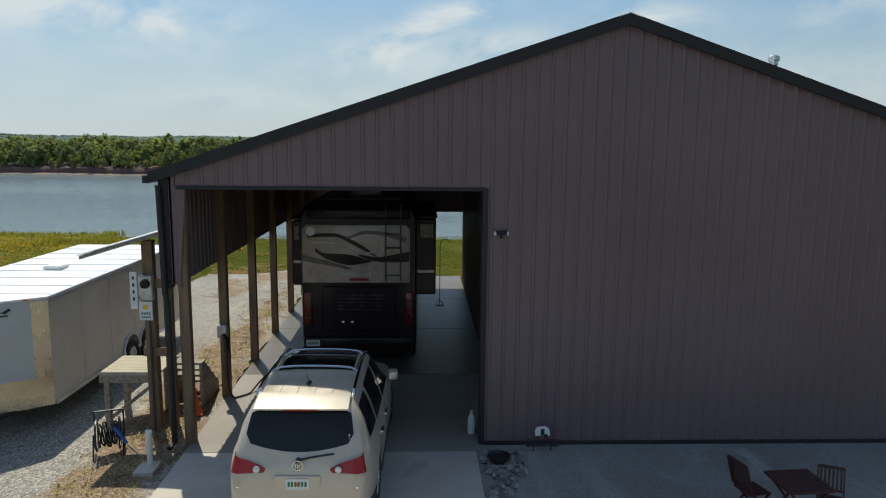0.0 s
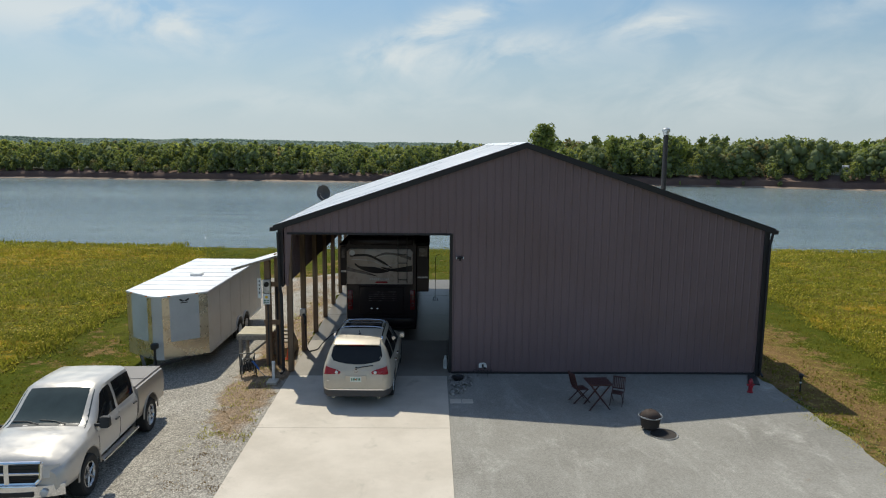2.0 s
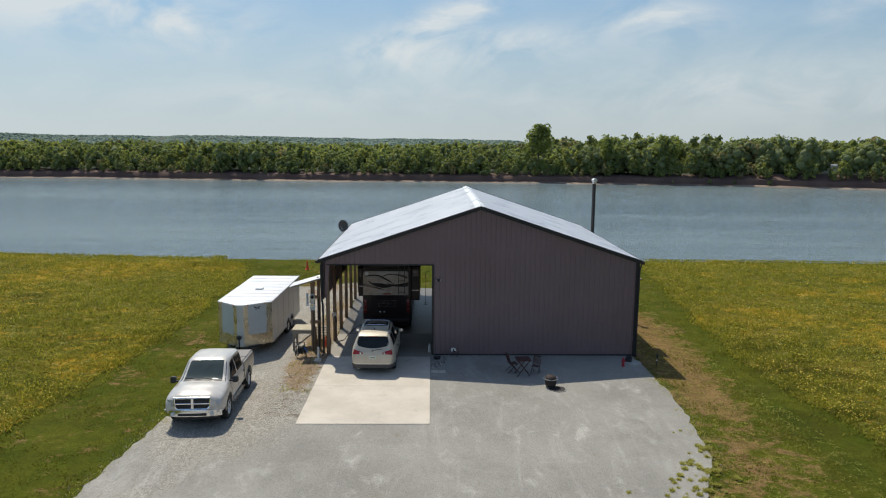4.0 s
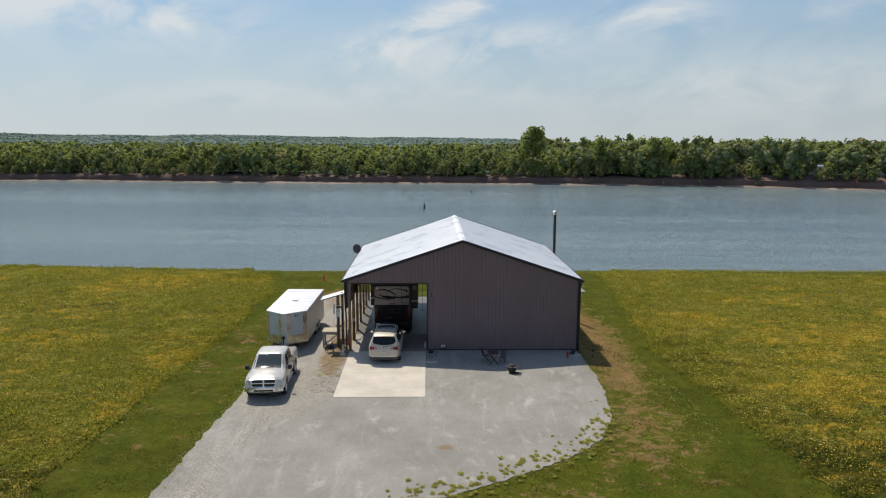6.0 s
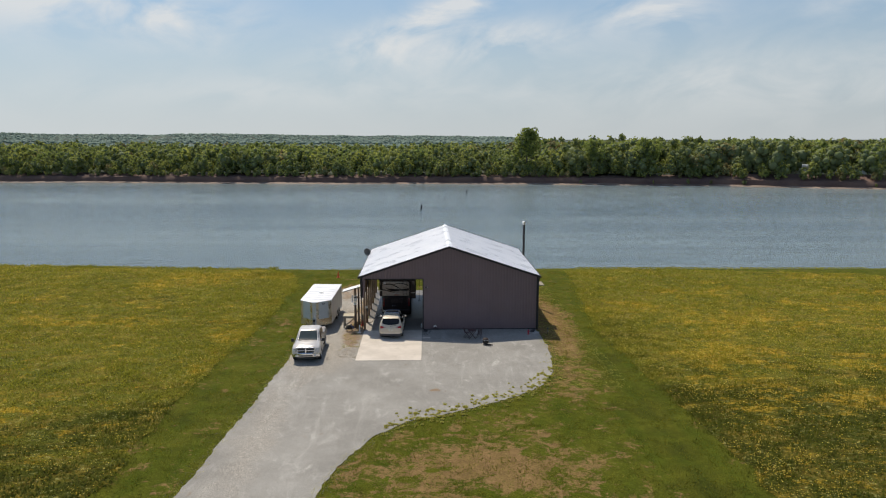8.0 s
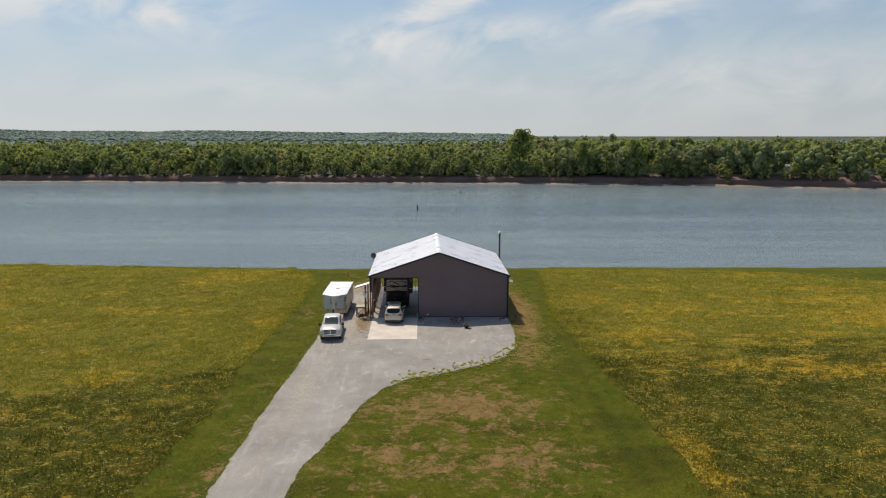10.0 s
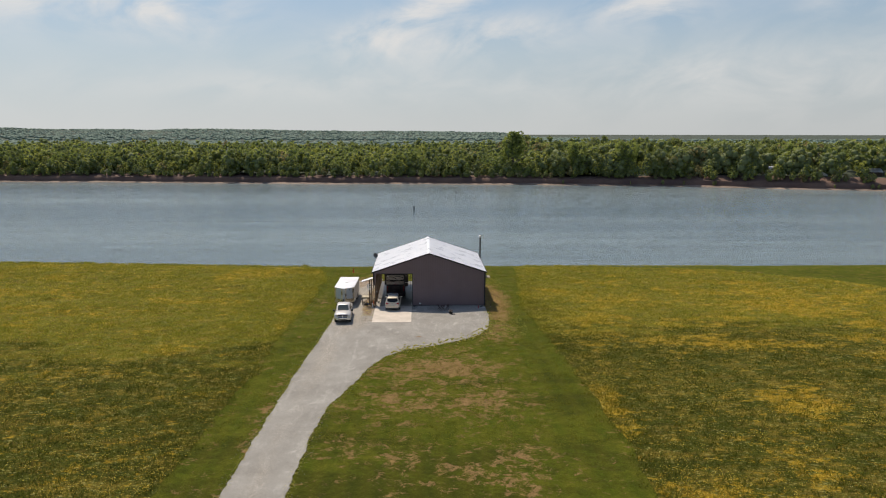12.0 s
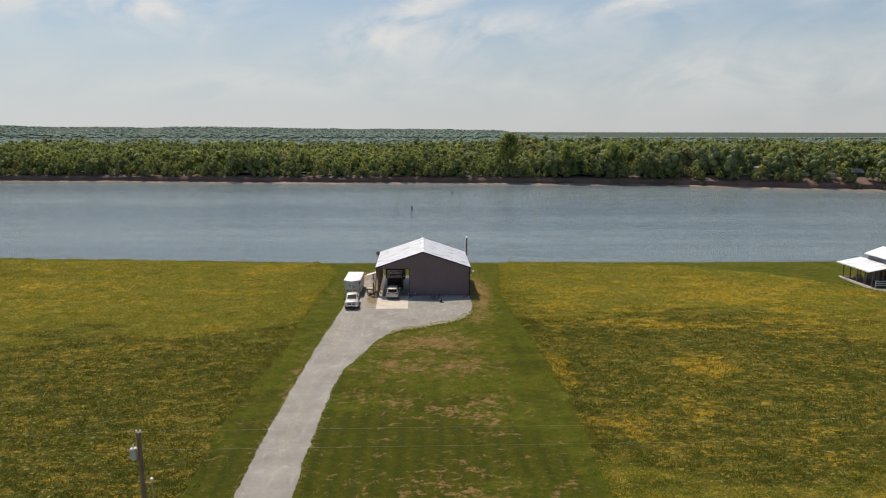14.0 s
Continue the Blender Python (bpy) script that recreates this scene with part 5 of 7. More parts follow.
        for y in (0.34, -0.74):
            x = s.lower_x(y, 1.06)
            part("door_handle", box(*sorted((sg * (x - 0.01), sg * (x + 0.035))), y - 0.09, y + 0.09, 1.035, 1.07, 0.01), M_BLACK, car)
        part("side_step", box(*sorted((sg * 0.88, sg * 1.02)), -0.85, 1.15, 0.40, 0.46, 0.02), M_CHROME, car)
        mir = part("wing_mirror", prism([(1.18, 1.18), (1.34, 1.18), (1.32, 1.40), (1.20, 1.40)], *sorted((sg * 0.99, sg * 1.21)), "yz", bevel=0.05), M_BLACK, car)
        part("mirror_arm", box(*sorted((sg * 0.88, sg * 1.02)), 1.24, 1.30, 1.20, 1.26, 0.01), M_BLACK, mir)
        for y in (-1.78, 1.79):
            wheel(car, sg * 0.86, y, 0.41, 0.27, sg, 0.255, 5, M_ALLOY)
        # arch lip
        for y in (-1.78, 1.79):
            bm = bmesh.new()
            pipe([(sg * 0.985, y + 0.505 * math.cos(a), 0.46 + 0.505 * math.sin(a)) for a in [math.pi * k / 14 for k in range(15)]], 0.022, 6, bm)
            part("arch_lip", bm, M_SILVER, car)
        lamp = part("head_lamp", grid_pane([[(sg * (0.61 + 0.27 * k / 5), 2.90 - 0.13 * (k / 5) ** 2.4, z) for k in range(6)] for z in (0.82, 0.93, 1.04)]), M_LAMP_CLEAR, car, "clear head lamp")
        part("side_marker", box(*sorted((sg * 0.86, sg * 0.90)), 2.68, 2.72, 0.82, 0.93, 0.008), M_AMBER, lamp)
        part("fog_lamp", lathe([(0, 0), (0.07, 0), (0.07, 0.03), (0.05, 0.04)], 16, "y", (sg * 0.66, 2.955, 0.565)), M_LAMP_CLEAR, car)
        part("tail_lamp", box(*sorted((sg * 0.82, sg * 0.96)), -2.84, -2.79, 0.85, 1.22, 0.01), M_LAMP_RED, car)
    # crosshair grille
    grille = part("grille", prism([(-0.50, 0.72), (0.50, 0.72), (0.58, 0.80), (0.60, 1.11), (-0.60, 1.11), (-0.58, 0.80)], 2.86, 2.90, "xz", bevel=0.008), M_BLACK, car)
    surround = bmesh.new()
    loop = [(-0.50, 0.72), (0.50, 0.72), (0.58, 0.80), (0.60, 1.11), (-0.60, 1.11), (-0.58, 0.80), (-0.50, 0.72)]
    for a, b in zip(loop, loop[1:]):
        rod((a[0], 2.905, a[1]), (b[0], 2.905, b[1]), 0.035, 0.035, 8, surround)
    box(-0.045, 0.045, 2.89, 2.945, 0.72, 1.11, 0.01, surround)
    box(-0.58, 0.58, 2.89, 2.94, 0.885, 0.935, 0.01, surround)
    part("grille_surround", surround, M_CHROME, grille, "chrome crosshair grille frame")
    for z in (0.77, 0.82, 0.98, 1.04):
        part("grille_bar", box(-0.5, 0.5, 2.90, 2.915, z, z + 0.012), M_BLACK, grille)
    bump = [[(x, 2.98 - 0.16 * (abs(x) / 0.97) ** 3 - d, z) for x in [-0.97 + 1.94 * k / 16 for k in range(17)]] for z, d in ((0.44, 0.10), (0.47, 0.01), (0.58, 0.0), (0.68, 0.01), (0.70, 0.09))]
    front = part("front_bumper", grid_pane(bump), M_CHROME, car, "chrome front bumper")
    part("bumper_slot", box(-0.48, 0.48, 2.965, 2.992, 0.50, 0.59, 0.01), M_BLACK, front)
    part("air_dam", box(-0.75, 0.75, 2.60, 2.74, 0.30, 0.45, 0.02), M_BLACK, car)


build_pickup()


# cargo trailer
M_TRAILER = surface("grey_aluminium_skin", (0.50, 0.50, 0.49), (0.60, 0.60, 0.585), 0.7, 0.40, 0.15, 30, 0.03, 0.003, dirt=(0.50, 0.48, 0.43))
M_TRAILER_FRONT = surface("pale_blue_grey_skin", (0.44, 0.47, 0.48), (0.52, 0.55, 0.55), 0.8, 0.4, 0.1, 30, 0.02)
M_TRAILER_ROOF = surface("white_trailer_roof", (0.74, 0.75, 0.77), (0.84, 0.84, 0.85), 0.8, 0.45, 0.0, 30, 0.02)
# The brassy tint is reflected ground, put into the bare metal's colour.
M_TREAD = surface("bright_tread_plate", (0.52, 0.47, 0.36), (0.66, 0.60, 0.46), 1.6, 0.28, 0.75, 45, 0.35, 0.004, dirt=(0.38, 0.33, 0.22))


def build_trailer():
    tr = thing("cargo_trailer", "grey enclosed V-nose cargo trailer with white roof hitched behind the pickup", "trailer", "", pose(-3.90, 1.50, -0.27, 0, 0, -1.1))
    W, L, N, Z0, Z1 = 1.29, 6.45, 0.86, 0.44, 2.42
    plan = [(-W, 0), (-0.16, -N), (0.16, -N), (W, 0), (W, L), (-W, L)]
    part("body", prism(plan, Z0, Z1, "xy"), M_TRAILER, tr)
    roof = part("roof", prism([(x * 1.012, y + (-0.02 if y < 1 else 0.02)) for x, y in plan], Z1 + 0.004, Z1 + 0.05, "xy", bevel=0.012), M_TRAILER_ROOF, tr, "white sheet metal roof")
    for k in range(9):
        y = 0.15 + k * 0.78
        part("roof_seam", box(-W + 0.02, W - 0.02, y, y + 0.03, Z1 + 0.050, Z1 + 0.062, 0.003), M_TRAILER_ROOF, roof)
    part("roof_vent", box(-0.18, 0.20, 2.55, 2.95, Z1 + 0.05, Z1 + 0.14, 0.025), M_WHITE, tr, "square roof vent")
    # front skins laid on the V faces
    for sg in (-1, 1):
        a, b = Vector((sg * W, 0, 0)), Vector((sg * 0.16, -N, 0))
        u = (b - a).normalized()
        n = Vector((u.y, -u.x, 0))
        if n.y > 0:
            n = -n
        m = (b - a).length

        def face_plate(name, s0, s1, z0, z1, mat, lift, lab=""):
            bm = bmesh.new()
            pts = [a + u * s for s in (s0 * m, s1 * m)]
            vs = [(*(p + n * d).xy, z) for d in (0.002, lift) for p in pts for z in (z0, z1)]
            vv = [bm.verts.new(v) for v in vs]
            for q in ((0, 1, 3, 2), (4, 6, 7, 5), (0, 4, 5, 1), (2, 3, 7, 6), (0, 2, 6, 4), (1, 5, 7, 3)):
                bm.faces.new([vv[i] for i in q])
            return part(name, bm, mat, tr, lab)

        face_plate("front_panel", 0.20, 0.84, Z0 + 0.55, Z1 - 0.02, M_TRAILER_FRONT, 0.010)
        face_plate("corner_plate", 0.0, 0.20, Z0 + 0.55, Z1 - 0.02, M_TREAD, 0.008, "bright metal corner plate")
        face_plate("nose_plate", 0.84, 1.0, Z0 + 0.55, Z1 - 0.02, M_TREAD, 0.008, "bright metal nose plate")
        face_plate("stone_guard", 0.0, 1.0, Z0 + 0.01, Z0 + 0.55, M_TREAD, 0.012, "bright tread-plate stone guard")
        for f in (0.25, 0.85):
            p = a + u * m * f + n * 0.02
            part("marker_light", box(p.x - 0.05, p.x + 0.05, p.y - 0.02, p.y + 0.015, Z1 + 0.005, Z1 + 0.04, 0.008), M_AMBER, tr)
        # side posts and rails
        part("side_rail", box(*sorted((sg * W, sg * (W + 0.02))), 0.03, L, Z0 - 0.02, Z0 + 0.07, 0.004), M_STEEL, tr)
        part("side_rail", box(*sorted((sg * W, sg * (W + 0.02))), 0.03, L, Z1 - 0.06, Z1, 0.004), M_STEEL, tr)
        for k in range(1, 6):
            part("side_seam", box(*sorted((sg * W, sg * (W + 0.006))), k * 1.2 - 0.012, k * 1.2 + 0.012, Z0 + 0.08, Z1 - 0.07), M_TRAILER, tr)
        for y in (3.35, 4.20):
            bm = rod((sg * (W - 0.05), y, 0.40), (sg * (W + 0.006), y, 0.40), 0.44, None, 28)
            part("wheel_arch", bm, M_BLACK, tr)
            bm = bmesh.new()
            pipe([(sg * (W + 0.012), y + 0.44 * math.cos(t), 0.40 + 0.44 * math.sin(t)) for t in [math.pi * (0.06 + 0.88 * k / 14) for k in range(15)]], 0.028, 6, bm)
            part("fender_trim", bm, M_STEEL, tr)
            wheel(tr, sg * (W - 0.06), y, 0.35, 0.21, sg, 0.20, 8, M_WHITE)
    # plain wing emblem on one front panel
    a, b = Vector((W, 0, 0)), Vector((0.16, -N, 0))
    c = a + (b - a) * 0.52
    ang = math.degrees(math.atan2(b.y - a.y, b.x - a.x)) + 180
    em = bmesh.new()
    for sg in (-1, 1):
        prism([(0, 0), (sg * 0.13, 0.07), (sg * 0.16, 0.03), (sg * 0.06, -0.03)], -0.022, -0.012, "xz", em)
    box(-0.11, 0.11, -0.022, -0.012, -0.075, -0.05, 0, em)
    bmesh.ops.transform(em, matrix=pose(c.x, c.y, Z1 - 0.16, 0, 0, ang), verts=em.verts[:])
    part("emblem", em, M_BLACK, tr)
    # tongue, coupler, jack
    for sg in (-1, 1):
        bm = bmesh.new()
        rod((sg * 0.85, -0.2, 0.42), (sg * 0.05, -1.75, 0.44), 0.055, 0.055, 4, bm)
        part("drawbar", bm, M_BLACK, tr)
    part("coupler", box(-0.07, 0.07, -3.3, -1.70, 0.40, 0.52, 0.02), M_BLACK, tr)
    jack = rod((0, -1.15, 0.30), (0, -1.15, 1.02), 0.04, 0.04, 10)
    box(-0.10, 0.10, -1.25, -1.05, 0.88, 1.06, 0.03, jack)
    rod((0, -1.15, 0.02), (0, -1.15, 0.32), 0.028, 0.028, 10, jack)
    part("jack", jack, M_BLACK, tr)
    part("jack_foot", box(-0.12, 0.12, -1.27, -1.03, 0.0, 0.03, 0.005), M_STEEL, tr)


build_trailer()

# motorhome
M_RV_CREAM = paint("rv_cream_gelcoat", (0.43, 0.355, 0.300), 0.3, 0.0, 0.3)
M_RV_DARK = paint("rv_dark_brown", (0.014, 0.008, 0.009), 0.38, 0.0, 0.15)
M_RV_DARK.node_tree.nodes["Principled BSDF"].inputs["Specular IOR Level"].default_value = 0.2
M_RV_TAUPE = paint("rv_taupe", (0.060, 0.042, 0.040), 0.25, 0.0, 0.4)
M_RV_SILVER = paint("rv_silver_line", (0.52, 0.50, 0.50), 0.3, 0.2)


def swoosh(points_a, points_b, y, bm=None):
    """A flat curved stripe between two smooth lines in the x-z plane."""
    bm = bm or bmesh.new()
    n = 18
    rows = []
    for pts in (points_a, points_b):
        t = [(i, p[0]) for i, p in enumerate(pts)]
        u = [(i, p[1]) for i, p in enumerate(pts)]
        rows.append([(curve(t, (len(pts) - 1) * k / n), y, curve(u, (len(pts) - 1) * k / n)) for k in range(n + 1)])
    return grid_pane(rows, bm)


def build_motorhome():
    rv = thing("motorhome", "large cream and dark brown motorhome with slide-outs extended", "motorhome", "", pose(2.76, 4.05, 0.02, 0, 0, 0))
    W, L = 1.26, 9.85

    def section(y, shrink, top):
        return [(-W + shrink, y, 0.50), (-W + shrink, y, top - 0.25), (-W + 0.07 + shrink, y, top - 0.07), (-W + 0.28 + shrink, y, top), (W - 0.28 - shrink, y, top), (W - 0.07 - shrink, y, top - 0.07), (W - shrink, y, top - 0.25), (W - shrink, y, 0.50)]

    part("body", loft([section(0.0, 0.03, 3.55), section(0.10, 0.0, 3.64), section(1.0, 0, 3.68), section(L - 0.6, 0, 3.68), section(L, 0.06, 3.45)]), M_RV_DARK, rv)
    part("skirt", box(-W + 0.02, W - 0.02, 0.05, L - 0.1, 0.28, 0.52, 0.02), M_RV_DARK, rv)
    panel = part("rear_panel", prism([(-1.22, 1.93), (1.12, 1.93), (1.12, 3.10), (1.03, 3.20), (-1.12, 3.20), (-1.22, 3.10)], -0.025, 0.02, "xz", bevel=0.012), M_RV_CREAM, rv, "cream rear cap with dark swoosh graphics")
    stripes = (
        (((-0.95, 3.10), (-0.45, 3.12), (0.05, 2.90), (0.40, 2.62)), ((-0.95, 3.02), (-0.45, 3.04), (0.05, 2.80), (0.40, 2.60)), M_RV_DARK),
        (((-0.80, 2.80), (-0.62, 2.68), (-0.20, 2.66), (0.30, 2.52)), ((-0.80, 2.72), (-0.55, 2.54), (-0.10, 2.42), (0.30, 2.49)), M_RV_DARK),
        (((-1.05, 2.66), (-0.80, 2.58), (-0.50, 2.50), (-0.1, 2.34)), ((-1.05, 2.52), (-0.80, 2.46), (-0.50, 2.40), (-0.1, 2.32)), M_RV_TAUPE),
        (((-0.20, 3.02), (0.20, 3.18), (0.60, 3.14), (1.0, 3.02)), ((-0.20, 2.99), (0.20, 3.10), (0.60, 3.04), (1.0, 2.90)), M_RV_TAUPE),
        (((0.05, 2.66), (0.40, 2.60), (0.75, 2.66), (1.04, 2.72)), ((0.05, 2.62), (0.40, 2.50), (0.75, 2.48), (1.04, 2.50)), M_RV_DARK),
        (((-0.90, 2.94), (-0.30, 2.90), (0.2, 2.70), (0.6, 2.80)), ((-0.90, 2.915), (-0.30, 2.875), (0.2, 2.675), (0.6, 2.785)), M_RV_SILVER),
        (((-0.10, 2.98), (0.25, 3.10), (0.60, 3.06), (0.72, 2.92)), ((-0.10, 2.965), (0.25, 3.085), (0.60, 3.045), (0.72, 2.905)), M_RV_SILVER),
    )
    for k, (a, b, mat) in enumerate(stripes):
        a, b = ([(x * 1.11 - 0.05, z - 0.10) for x, z in line] for line in (a, b))
        part("swoosh", swoosh(a, b, -0.030 - 0.002 * k), mat, panel)
    bars(panel, "script_bars", -0.42, 0.28, -0.032, 2.08, 2.16, 10, M_RV_SILVER)
    part("emblem", lathe([(0, 0), (0.10, 0), (0.10, -0.02), (0.075, -0.026)], 20, "y", (-1.03, -0.03, 3.06)), M_WHITE, panel)
    part("brake_light", prism([(-0.22, 2.0), (-0.18, 1.975), (0.20, 1.975), (0.24, 2.0), (0.18, 2.035), (-0.16, 2.035)], -0.045, -0.02, "xz"), M_LAMP_RED, panel)
    part("rear_cap", box(-1.12, 1.12, -0.06, 0.2, 3.33, 3.56, 0.05, segments=2), M_RV_DARK, rv)
    # engine doors and grille
    door = part("engine_door", box(-0.80, 0.80, -0.03, 0.0, 0.85, 1.85, 0.02), M_RV_DARK, rv)
    for z in (1.32, 1.40, 1.48, 1.56, 1.64):
        part("louvre", box(-0.45, 0.55, -0.05, -0.03, z, z + 0.03, 0.006), M_RV_TAUPE, door)
    for x in (-0.34, -0.14):
        part("latch", lathe([(0, 0), (0.035, 0), (0.035, -0.03), (0.02, -0.04)], 14, "y", (x, -0.03, 1.05)), M_CHROME, door)
    part("bumper", box(-1.22, 1.22, -0.12, 0.02, 0.42, 0.72, 0.05, segments=2), M_RV_DARK, rv)
    plate = part("number_plate", box(-1.15, -0.85, -0.135, -0.121, 0.53, 0.67, 0.004), M_PLATE, rv, "small white number plate")
    bars(plate, "plate_bars", -1.12, -0.88, -0.136, 0.57, 0.63, 6, M_PLATE_INK)
    part("hitch", box(-0.06, 0.06, -0.35, -0.1, 0.40, 0.48, 0.01), M_BLACK, rv)
    for sg in (-1, 1):
        lamp = part("tail_lamp", box(*sorted((sg * 1.02, sg * 1.20)), -0.04, 0.02, 1.00, 1.72, 0.03, segments=2), paint("dark_red_lens", (0.14, 0.006, 0.008), 0.2), rv, "tall dark red tail lamp cluster")
        for z in (1.2, 1.45):
            part("lamp_ring", lathe([(0.05, 0), (0.07, 0), (0.07, -0.02), (0.05, -0.02)], 18, "y", (sg * 1.11, -0.04, z), closed=True), M_RV_TAUPE, lamp)
        part("mud_flap", box(*sorted((sg * 0.5, sg * 1.1)), 1.6, 1.63, 0.1, 0.5), M_RUBBER, rv)
        for y in (2.6, 8.4):
            wheel(rv, sg * 1.05, y, 0.50, 0.30, sg, 0.29, 10, M_CHROME)
    # ladder
    lad = bmesh.new()
    for x in (0.60, 0.92):
        pipe([(x, -0.02, 3.62), (x, -0.16, 3.66), (x, -0.16, 3.5), (x, -0.16, 2.02), (x, -0.02, 1.98)], 0.016, 8, lad)
    part("ladder_rail", lad, M_BUMPER, rv)
    for z in (2.12, 2.42, 2.72, 3.02, 3.32):
        part("ladder_rung", rod((0.60, -0.16, z), (0.92, -0.16, z), 0.014, 0.014, 8), M_BUMPER, rv)
    # slide-outs
    for sg, x0, x1, z0, z1, y0, y1 in ((-1, 1.23, 1.50, 1.80, 3.24, 0.35, 3.4), (-1, 1.23, 1.50, 1.2, 3.24, 5.2, 9.0), (1, 1.23, 1.69, 1.60, 3.30, 0.30, 4.0)):
        sl = part("slide_out", box(*sorted((sg * x0, sg * x1)), y0, y1, z0, z1, 0.025), M_RV_DARK, rv, "dark slide-out room pushed out from the side")
        part("slide_trim", box(*sorted((sg * (x0 + 0.10), sg * (x1 - 0.05))), y0 - 0.015, y0 + 0.01, z1 - 0.42, z1 - 0.10, 0.01), M_RV_TAUPE, sl)
        part("slide_stripe", box(*sorted((sg * (x0 + 0.05), sg * (x1 - 0.03))), y0 - 0.012, y0 + 0.01, z0 + 0.5, z0 + 0.56, 0.004), M_RV_SILVER, sl)
        part("slide_topper", box(*sorted((sg * x0, sg * (x1 + 0.03))), y0 - 0.05, y1 + 0.05, z1 + 0.02, z1 + 0.08, 0.02), M_BLACK, sl)
    for y in (2.0, 6.2):
        part("air_conditioner", box(-0.38, 0.38, y, y + 0.95, 3.66, 3.90, 0.08, segments=2), M_WHITE, rv, "white rooftop air conditioner")
    part("roof_rack", box(-0.9, 0.9, 0.6, 1.0, 3.67, 3.75, 0.02), M_BLACK, rv)


build_motorhome()


# ---- meadow growth ----
def tuft_template(rng, blades, tall, spread, width):
    verts, faces = [], []
    for _ in range(blades):
        a, d = rng.uniform(0, 6.28), spread * rng.random() ** 0.7
        x, y = d * math.cos(a), d * math.sin(a)
        b, lean = rng.uniform(0, 6.28), rng.uniform(0.35, 1.3)
        h = tall * rng.uniform(0.5, 1.15)
        w = width * rng.uniform(0.6, 1.4)
        cx, cy = math.cos(b), math.sin(b)
        k = len(verts)
        verts += [(x - cy * w, y + cx * w, 0), (x + cy * w, y - cx * w, 0), (x + cx * lean * h, y + cy * lean * h, h)]
        faces.append((k, k + 1, k + 2))
    return np.array(verts, dtype=float), np.array(faces)


def bloom_template(rng, heads, tall, spread, size):
    verts, faces = [], []
    for _ in range(heads):
        a, d = rng.uniform(0, 6.28), spread * rng.random() ** 0.6
        x, y, h = d * math.cos(a), d * math.sin(a), tall * rng.uniform(0.7, 1.2)
        s, t = size * rng.uniform(0.6, 1.3), rng.uniform(0, 6.28)
        cx, cy = s * math.cos(t), s * math.sin(t)
        tilt = rng.uniform(-0.5, 0.5) * s
        k = len(verts)
        verts += [(x + cx, y + cy, h + tilt), (x - cy, y + cx, h), (x - cx, y - cy, h - tilt), (x + cy, y - cx, h)]
        faces += [(k, k + 1, k + 2), (k, k + 2, k + 3)]
    return np.array(verts, dtype=float), np.array(faces)


def bloom_drift(x, y):
    """How thick the flowers stand, 0 to 1."""
    v = noise.noise((x * 0.045, y * 0.06, 4.2)) + 0.55 * noise.noise((x * 0.15, y * 0.2, 8.8)) + 0.35 * noise.noise((x * 0.5, y * 0.6, 1.1))
    v += 0.15 * ease01((y + 25) / 40) - 0.25
    for cx, cy, rx, ry, w in BLOOM_SPOTS:
        v += 2.2 * w * max(0.0, 1 - math.hypot((x - cx) / rx, (y - cy) / ry)) ** 2
    return min(1.0, max(0.0, 0.38 + 1.25 * v))


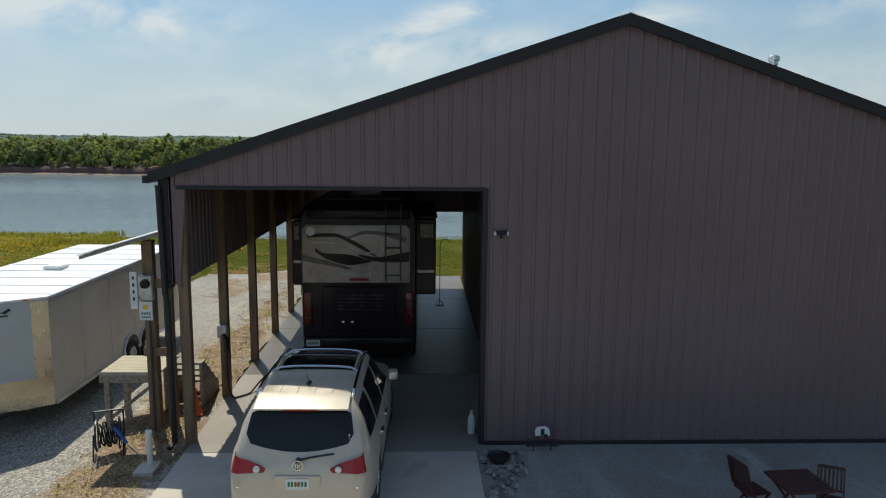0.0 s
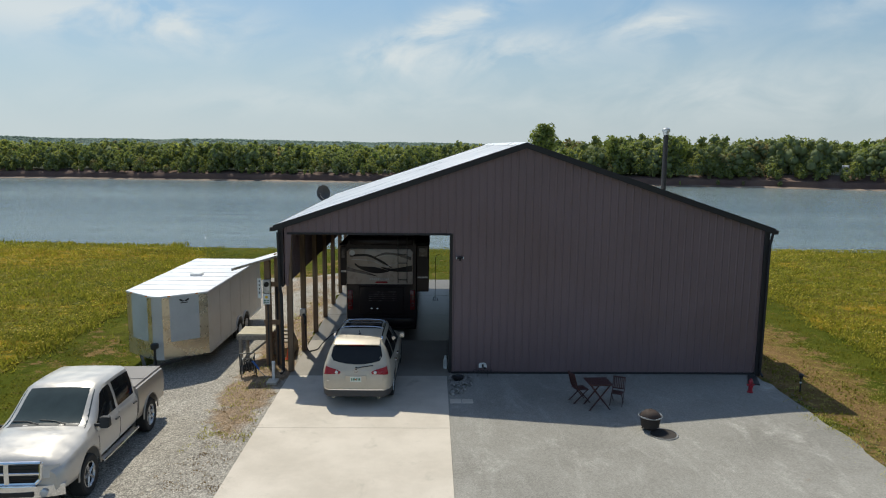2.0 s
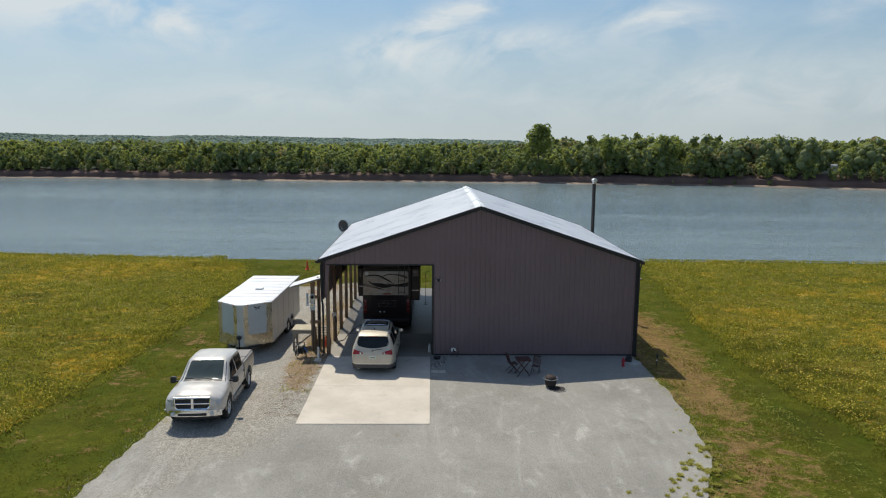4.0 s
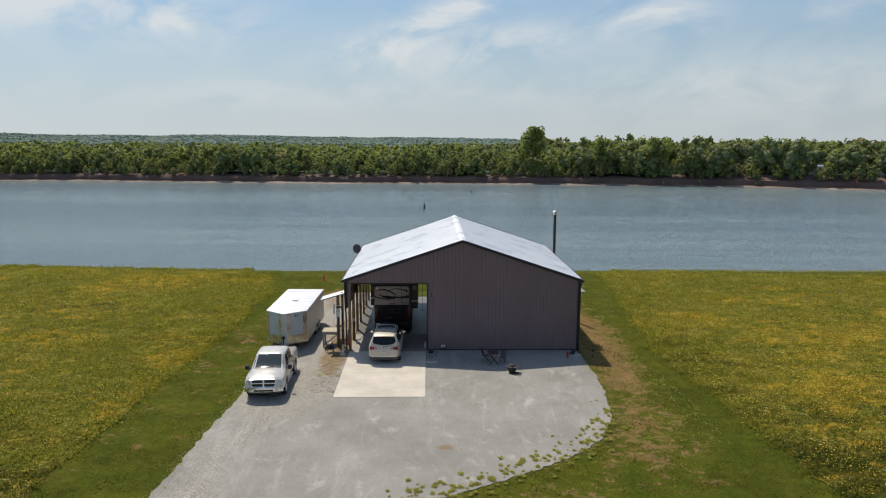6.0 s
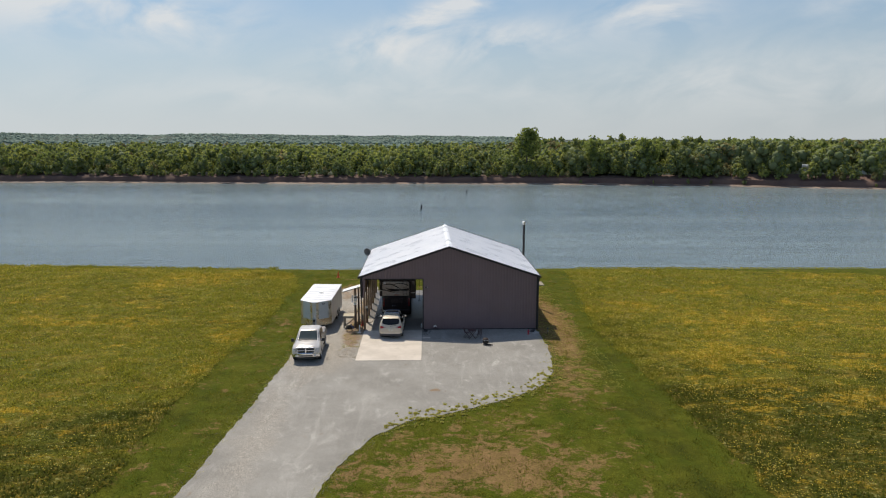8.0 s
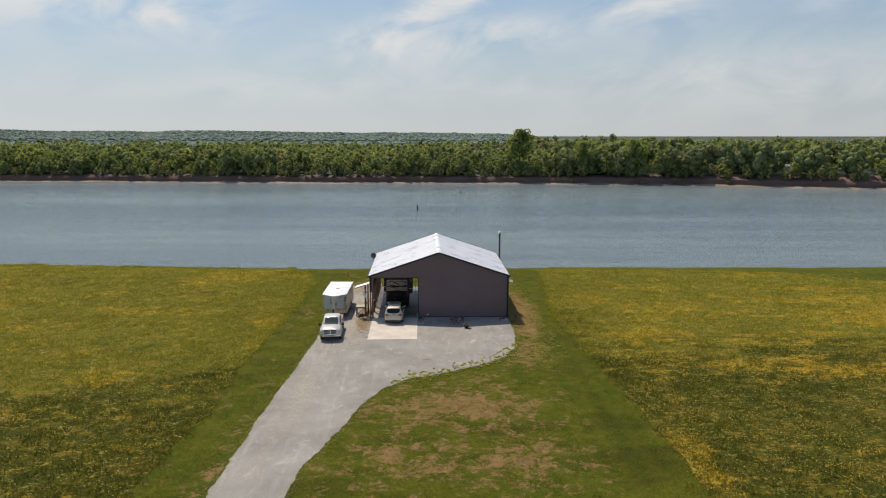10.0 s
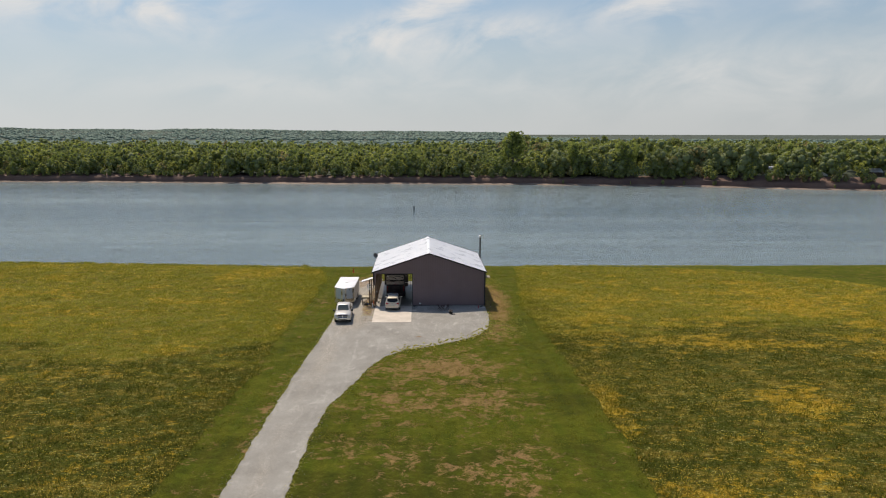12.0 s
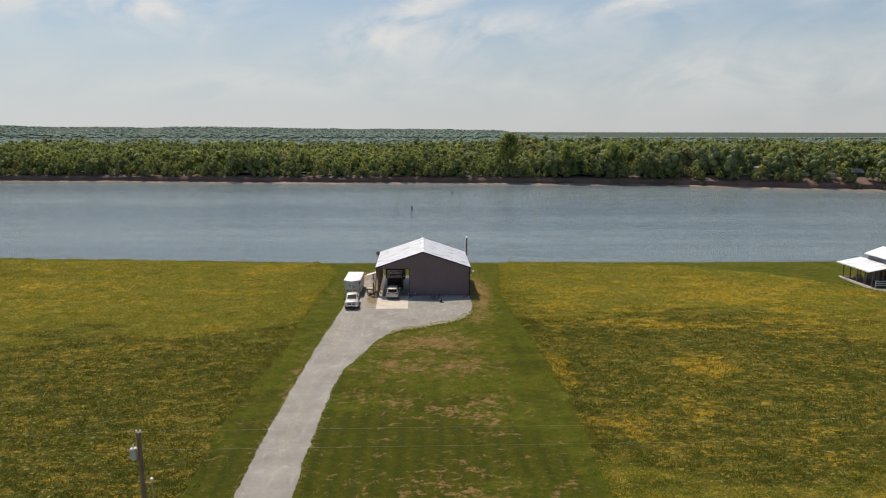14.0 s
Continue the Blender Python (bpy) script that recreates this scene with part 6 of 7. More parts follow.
def build_meadow():
    rng = random.Random(11)
    tufts = [tuft_template(rng, 10, 0.15, 0.42, 0.030) for _ in range(5)]
    blooms = [bloom_template(rng, 8, 0.18, 0.48, 0.026) for _ in range(5)]
    for poly, name in ((FIELD_LEFT, "west"), (FIELD_RIGHT, "east")):
        outline = ragged(poly, 1.0, 0.5)
        grass, flowers = [], []
        for _ in range(31000):
            u = rng.random() ** 1.7
            x = (-8.3 - 95 * u) if name == "west" else (19.2 + 105 * u)
            y = rng.uniform(-66, 33)
            if not inside(outline, x, y):
                continue
            z = land_z(x, y) + 0.03
            size = rng.uniform(0.7, 1.3) * (1 + 0.7 * u)
            rough = 1 + 0.5 * noise.noise((x * 0.3, y * 0.3, 6))
            grass.append((rng.randrange(5), x, y, z, rng.uniform(0, 6.28), size, rough))
            if rng.random() < 0.12 + 0.60 * bloom_drift(x, y):
                flowers.append((rng.randrange(5), x + rng.uniform(-0.2, 0.2), y + rng.uniform(-0.2, 0.2), z, rng.uniform(0, 6.28), size, rough))
        # a fuller fringe along the mown edge
        for (ax, ay), (bx, by) in zip(outline, outline[1:]):
            if abs(ax) > 30 or ay < -66:
                continue
            for _ in range(3):
                f = rng.random()
                x, y = ax + (bx - ax) * f + rng.gauss(0, 0.45), ay + (by - ay) * f + rng.gauss(0, 0.45)
                grass.append((rng.randrange(5), x, y, land_z(x, y) + 0.02, rng.uniform(0, 6.28), rng.uniform(0.6, 1.1), 1.0))
        # tall growth on the lip of the bank
        if name == "west":
            for _ in range(900):
                x = rng.uniform(-100, -13)
                y = near_edge(x) - rng.uniform(0.2, 1.6)
                grass.append((rng.randrange(5), x, y, land_z(x, y), rng.uniform(0, 6.28), rng.uniform(0.9, 1.6), 1.3 + 1.1 * max(0, noise.noise((x * 0.2, 0, 5)))))
        else:
            for _ in range(500):
                x = rng.uniform(24, 60)
                y = near_edge(x) - rng.uniform(0.2, 1.2)
                grass.append((rng.randrange(5), x, y, land_z(x, y), rng.uniform(0, 6.28), rng.uniform(0.6, 1.0), 1.0))
        g = thing("meadow_grass", "tall meadow grass, green and olive", "grass", "", None, "stuff")
        tagged(scatter("grass_blades", tufts, grass, M_GRASS, g), "", "", "", "stuff")
        f = thing("meadow_flowers", "small yellow meadow flowers in drifts", "flowers", "", None, "stuff")
        tagged(scatter("flower_heads", blooms, flowers, M_BLOOM, f), "", "", "", "stuff")


build_meadow()


def build_weeds():
    rng = random.Random(3)
    bush = [tuft_template(rng, 90, 0.17, 0.17, 0.030) for _ in range(4)]
    low = [tuft_template(rng, 14, 0.07, 0.24, 0.014) for _ in range(4)]
    clumps, short, dead = [], [], []
    rim = [(14.1, -9.5), (13.7, -11.6), (12.6, -13.3), (10.9, -15.0), (8.6, -16.6), (6.6, -17.9), (4.6, -18.8), (3.0, -20.4)]
    for _ in range(260):
        k = min(len(rim) - 2, int(rng.random() ** 0.8 * (len(rim) - 1)))
        f = rng.random()
        x = rim[k][0] + (rim[k + 1][0] - rim[k][0]) * f + rng.gauss(0, 0.35)
        y = rim[k][1] + (rim[k + 1][1] - rim[k][1]) * f + rng.gauss(0.1, 0.6)
        clumps.append((rng.randrange(4), x, y, land_z(x, y) + 0.02, rng.uniform(0, 6.28), rng.uniform(0.22, 0.66), 0.9))
    for _ in range(110):
        x, y = rng.uniform(-1.2, 0.1), rng.uniform(-5.5, 12)
        short.append((rng.randrange(4), x, y, land_z(x, y) + 0.03, rng.uniform(0, 6.28), rng.uniform(0.5, 1.2), 1.0))
    for _ in range(500):
        x, y = rng.gauss(-0.35, 0.45), rng.uniform(-7.5, 14)
        if x < 0.24:
            dead.append((rng.randrange(4), x, y, land_z(x, y) + 0.03, rng.uniform(0, 6.28), rng.uniform(0.3, 0.9), 0.7))
    edge = ragged(GRAVEL, 0.30, 0.18, 0.13)
    for x, y in edge:
        if -64 < y < -2 and rng.random() < 0.9:
            for _ in range(3):
                px, py = x + rng.gauss(0, 0.13), y + rng.gauss(0, 0.13)
                short.append((rng.randrange(4), px, py, land_z(px, py) + 0.01, rng.uniform(0, 6.28), rng.uniform(0.4, 1.1), 1.0))
    for _ in range(2600):
        x, y = rng.uniform(13.9, 18.5), rng.uniform(-14, 18)
        if y > -3.2 and x < 14.8:
            continue
        short.append((rng.randrange(4), x, y, land_z(x, y) + 0.015, rng.uniform(0, 6.28), rng.uniform(0.3, 0.8), 0.6))
    # loose stones strewn along the edge of the drive
    bm = bmesh.new()
    bmesh.ops.create_icosphere(bm, subdivisions=1, radius=1.0)
    for v in bm.verts:
        v.co *= 1 + 0.5 * noise.noise(v.co * 1.7)
        v.co.z *= 0.55
    stone = (np.array([v.co[:] for v in bm.verts]), np.array([[v.index for v in f.verts] for f in bm.faces]))
    bm.free()
    strewn = []
    for x, y in edge:
        if -64 < y < -1:
            for _ in range(14 if y > -36 else 6):
                q, r = x + rng.gauss(0, 0.34), y + rng.gauss(0, 0.34)
                strewn.append((0, q, r, land_z(q, r) + 0.02, rng.uniform(0, 6.28), rng.uniform(0.008, 0.022) * (1 if y > -36 else 1.4), 1.0))
    gs = thing("loose_stones", "loose pale gravel stones strewn along the drive's edge", "gravel", "", None, "stuff")
    tagged(scatter("stones", [stone], strewn, M_STONE, gs), "", "", "", "stuff")
    w = thing("weeds", "small green weed clumps sprouting through the gravel edge", "weeds", "", None, "stuff")
    tagged(scatter("weed_clumps", bush, clumps, M_WEED, w), "", "", "", "stuff")
    tagged(scatter("short_tufts", low, short, M_WEED, w), "", "", "", "stuff")
    tagged(scatter("dead_tufts", low, dead, island_leaf("dead_weeds", (0.16, 0.10, 0.045), (0.30, 0.21, 0.10), 0.9), w), "", "", "", "stuff")


build_weeds()


def build_turf():
    """Short uneven grass on the mown ground near the barn."""
    rng = random.Random(17)
    low = [tuft_template(rng, 9, 0.055, 0.30, 0.022) for _ in range(5)]
    places = []
    left, right, drive = ragged(FIELD_LEFT, 1.0, 0.5), ragged(FIELD_RIGHT, 1.0, 0.5), ragged(GRAVEL, 0.30, 0.18, 0.13)
    for _ in range(17000):
        x, y = rng.uniform(-11, 22), -42 + 72 * rng.random()
        if inside(left, x, y) or inside(right, x, y) or inside(drive, x, y) or (-4.6 < x < 14.8 and -0.5 < y < 17):
            continue
        if noise.noise((x * 0.5, y * 0.5, 3)) < -0.25:
            continue
        places.append((rng.randrange(5), x, y, land_z(x, y) + 0.005, rng.uniform(0, 6.28), rng.uniform(0.6, 1.4), 1.0))
    t = thing("lawn_grass", "short uneven mown grass, green with dry straw patches", "grass", "", None, "stuff")
    tagged(scatter("turf_blades", low, places, island_leaf("turf_leaf", (0.115, 0.130, 0.012), (0.25, 0.225, 0.030), 0.9), t), "", "", "", "stuff")


build_turf()


# ---- big tree on the opposite shore ----
def build_big_tree(x, y, height, spread, seed, label):
    rng = random.Random(seed)
    tree = thing("tree", label, "tree", "", pose(x, y, -11.5))
    trunk = bmesh.new()
    pipe([(0, 0, -0.5), (0.2, 0.1, height * 0.2), (-0.2, 0, height * 0.45), (0.1, 0, height * 0.7)], 0.55, 8, trunk)
    for k in range(9):
        a, h = k * 2.4, height * (0.30 + 0.055 * k)
        r = spread * rng.uniform(0.5, 0.8)
        pipe([(0, 0, h), (r * 0.5 * math.cos(a), r * 0.5 * math.sin(a), h + 1.6), (r * math.cos(a), r * math.sin(a), h + 3.2)], 0.18, 6, trunk)
    part("trunk", trunk, M_TRUNK, tree)
    leaves, core = crown_template(rng, 1.0, spread / height, 26, 2000, 0.042, 0.40)
    scatter("crown", [leaves], [(0, 0, 0, 0, 0, height, 1.0)], M_LEAF, tree)
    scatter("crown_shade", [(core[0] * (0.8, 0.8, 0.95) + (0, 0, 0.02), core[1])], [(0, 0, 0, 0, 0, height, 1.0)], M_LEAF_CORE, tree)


build_big_tree(77, 447, 34, 10.5, 24, "tall broadleaf tree standing above the riverside woods")
build_big_tree(123, 434, 26, 10, 22, "rounded broadleaf tree among the riverside woods")
build_big_tree(157, 430, 27, 11, 23, "rounded broadleaf tree among the riverside woods")


# ---- things on and round the barn ----
def ground_at(x, y, lift=0.03):
    return land_z(x, y) + lift


# stove pipe on the far side wall
flue = thing("stove_pipe", "black stove flue with a bright metal cap on the barn", "chimney", "", pose(14.80, 10.5, 0))
part("pipe", rod((0, 0, 0.6), (0, 0, 7.42), 0.105, 0.105, 16), M_TRIM, flue)
part("elbow", pipe([(-0.25, 0, 0.75), (-0.05, 0, 0.75), (0, 0, 0.65)], 0.10, 12), M_TRIM, flue)
cap = lathe([(0.11, 7.40), (0.13, 7.42), (0.13, 7.52), (0.17, 7.55), (0.17, 7.66), (0.06, 7.72)], 18)
part("cap", cap, M_STEEL, flue, "galvanised rain cap")
for z in (2.2, 4.2):
    part("bracket", box(-0.22, 0.0, -0.12, 0.12, z, z + 0.04, 0.005), M_STEEL, flue)

dish = thing("satellite_dish", "dark satellite dish on the roof's edge", "satellite dish", "", pose(-0.22, 11.2, 4.30, 0, 0, 155))
part("reflector", lathe([(0.0, 0.0), (0.16, 0.02), (0.28, 0.07), (0.36, 0.13), (0.35, 0.14), (0.27, 0.085), (0.15, 0.035), (0.0, 0.015)], 24, "y", (0, 0.08, 0.42)), surface("grey_dish", (0.05, 0.05, 0.055), (0.08, 0.08, 0.085), 5, 0.5), dish)
part("mast", pipe([(0, -0.05, -0.15), (0, -0.05, 0.2), (0, 0.06, 0.42)], 0.022, 8), M_STEEL, dish)
part("feed_arm", pipe([(0, 0.06, 0.10), (0, 0.35, 0.22), (0, 0.48, 0.36)], 0.014, 6), M_STEEL, dish)
part("feed_horn", box(-0.04, 0.04, 0.44, 0.54, 0.33, 0.41, 0.01), M_BLACK, dish)

lamp = thing("flood_light", "twin-head security flood light on the charcoal wall", "light", "", pose(5.385, -0.022, 3.57) @ Matrix.Scale(0.62, 4))
part("base", box(-0.06, 0.06, -0.04, 0.0, -0.06, 0.06, 0.01), M_BLACK, lamp)
part("sensor", lathe([(0.0, -0.16), (0.035, -0.15), (0.045, -0.10), (0.03, -0.05)], 14, "z", (0, -0.06, 0)), M_BLACK, lamp)
for sg in (-1, 1):
    bm = rod((sg * 0.03, -0.05, 0.02), (sg * 0.16, -0.12, 0.0), 0.035, 0.062, 14)
    head = part("lamp_head", bm, M_BLACK, lamp)
    part("lens", rod((sg * 0.158, -0.119, 0.0), (sg * 0.172, -0.127, -0.002), 0.058, 0.056, 14), M_WHITE, head, "white lamp lens")

awning = thing("door_awning", "small pale weathered awning on the barn's side wall", "awning", "", pose(14.56, 3.15, 3.10))
part("sheet", prism([(0.0, 0.14), (0.95, 0.08), (0.95, 0.03), (0.0, 0.08)], -0.75, 0.75, "xz"), M_OLDWOOD, awning)
for y in (-0.55, 0.55):
    part("brace", rod((0.01, y, -0.35), (0.55, y, 0.02), 0.014, 0.014, 8), M_TRIM, awning)

# power inlet on the second post, lead to the motorhome
inlet = thing("power_box", "grey power inlet box with a coiled black lead on a post", "power box", "", pose(0.29, 2.25, 1.35))
part("case", box(-0.10, 0.10, -0.10, -0.002, -0.13, 0.13, 0.015), M_STEEL, inlet)
part("lid", box(-0.09, 0.09, -0.125, -0.102, -0.10, 0.12, 0.01), M_STEEL, inlet)
part("plug", pipe([(0.02, -0.12, -0.05), (0.08, -0.16, -0.12), (0.09, -0.16, -0.36)], 0.05, 10), M_BLACK, inlet)
lead = [(0.09, -0.16, -0.34), (0.10, -0.18, -0.8), (0.14, -0.20, -1.15), (0.22, -0.12, -1.31), (0.42, 0.1, -1.31), (0.55, 0.45, -1.20), (0.80, 0.8, -1.0), (1.20, 1.5, -0.85), (1.45, 2.1, -0.75)]
fine = []
for k in range(len(lead) - 1):
    for j in range(5):
        f = (k + j / 5)
        fine.append(tuple(curve([(i, p[a]) for i, p in enumerate(lead)], f) for a in range(3)))
part("lead", pipe(fine, 0.018, 6), M_BLACK, inlet)

# utility stand: two timbers, boxes, slanted board roof
ux, uy = -0.52, 0.80
stand = thing("utility_stand", "timber meter stand with a slanted board roof beside the barn", "utility post", "", pose(ux, uy, ground_at(ux, uy, 0.02)))
part("post", box(-0.09, 0.09, -0.08, 0.08, 0, 3.35, 0.008), M_TIMBER, stand)
part("post", box(0.20, 0.34, 0.02, 0.16, 0, 3.55, 0.008), M_TIMBER, stand)
part("cross_piece", box(-0.12, 0.36, -0.12, -0.082, 2.55, 2.70, 0.005), M_TIMBER, stand)
part("cross_piece", box(-0.12, 0.36, -0.12, -0.082, 1.35, 1.50, 0.005), M_TIMBER, stand)
roof_b = part("board_roof", prism([(-1.02, 3.06), (0.42, 3.50), (0.42, 3.56), (-1.02, 3.12)], -0.30, 0.75, "xz"), M_OLDWOOD, stand, "weathered slanted board roof")
part("roof_sheet", prism([(-1.04, 3.125), (0.44, 3.565), (0.44, 3.58), (-1.04, 3.14)], -0.32, 0.77, "xz"), M_TRAILER_ROOF, roof_b)
meter = part("meter_box", box(-0.11, 0.13, -0.24, -0.122, 2.35, 2.78, 0.02), M_STEEL, stand, "grey electric meter box")
part("meter_glass", lathe([(0.0, -0.06), (0.07, -0.05), (0.085, 0.0)], 18, "y", (0.01, -0.24, 2.64)), M_GLASS, meter)
number = part("number_sign", box(-0.29, -0.17, -0.125, -0.105, 2.18, 2.82, 0.004), M_WHITE, stand, "white vertical number board")
for k in range(4):
    part("number_bar", box(-0.245, -0.215, -0.131, -0.126, 2.69 - k * 0.12, 2.75 - k * 0.12), M_BLACK, number)
notice = part("notice", box(-0.10, 0.12, -0.262, -0.245, 2.02, 2.34, 0.004), M_WHITE, stand, "small white and yellow notice")
part("notice_mark", lathe([(0, 0), (0.045, 0), (0.045, -0.004)], 14, "y", (0.01, -0.263, 2.25)), paint("yellow_ink", (0.75, 0.50, 0.03), 0.5), notice)
bars(notice, "notice_bars", -0.07, 0.09, -0.263, 2.12, 2.16, 4, M_PLATE_INK)
bars(notice, "notice_bars", -0.07, 0.09, -0.263, 2.06, 2.09, 5, M_PLATE_INK)
part("conduit", pipe([(0.02, -0.14, 2.36), (0.02, -0.14, 0.0)], 0.022, 8), M_CORE, stand)
part("conduit", pipe([(0.28, -0.02, 2.6), (0.28, -0.02, 0.0)], 0.03, 8), M_TRIM, stand)

# wooden platform with plank deck, and its steps
px, py = -1.62, 1.15
M_DECK = surface("pale_deck_boards", (0.40, 0.35, 0.25), (0.56, 0.50, 0.37), 2.5, 0.9, 0.0, 30, 0.4, 0.006, (0.8, 6, 6))
deck = thing("wooden_platform", "weathered plank platform on timber legs", "platform", "", pose(px, py, ground_at(px, py, 0.03)))
for k in range(7):
    part("plank", box(0.0, 1.06, 0.145 * k, 0.145 * k + 0.138, 1.03, 1.07, 0.004), M_DECK, deck)
for x in (0.03, 0.93):
    for y in (0.04, 0.86):
        part("leg", box(x, x + 0.10, y, y + 0.10, 0.0, 1.03, 0.006), M_OLDWOOD, deck)
part("apron", box(-0.01, 1.07, -0.03, 0.02, 0.88, 1.03, 0.004), M_OLDWOOD, deck)
part("apron", box(-0.02, 0.02, 0.02, 1.0, 0.88, 1.03, 0.004), M_OLDWOOD, deck)
part("brace", rod((0.08, 0.09, 0.15), (0.95, 0.09, 0.85), 0.04, 0.04, 4), M_OLDWOOD, deck)
sx, sy = -0.62, 1.75
steps = thing("wooden_steps", "short pale wooden stair beside the platform", "steps", "", pose(sx, sy, ground_at(sx, sy, 0.03)))
for k in range(4):
    part("tread", box(-0.1, 0.62, 0.26 * k, 0.26 * k + 0.27, 0.85 - 0.2 * k, 0.89 - 0.2 * k, 0.004), M_OLDWOOD, steps)
for x in (-0.1, 0.57):
    part("stringer", prism([(0.0, 0.0), (0.0, 0.85), (0.2, 0.85), (1.05, 0.2), (1.05, 0.0), (0.85, 0.0)], x, x + 0.05, "yz"), M_OLDWOOD, steps)

# hose reel cart
hx, hy = -0.95, -0.15
reel = thing("hose_reel", "black hose reel cart with a blue nozzle on bare soil", "hose reel", "", pose(hx, hy, ground_at(hx, hy, 0.04), 0, 0, 20))
for sg in (-1, 1):
    part("flange", lathe([(0.23, sg * 0.17 - 0.012), (0.26, sg * 0.17 - 0.012), (0.26, sg * 0.17 + 0.012), (0.23, sg * 0.17 + 0.012)], 24, "x", (0, 0, 0.34), closed=True), M_BLACK, reel)
    part("leg_frame", pipe([(sg * 0.22, -0.24, 0.0), (sg * 0.22, 0.0, 0.34), (sg * 0.22, 0.24, 0.0), (sg * 0.22, 0.32, 0.62)], 0.014, 6), M_BLACK, reel)
hose = []
for k in range(120):
    a = k * 0.55
    r = 0.14 + 0.03 * (k // 40)
    hose.append((-0.14 + 0.28 * abs(((k / 20) % 2) - 1), r * math.cos(a), 0.34 + r * math.sin(a)))
part("hose", pipe(hose, 0.014, 6), M_RUBBER, reel)
part("handle", rod((-0.22, 0.32, 0.62), (0.22, 0.32, 0.62), 0.016, 0.016, 8), M_BLACK, reel)
part("nozzle", pipe([(0.10, -0.20, 0.52), (0.20, -0.27, 0.40), (0.28, -0.30, 0.26)], 0.028, 8), paint("blue_plastic", (0.03, 0.12, 0.38), 0.4), reel, "blue spray nozzle")
trail = [(0.28, -0.30, 0.24), (0.45, -0.35, 0.06), (0.72, -0.30, 0.02), (0.95, -0.05, 0.02), (1.0, 0.4, 0.02)]
part("loose_hose", pipe(trail, 0.012, 6), M_STEEL, reel)

standpipe = thing("standpipe", "white plastic standpipe on a concrete block", "pipe", "", pose(-0.05, -0.80, ground_at(-0.05, -0.80, 0.04)))
part("tube", rod((0, 0, 0.05), (0, 0, 0.55), 0.042, 0.042, 12), M_WHITE, standpipe)
part("cap", lathe([(0.0, 0.60), (0.05, 0.59), (0.052, 0.53), (0.044, 0.53)], 14), M_WHITE, standpipe)
part("block", box(-0.16, 0.14, -0.30, 0.10, -0.03, 0.05, 0.01), M_CONCRETE, standpipe)


def traffic_cone(x, y, z, s, tilt=0.0):
    c = thing("traffic_cone", "faded orange-red traffic cone", "cone", "cones", pose(x, y, z, tilt, 0, 15))
    part("cone", lathe([(0.14 * s, 0.025 * s), (0.125 * s, 0.06 * s), (0.035 * s, 0.66 * s), (0.02 * s, 0.66 * s)], 20), M_ORANGE, c)
    part("base", box(-0.17 * s, 0.17 * s, -0.17 * s, 0.17 * s, 0.0, 0.03 * s, 0.008), M_ORANGE, c)


traffic_cone(-0.02, 1.35, ground_at(-0.02, 1.35, 0.05), 0.75)
traffic_cone(-4.7, 23.2, ground_at(-4.7, 23.2, 0.0), 1.0)

bottle = thing("white_bottle", "white plastic jug standing by the bay's jamb", "bottle", "", pose(4.99, 0.42, 0.02))
part("jug", lathe([(0.0, 0.0), (0.06, 0.0), (0.065, 0.02), (0.065, 0.26), (0.05, 0.31), (0.028, 0.34), (0.028, 0.37), (0.0, 0.37)], 18), M_WHITE, bottle)
part("cap", lathe([(0.0, 0.41), (0.03, 0.405), (0.032, 0.372), (0.03, 0.37)], 14), M_WHITE, bottle)

hook = thing("shepherd_hook", "thin black plant hook on a forked foot", "plant hook", "", pose(4.72, 10.2, 0.02))
part("stem", pipe([(0, 0, 0), (0, 0, 1.9), (0.03, 0, 2.02), (0.12, 0, 2.06), (0.24, 0, 2.05), (0.30, 0, 1.95)], 0.012, 6), M_TRIM, hook)
part("foot", pipe([(-0.10, 0, 0.0), (-0.08, 0, 0.10), (0, 0, 0.16), (0.08, 0, 0.10), (0.10, 0, 0.0)], 0.010, 6), M_TRIM, hook)
part("foot_plate", box(-0.13, 0.13, -0.05, 0.05, 0.0, 0.012, 0.003), M_TRIM, hook)

# garden sign with a camper shape and lettering
sgn = thing("camper_sign", "black metal stake sign with a white camper and lettering CAMPER", "sign", "", pose(6.10, -0.30, ground_at(6.1, -0.3, 0.03)))
for x in (-0.14, 0.14):
    part("stake", rod((x, 0, 0.0), (x, 0, 0.20), 0.008, 0.008, 6), M_BLACK, sgn)
part("bar", box(-0.26, 0.26, -0.008, 0.008, 0.085, 0.10), M_BLACK, sgn)
shape = part("camper_shape", prism([(-0.115, 0.27), (-0.125, 0.36), (-0.09, 0.42), (0.05, 0.43), (0.10, 0.39), (0.12, 0.33), (0.12, 0.27)], -0.006, 0.006, "xz"), M_WHITE, sgn, "white camper cut-out")
part("camper_door", box(-0.03, 0.03, -0.010, -0.0065, 0.275, 0.385), M_BLACK, shape)
part("camper_wheel", lathe([(0, 0), (0.035, 0), (0.035, -0.02)], 14, "y", (0.055, 0.006, 0.265)), M_BLACK, shape)
words = bpy.data.curves.new("lettering", "FONT")
words.body, words.size, words.extrude = "CAMPER", 0.155, 0.005
words.align_x = "CENTER"
txt = new("lettering", words)
bpy.context.view_layer.update()
me = bpy.data.meshes.new_from_object(txt.evaluated_get(bpy.context.evaluated_depsgraph_get()))
bpy.data.objects.remove(txt)
me.transform(pose(0, -0.006, 0.105, 90, 0, 0))
from_mesh("lettering", me, M_BLACK, sgn, "", 0.0)
part("scroll", pipe([(-0.10, 0, 0.22), (-0.05, 0, 0.27), (0.05, 0, 0.27), (0.10, 0, 0.22)], 0.007, 6), M_BLACK, sgn)


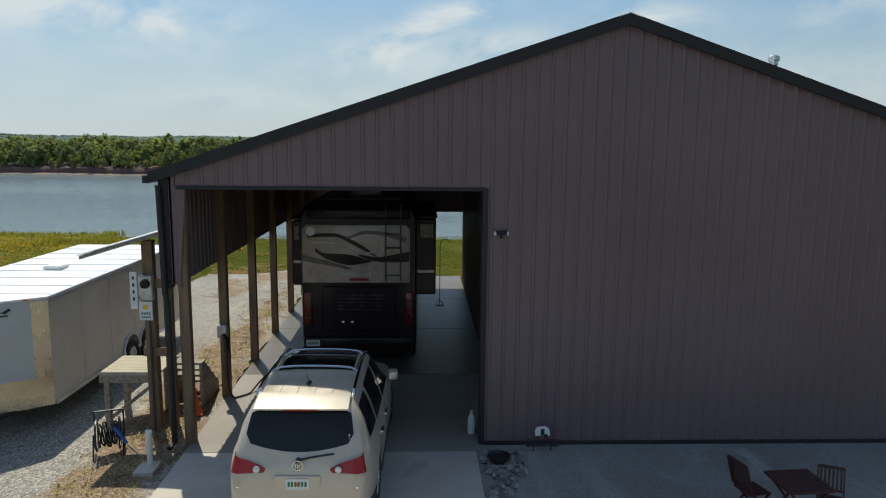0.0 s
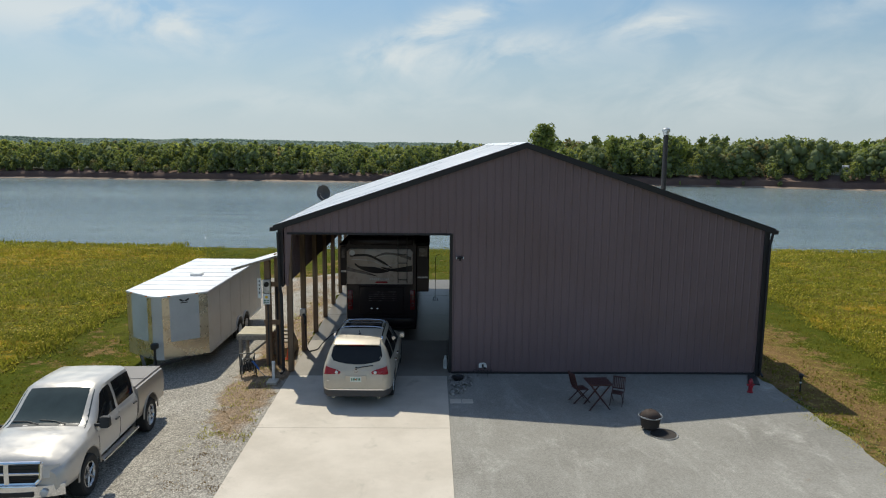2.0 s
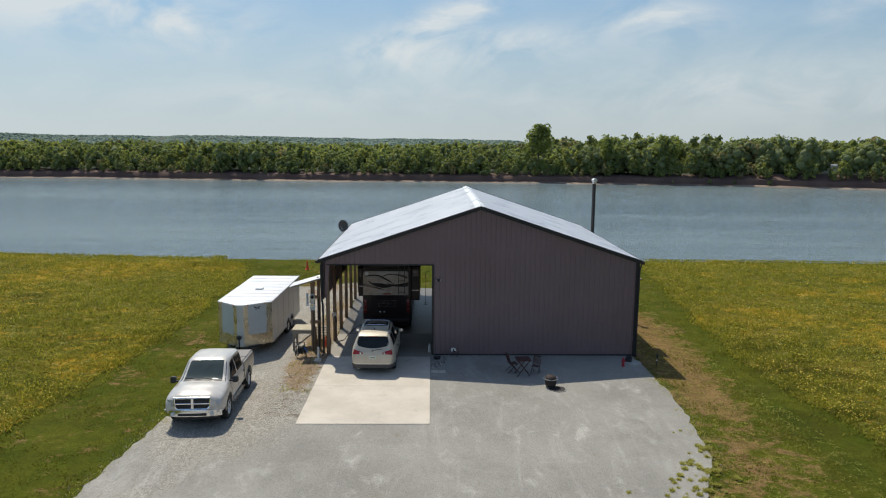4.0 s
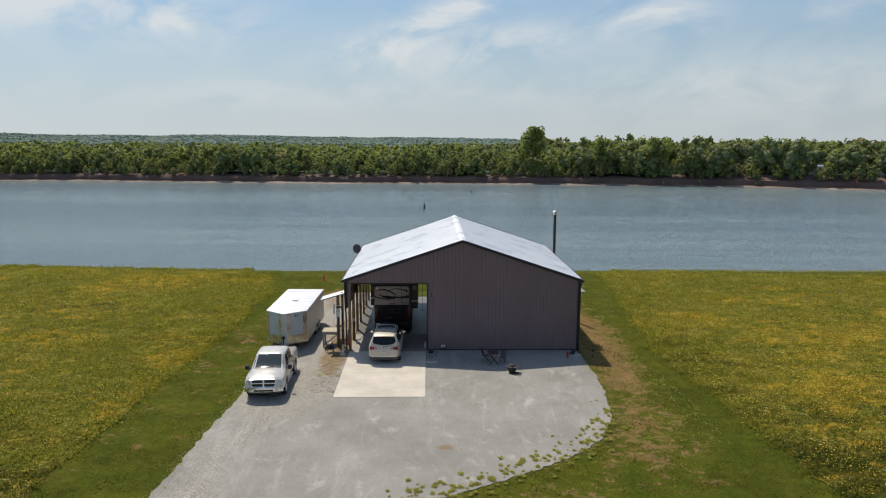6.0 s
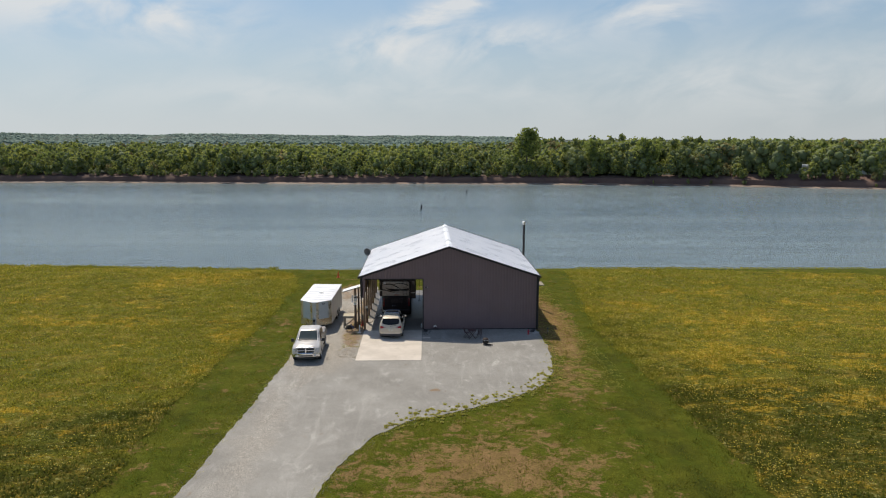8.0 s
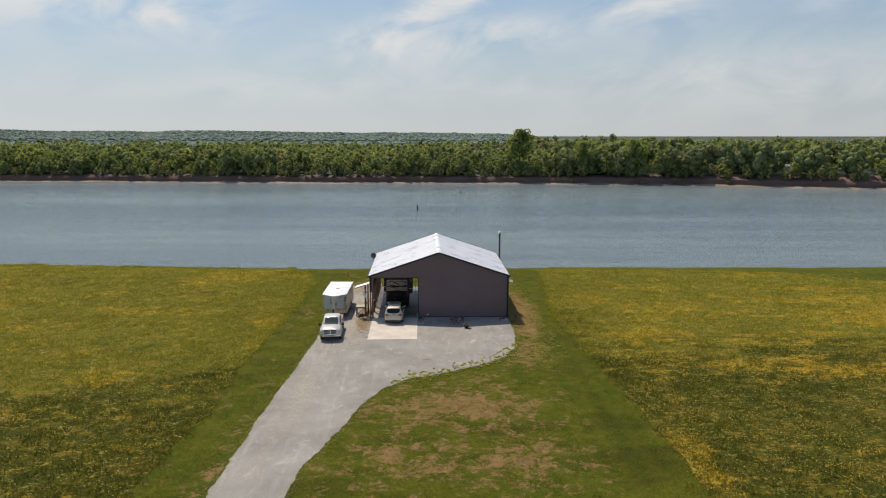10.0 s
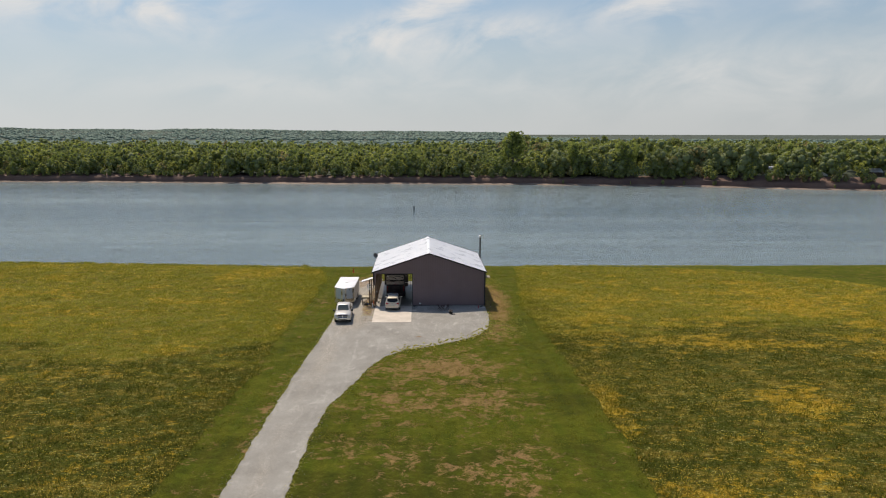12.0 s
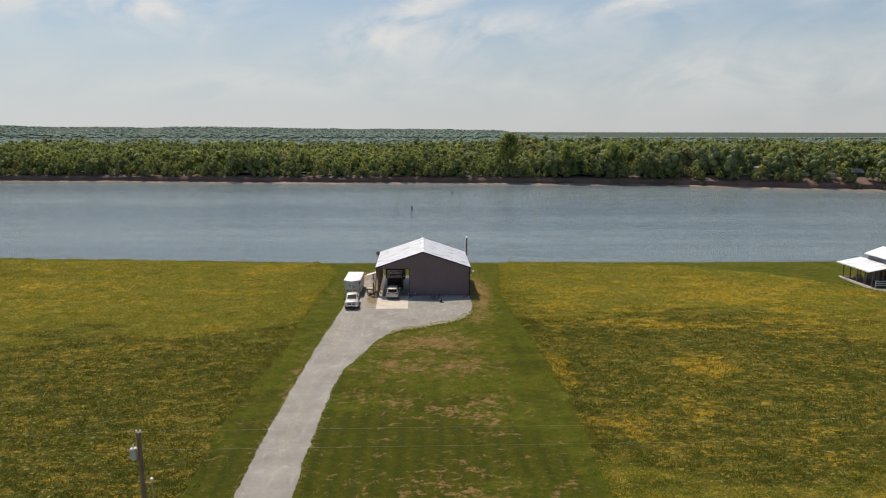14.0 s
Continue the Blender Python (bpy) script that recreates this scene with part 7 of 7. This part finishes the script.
# planting corner: stones, planter tub, pavers
def stone_mesh(seed, r):
    bm = bmesh.new()
    bmesh.ops.create_icosphere(bm, subdivisions=1, radius=r)
    for v in bm.verts:
        v.co *= 1 + 0.35 * noise.noise(v.co * (1.2 / r) + Vector((seed * 7.1, 0, 0)))
        v.co.z *= 0.6
    me = bpy.data.meshes.new("stone")
    bm.to_mesh(me)
    bm.free()
    me.materials.append(M_STONE)
    return me


M_STONE = surface("field_stone", (0.16, 0.15, 0.14), (0.38, 0.36, 0.33), 3.0, 0.9, 0.0, 25, 0.3)
nd = M_STONE.node_tree
info, tone = nd.nodes.new("ShaderNodeObjectInfo"), nd.nodes.new("ShaderNodeHueSaturation")
link_from = nd.nodes["Principled BSDF"].inputs["Base Color"].links[0].from_socket
vary = nd.nodes.new("ShaderNodeMapRange")
vary.inputs["To Min"].default_value, vary.inputs["To Max"].default_value = 0.55, 1.5
nd.links.new(info.outputs["Random"], vary.inputs[0])
nd.links.new(vary.outputs[0], tone.inputs["Value"])
nd.links.new(link_from, tone.inputs["Color"])
nd.links.new(tone.outputs[0], nd.nodes["Principled BSDF"].inputs["Base Color"])
rockbed = thing("rock_bed", "heap of mixed grey stones in the corner by the slab", "stones", "", None, "structure")
rng = random.Random(8)
stones = [stone_mesh(k, 0.07) for k in range(6)]
for k in range(120):
    x, y = rng.uniform(5.10, 5.72), rng.uniform(-2.0, -0.35)
    if x > 5.72 - 0.5 * max(0, (-1.2 - y)):
        continue
    o = new("stone", stones[k % 6])
    o.parent = rockbed
    o.matrix_world = pose(x, y, ground_at(x, y) + 0.02 + 0.03 * rng.random(), rng.uniform(0, 40), rng.uniform(0, 40), rng.uniform(0, 360)) @ Matrix.Scale(rng.uniform(0.5, 1.2), 4)
tub = thing("planter_tub", "low black planter tub of soil among stones", "planter", "", pose(5.34, -0.78, ground_at(5.34, -0.78, 0.06)))
part("tub", lathe([(0.13, 0.0), (0.17, 0.12), (0.185, 0.13), (0.165, 0.13), (0.15, 0.10), (0.0, 0.10)], 20), M_BLACK, tub)
for x in (5.10, 5.42):
    pv = part("paver", box(-0.15, 0.15, -0.15, 0.15, 0.0, 0.05, 0.008), M_CONCRETE, None)
    pv.matrix_world = pose(x + 0.12, -2.42, ground_at(5.4, -2.42, 0.002), 0, 0, 2)
    tagged(pv, "square pale concrete paver", "paver", "pavers by the slab")

# folding table and chairs
M_REDWOOD = surface("dark_red_stained_wood", (0.034, 0.011, 0.010), (0.062, 0.018, 0.016), 3.0, 0.5, 0.0, 30, 0.2, 0.004, (6, 6, 0.8))


def build_chair(m):
    c = thing("folding_chair", "dark red-stained slatted folding chair", "chair", "patio chairs", m)
    for k in range(6):
        part("seat_slat", box(-0.20, 0.20, -0.20 + 0.068 * k, -0.14 + 0.068 * k, 0.43, 0.448, 0.003), M_REDWOOD, c)
    for sg in (-1, 1):
        x = sg * 0.215
        part("back_leg", prism([(0.24, 0.0), (0.28, 0.0), (-0.17, 0.52), (-0.30, 0.95), (-0.335, 0.94), (-0.21, 0.50)], x - 0.012, x + 0.012, "yz"), M_REDWOOD, c)
        part("front_leg", prism([(-0.30, 0.0), (-0.26, 0.0), (0.21, 0.43), (0.17, 0.43)], x - 0.036 * sg - 0.012, x - 0.036 * sg + 0.012, "yz"), M_REDWOOD, c)
    for k in range(6):
        x = -0.165 + 0.066 * k
        part("back_slat", prism([(-0.195, 0.54), (-0.18, 0.54), (-0.295, 0.92), (-0.31, 0.92)], x - 0.02, x + 0.02, "yz"), M_REDWOOD, c)
    part("top_rail", box(-0.21, 0.21, -0.325, -0.295, 0.90, 0.96, 0.006), M_REDWOOD, c)
    part("low_rail", box(-0.21, 0.21, -0.205, -0.18, 0.52, 0.56, 0.004), M_REDWOOD, c)
    return c


chair = build_chair(pose(8.60, -2.36, ground_at(8.5, -2.3), 0, 0, -76) @ Matrix.Scale(0.86, 4))
copy_thing(chair, pose(9.57, -2.58, ground_at(9.6, -2.5), 0, 0, 155) @ Matrix.Scale(0.86, 4))
table = thing("folding_table", "small dark red-stained folding table with crossed legs", "table", "", pose(8.98, -2.80, ground_at(9.0, -2.8), 0, 0, 4))
for k in range(8):
    part("top_slat", box(-0.31, 0.31, -0.31 + 0.078 * k, -0.24 + 0.078 * k, 0.70, 0.72, 0.003), M_REDWOOD, table)
part("top_frame", box(-0.29, 0.29, -0.29, 0.29, 0.675, 0.698, 0.004), M_REDWOOD, table)
for sg in (-1, 1):
    part("leg", prism([(-0.30, 0.0), (-0.26, 0.0), (0.27, 0.68), (0.23, 0.68)], sg * 0.25 - 0.012, sg * 0.25 + 0.012, "xz"), M_REDWOOD, table)
    part("leg", prism([(0.30, 0.0), (0.26, 0.0), (-0.27, 0.68), (-0.23, 0.68)], sg * 0.22 - 0.012, sg * 0.22 + 0.012, "xz"), M_REDWOOD, table)

# fire pit
M_IRON = surface("sooty_iron", (0.022, 0.020, 0.019), (0.055, 0.045, 0.04), 6, 0.75, 0.3, 40, 0.3)
fire = thing("fire_pit", "sooty black iron fire pit with a domed mesh lid", "fire pit", "", pose(9.93, -4.32, ground_at(9.9, -4.3)) @ Matrix.Scale(0.80, 4))
part("bowl", lathe([(0.0, 0.06), (0.20, 0.06), (0.27, 0.12), (0.31, 0.42), (0.33, 0.44), (0.30, 0.43), (0.25, 0.14), (0.0, 0.09)], 28), M_IRON, fire)
part("rim_ring", lathe([(0.335, 0.435), (0.350, 0.435), (0.350, 0.448), (0.335, 0.448)], 32, closed=True), M_STEEL, fire, "bright wire rim ring")
part("lid", lathe([(0.30, 0.445), (0.27, 0.53), (0.18, 0.60), (0.07, 0.635), (0.0, 0.64)], 24), surface("rusty_mesh", (0.028, 0.018, 0.015), (0.050, 0.030, 0.023), 9, 0.8), fire, "rusty domed mesh lid")
part("lid_handle", pipe([(-0.05, 0, 0.635), (-0.04, 0, 0.68), (0.04, 0, 0.68), (0.05, 0, 0.635)], 0.008, 6), M_IRON, fire)
for k in range(3):
    a = 2.1 * k + 0.5
    part("foot", rod((0.24 * math.cos(a), 0.24 * math.sin(a), 0.0), (0.22 * math.cos(a), 0.22 * math.sin(a), 0.12), 0.022, 0.022, 8), M_IRON, fire)
part("wire_loop", pipe([(0.36 * math.cos(t), 0.36 * math.sin(t), 0.45 + 0.03 * abs(math.sin(2 * t))) for t in [2 * math.pi * k / 32 for k in range(33)]], 0.008, 6), M_STEEL, fire)
ring = thing("ground_ring", "flat iron cover with a pale rim lying on gravel", "cover", "", pose(10.17, -4.62, ground_at(10.2, -4.6, 0.034)))
part("disc", lathe([(0.0, 0.0), (0.30, 0.0), (0.30, 0.015), (0.0, 0.018)], 28), M_IRON, ring)
part("rim", lathe([(0.31, 0.0), (0.345, 0.0), (0.345, 0.02), (0.31, 0.02)], 32, closed=True), M_STEEL, ring)

# small red hydrant ornament
hydrant = thing("hydrant_ornament", "small red hydrant ornament near the barn's corner", "hydrant", "", pose(13.62, -1.62, ground_at(13.6, -1.6)) @ Matrix.Scale(0.78, 4))
M_RED = paint("red_enamel", (0.34, 0.018, 0.03), 0.4)
part("barrel", lathe([(0.0, 0.0), (0.11, 0.0), (0.11, 0.04), (0.075, 0.05), (0.07, 0.36), (0.09, 0.37), (0.09, 0.40), (0.075, 0.42), (0.06, 0.48), (0.02, 0.51), (0.0, 0.52)], 18), M_RED, hydrant)
for sg in (-1, 1):
    part("outlet", rod((0, 0, 0.28), (sg * 0.13, 0, 0.28), 0.032, 0.036, 12), M_RED, hydrant)
part("front_outlet", rod((0, 0, 0.25), (0, -0.13, 0.25), 0.042, 0.045, 12), M_RED, hydrant)
splash = thing("splash_block", "dark plastic splash block under the downpipe", "splash block", "", pose(14.15, -0.62, ground_at(14.1, -0.6), 0, 0, -20))
part("tray", prism([(-0.16, -0.4), (0.16, -0.4), (0.12, 0.4), (-0.12, 0.4)], 0.0, 0.05, "xy", bevel=0.01), M_BLACK, splash)

solar = thing("path_light", "black stake path light in the parched grass", "light", "", pose(15.25, -1.25, ground_at(15.25, -1.25, 0.0)))
part("stake", rod((0, 0, 0), (0, 0, 0.42), 0.02, 0.02, 10), M_BLACK, solar)
part("collar", lathe([(0.03, 0.27), (0.032, 0.27), (0.032, 0.31), (0.03, 0.31)], 12), M_WHITE, solar)
part("lantern", lathe([(0.0, 0.41), (0.05, 0.42), (0.055, 0.50), (0.08, 0.52), (0.03, 0.56), (0.0, 0.565)], 14), M_BLACK, solar)

# buoys on the river
for bx, by, s in ((3.4, 262, 0.95), (29, 352, 0.8)):
    b = thing("river_buoy", "dark channel buoy floating on the river", "buoy", "buoys", pose(bx, by, WATER_Z))
    part("float", lathe([(0.0, -0.4 * s), (0.45 * s, -0.3 * s), (0.5 * s, 0.1 * s), (0.42 * s, 0.3 * s), (0.34 * s, 1.7 * s), (0.20 * s, 2.0 * s), (0.0, 2.0 * s)], 16), M_BLACK, b)
    part("top_mark", lathe([(0.0, 2.0 * s), (0.16 * s, 2.02 * s), (0.14 * s, 2.3 * s), (0.0, 2.35 * s)], 12), M_BLACK, b)


# ---- neighbour's barn at the edge of the view ----
def build_neighbour():
    nb = thing("neighbour_barn", "grey metal barn with white roofs and an open porch", "barn", "", pose(82.35, 13.4, ground_at(82, 13.4, -0.05), 0, 0, -90))
    # local x runs along the porch, y into the building
    grey = surface("blue_grey_siding", (0.10, 0.11, 0.12), (0.14, 0.15, 0.16), 0.5, 0.5)
    soil = surface("red_brown_porch_floor", (0.075, 0.040, 0.034), (0.13, 0.075, 0.06), 0.8, 0.8)
    part("porch_floor", box(-0.2, 8.6, 0.0, 3.6, 0.0, 0.12, 0.01), soil, nb, "dark red-brown porch floor")
    part("floor_edge", box(-0.4, 8.8, -0.35, -0.02, 0.0, 0.14, 0.01), M_CONCRETE, nb)
    porch = part("porch_roof", prism([(-0.75, 2.62), (3.6, 3.45), (3.6, 3.53), (-0.75, 2.70)], -0.6, 8.8, "yz"), M_ROOF, nb)
    part("fascia", box(-0.62, 8.82, -0.79, -0.752, 2.54, 2.71, 0.004), M_WHITE, porch)
    for y in (0.05, 3.2):
        for k in range(5):
            part("porch_post", box(0.1 + 2.05 * k, 0.28 + 2.05 * k, y, y + 0.18, 0.12, 2.66 if y < 1 else 3.3, 0.005), M_TIMBER, nb)
    part("hall_wall", box(1.4, 16.5, 3.65, 9.3, 0.0, 4.42), grey, nb)
    part("gable", prism([(3.66, 4.425), (6.3, 5.50), (9.29, 4.425)], 1.42, 1.54, "yz"), grey, nb)
    part("hall_roof", prism([(3.1, 4.38), (6.3, 5.60), (9.5, 4.38), (9.5, 4.48), (6.3, 5.70), (3.1, 4.48)], 1.0, 17.0, "yz"), M_ROOF, nb)
    part("door", box(5.0, 7.6, 3.60, 3.65, 0.12, 2.5, 0.01), M_RV_TAUPE, nb)
    bench = thing("porch_bench", "dark timber bench standing on the porch", "bench", "", pose(83.5, 10.5, ground_at(83, 10.5, 0.07)))
    part("seat", box(-0.25, 0.25, -0.8, 0.8, 0.42, 0.48, 0.01), M_TIMBER, bench)
    part("backrest", box(0.22, 0.28, -0.8, 0.8, 0.48, 0.95, 0.01), M_TIMBER, bench)
    for x in (-0.2, 0.2):
        for y in (-0.7, 0.7):
            part("leg", box(x - 0.04, x + 0.04, y - 0.04, y + 0.04, 0.0, 0.42, 0.005), M_TIMBER, bench)
    fn = thing("rail_fence", "white rail fence beside the porch", "fence", "", pose(82.6, 4.35, ground_at(83, 4.5, -0.02), 0, 0, -12))
    for k in range(4):
        part("post", box(1.8 * k, 1.8 * k + 0.1, -0.05, 0.05, 0.0, 1.25, 0.005), M_WHITE, fn)
    for z in (0.4, 0.75, 1.1):
        part("rail", box(0, 5.5, -0.02, 0.02, z, z + 0.10, 0.005), M_WHITE, fn)
    sheet("gravel_strip", ragged([(81.95, 14.2), (81.2, 10), (81.0, 4.6), (82.5, 0), (86, -6), (90, -6), (86, 0), (83.5, 4.0), (82.0, 4.4), (81.97, 10)], 0.6, 0.2), 0.06, M_GRAVEL, "pale gravel strip round the neighbour's porch", "gravel")


build_neighbour()


# ---- houses far off among the trees on the opposite shore ----
def far_house(x, y, w, d, h, wall, roof, turn):
    hs = thing("far_house", "small pale house among trees on the opposite shore", "house", "far houses", pose(x, y, far_top(x) + 0.1, 0, 0, turn))
    part("wall", box(-w / 2, w / 2, -d / 2, d / 2, 0, h), wall, hs)
    part("roof", prism([(-w / 2 - 0.4, h - 0.1), (0, h + w * 0.28), (w / 2 + 0.4, h - 0.1)], -d / 2 - 0.4, d / 2 + 0.4), roof, hs)
    for k in (-1, 1):
        win = part("window", box(k * w * 0.25 - 0.6, k * w * 0.25 + 0.6, -d / 2 - 0.05, -d / 2, 1.2, 2.6), M_GLASS, hs)
    part("door", box(-0.5, 0.5, -d / 2 - 0.05, -d / 2, 0, 2.2), M_TIMBER, hs)


far_house(262, 424, 9, 8, 3.4, M_WHITE, M_STEEL, 60)
far_house(297, 412, 11, 8, 3.4, M_WHITE, M_CORE, 75)
far_house(326, 400, 9, 7, 3.2, M_RV_TAUPE, M_STEEL, 80)

# ---- utility pole and wires across the near meadow ----
pole = thing("utility_pole", "dark wooden utility pole with grey transformer and thin wires", "utility pole", "", pose(-7.55, -74.0, 0, 0, -0.8, 0))
part("mast", rod((0, 0, -0.5), (0, 0, 10.75), 0.16, 0.11, 12), M_TIMBER, pole)
can = part("transformer", lathe([(0.0, 9.30), (0.17, 9.32), (0.18, 9.36), (0.18, 9.86), (0.19, 9.88), (0.16, 9.93), (0.0, 9.96)], 18, "z", (-0.32, -0.02, 0)), paint("pale_grey_enamel", (0.50, 0.50, 0.48), 0.4), pole, "pale grey transformer can")
part("bushing", lathe([(0.0, 9.94), (0.035, 9.95), (0.045, 10.0), (0.03, 10.05), (0.04, 10.09), (0.0, 10.16)], 10, "z", (-0.32, -0.02, 0)), M_WHITE, can)
part("bracket", box(-0.16, -0.08, -0.05, 0.05, 9.45, 9.80, 0.008), M_STEEL, can)
for x in (-0.10, 0.10):
    part("insulator", lathe([(0.0, 10.74), (0.05, 10.75), (0.055, 10.80), (0.035, 10.83), (0.045, 10.87), (0.0, 10.92)], 10, "z", (x, 0, 0)), M_WHITE, pole)
part("cross_piece", box(-0.18, 0.18, -0.05, 0.05, 10.66, 10.74, 0.008), M_TIMBER, pole)
part("street_pipe", rod((0.46, 0, 0.0), (0.46, 0, 8.1), 0.03, 0.03, 8), M_STEEL, pole)
part("pipe_cap", lathe([(0.0, 8.08), (0.08, 8.1), (0.09, 8.22), (0.0, 8.32)], 10, "z", (0.46, 0, 0)), M_WHITE, pole)
part("stay", rod((0.0, 0.0, 8.0), (0.46, 0, 8.0), 0.02, 0.02, 6), M_STEEL, pole)
for z in (10.82, 9.80):
    part("wire", pipe([(x, 0, z - 0.4 * (1 - abs(abs(x) - 30) / 30)) for x in (-60, -45, -30, -15, 0, 15, 30, 45, 60)], 0.0022, 4), M_STEEL, pole)
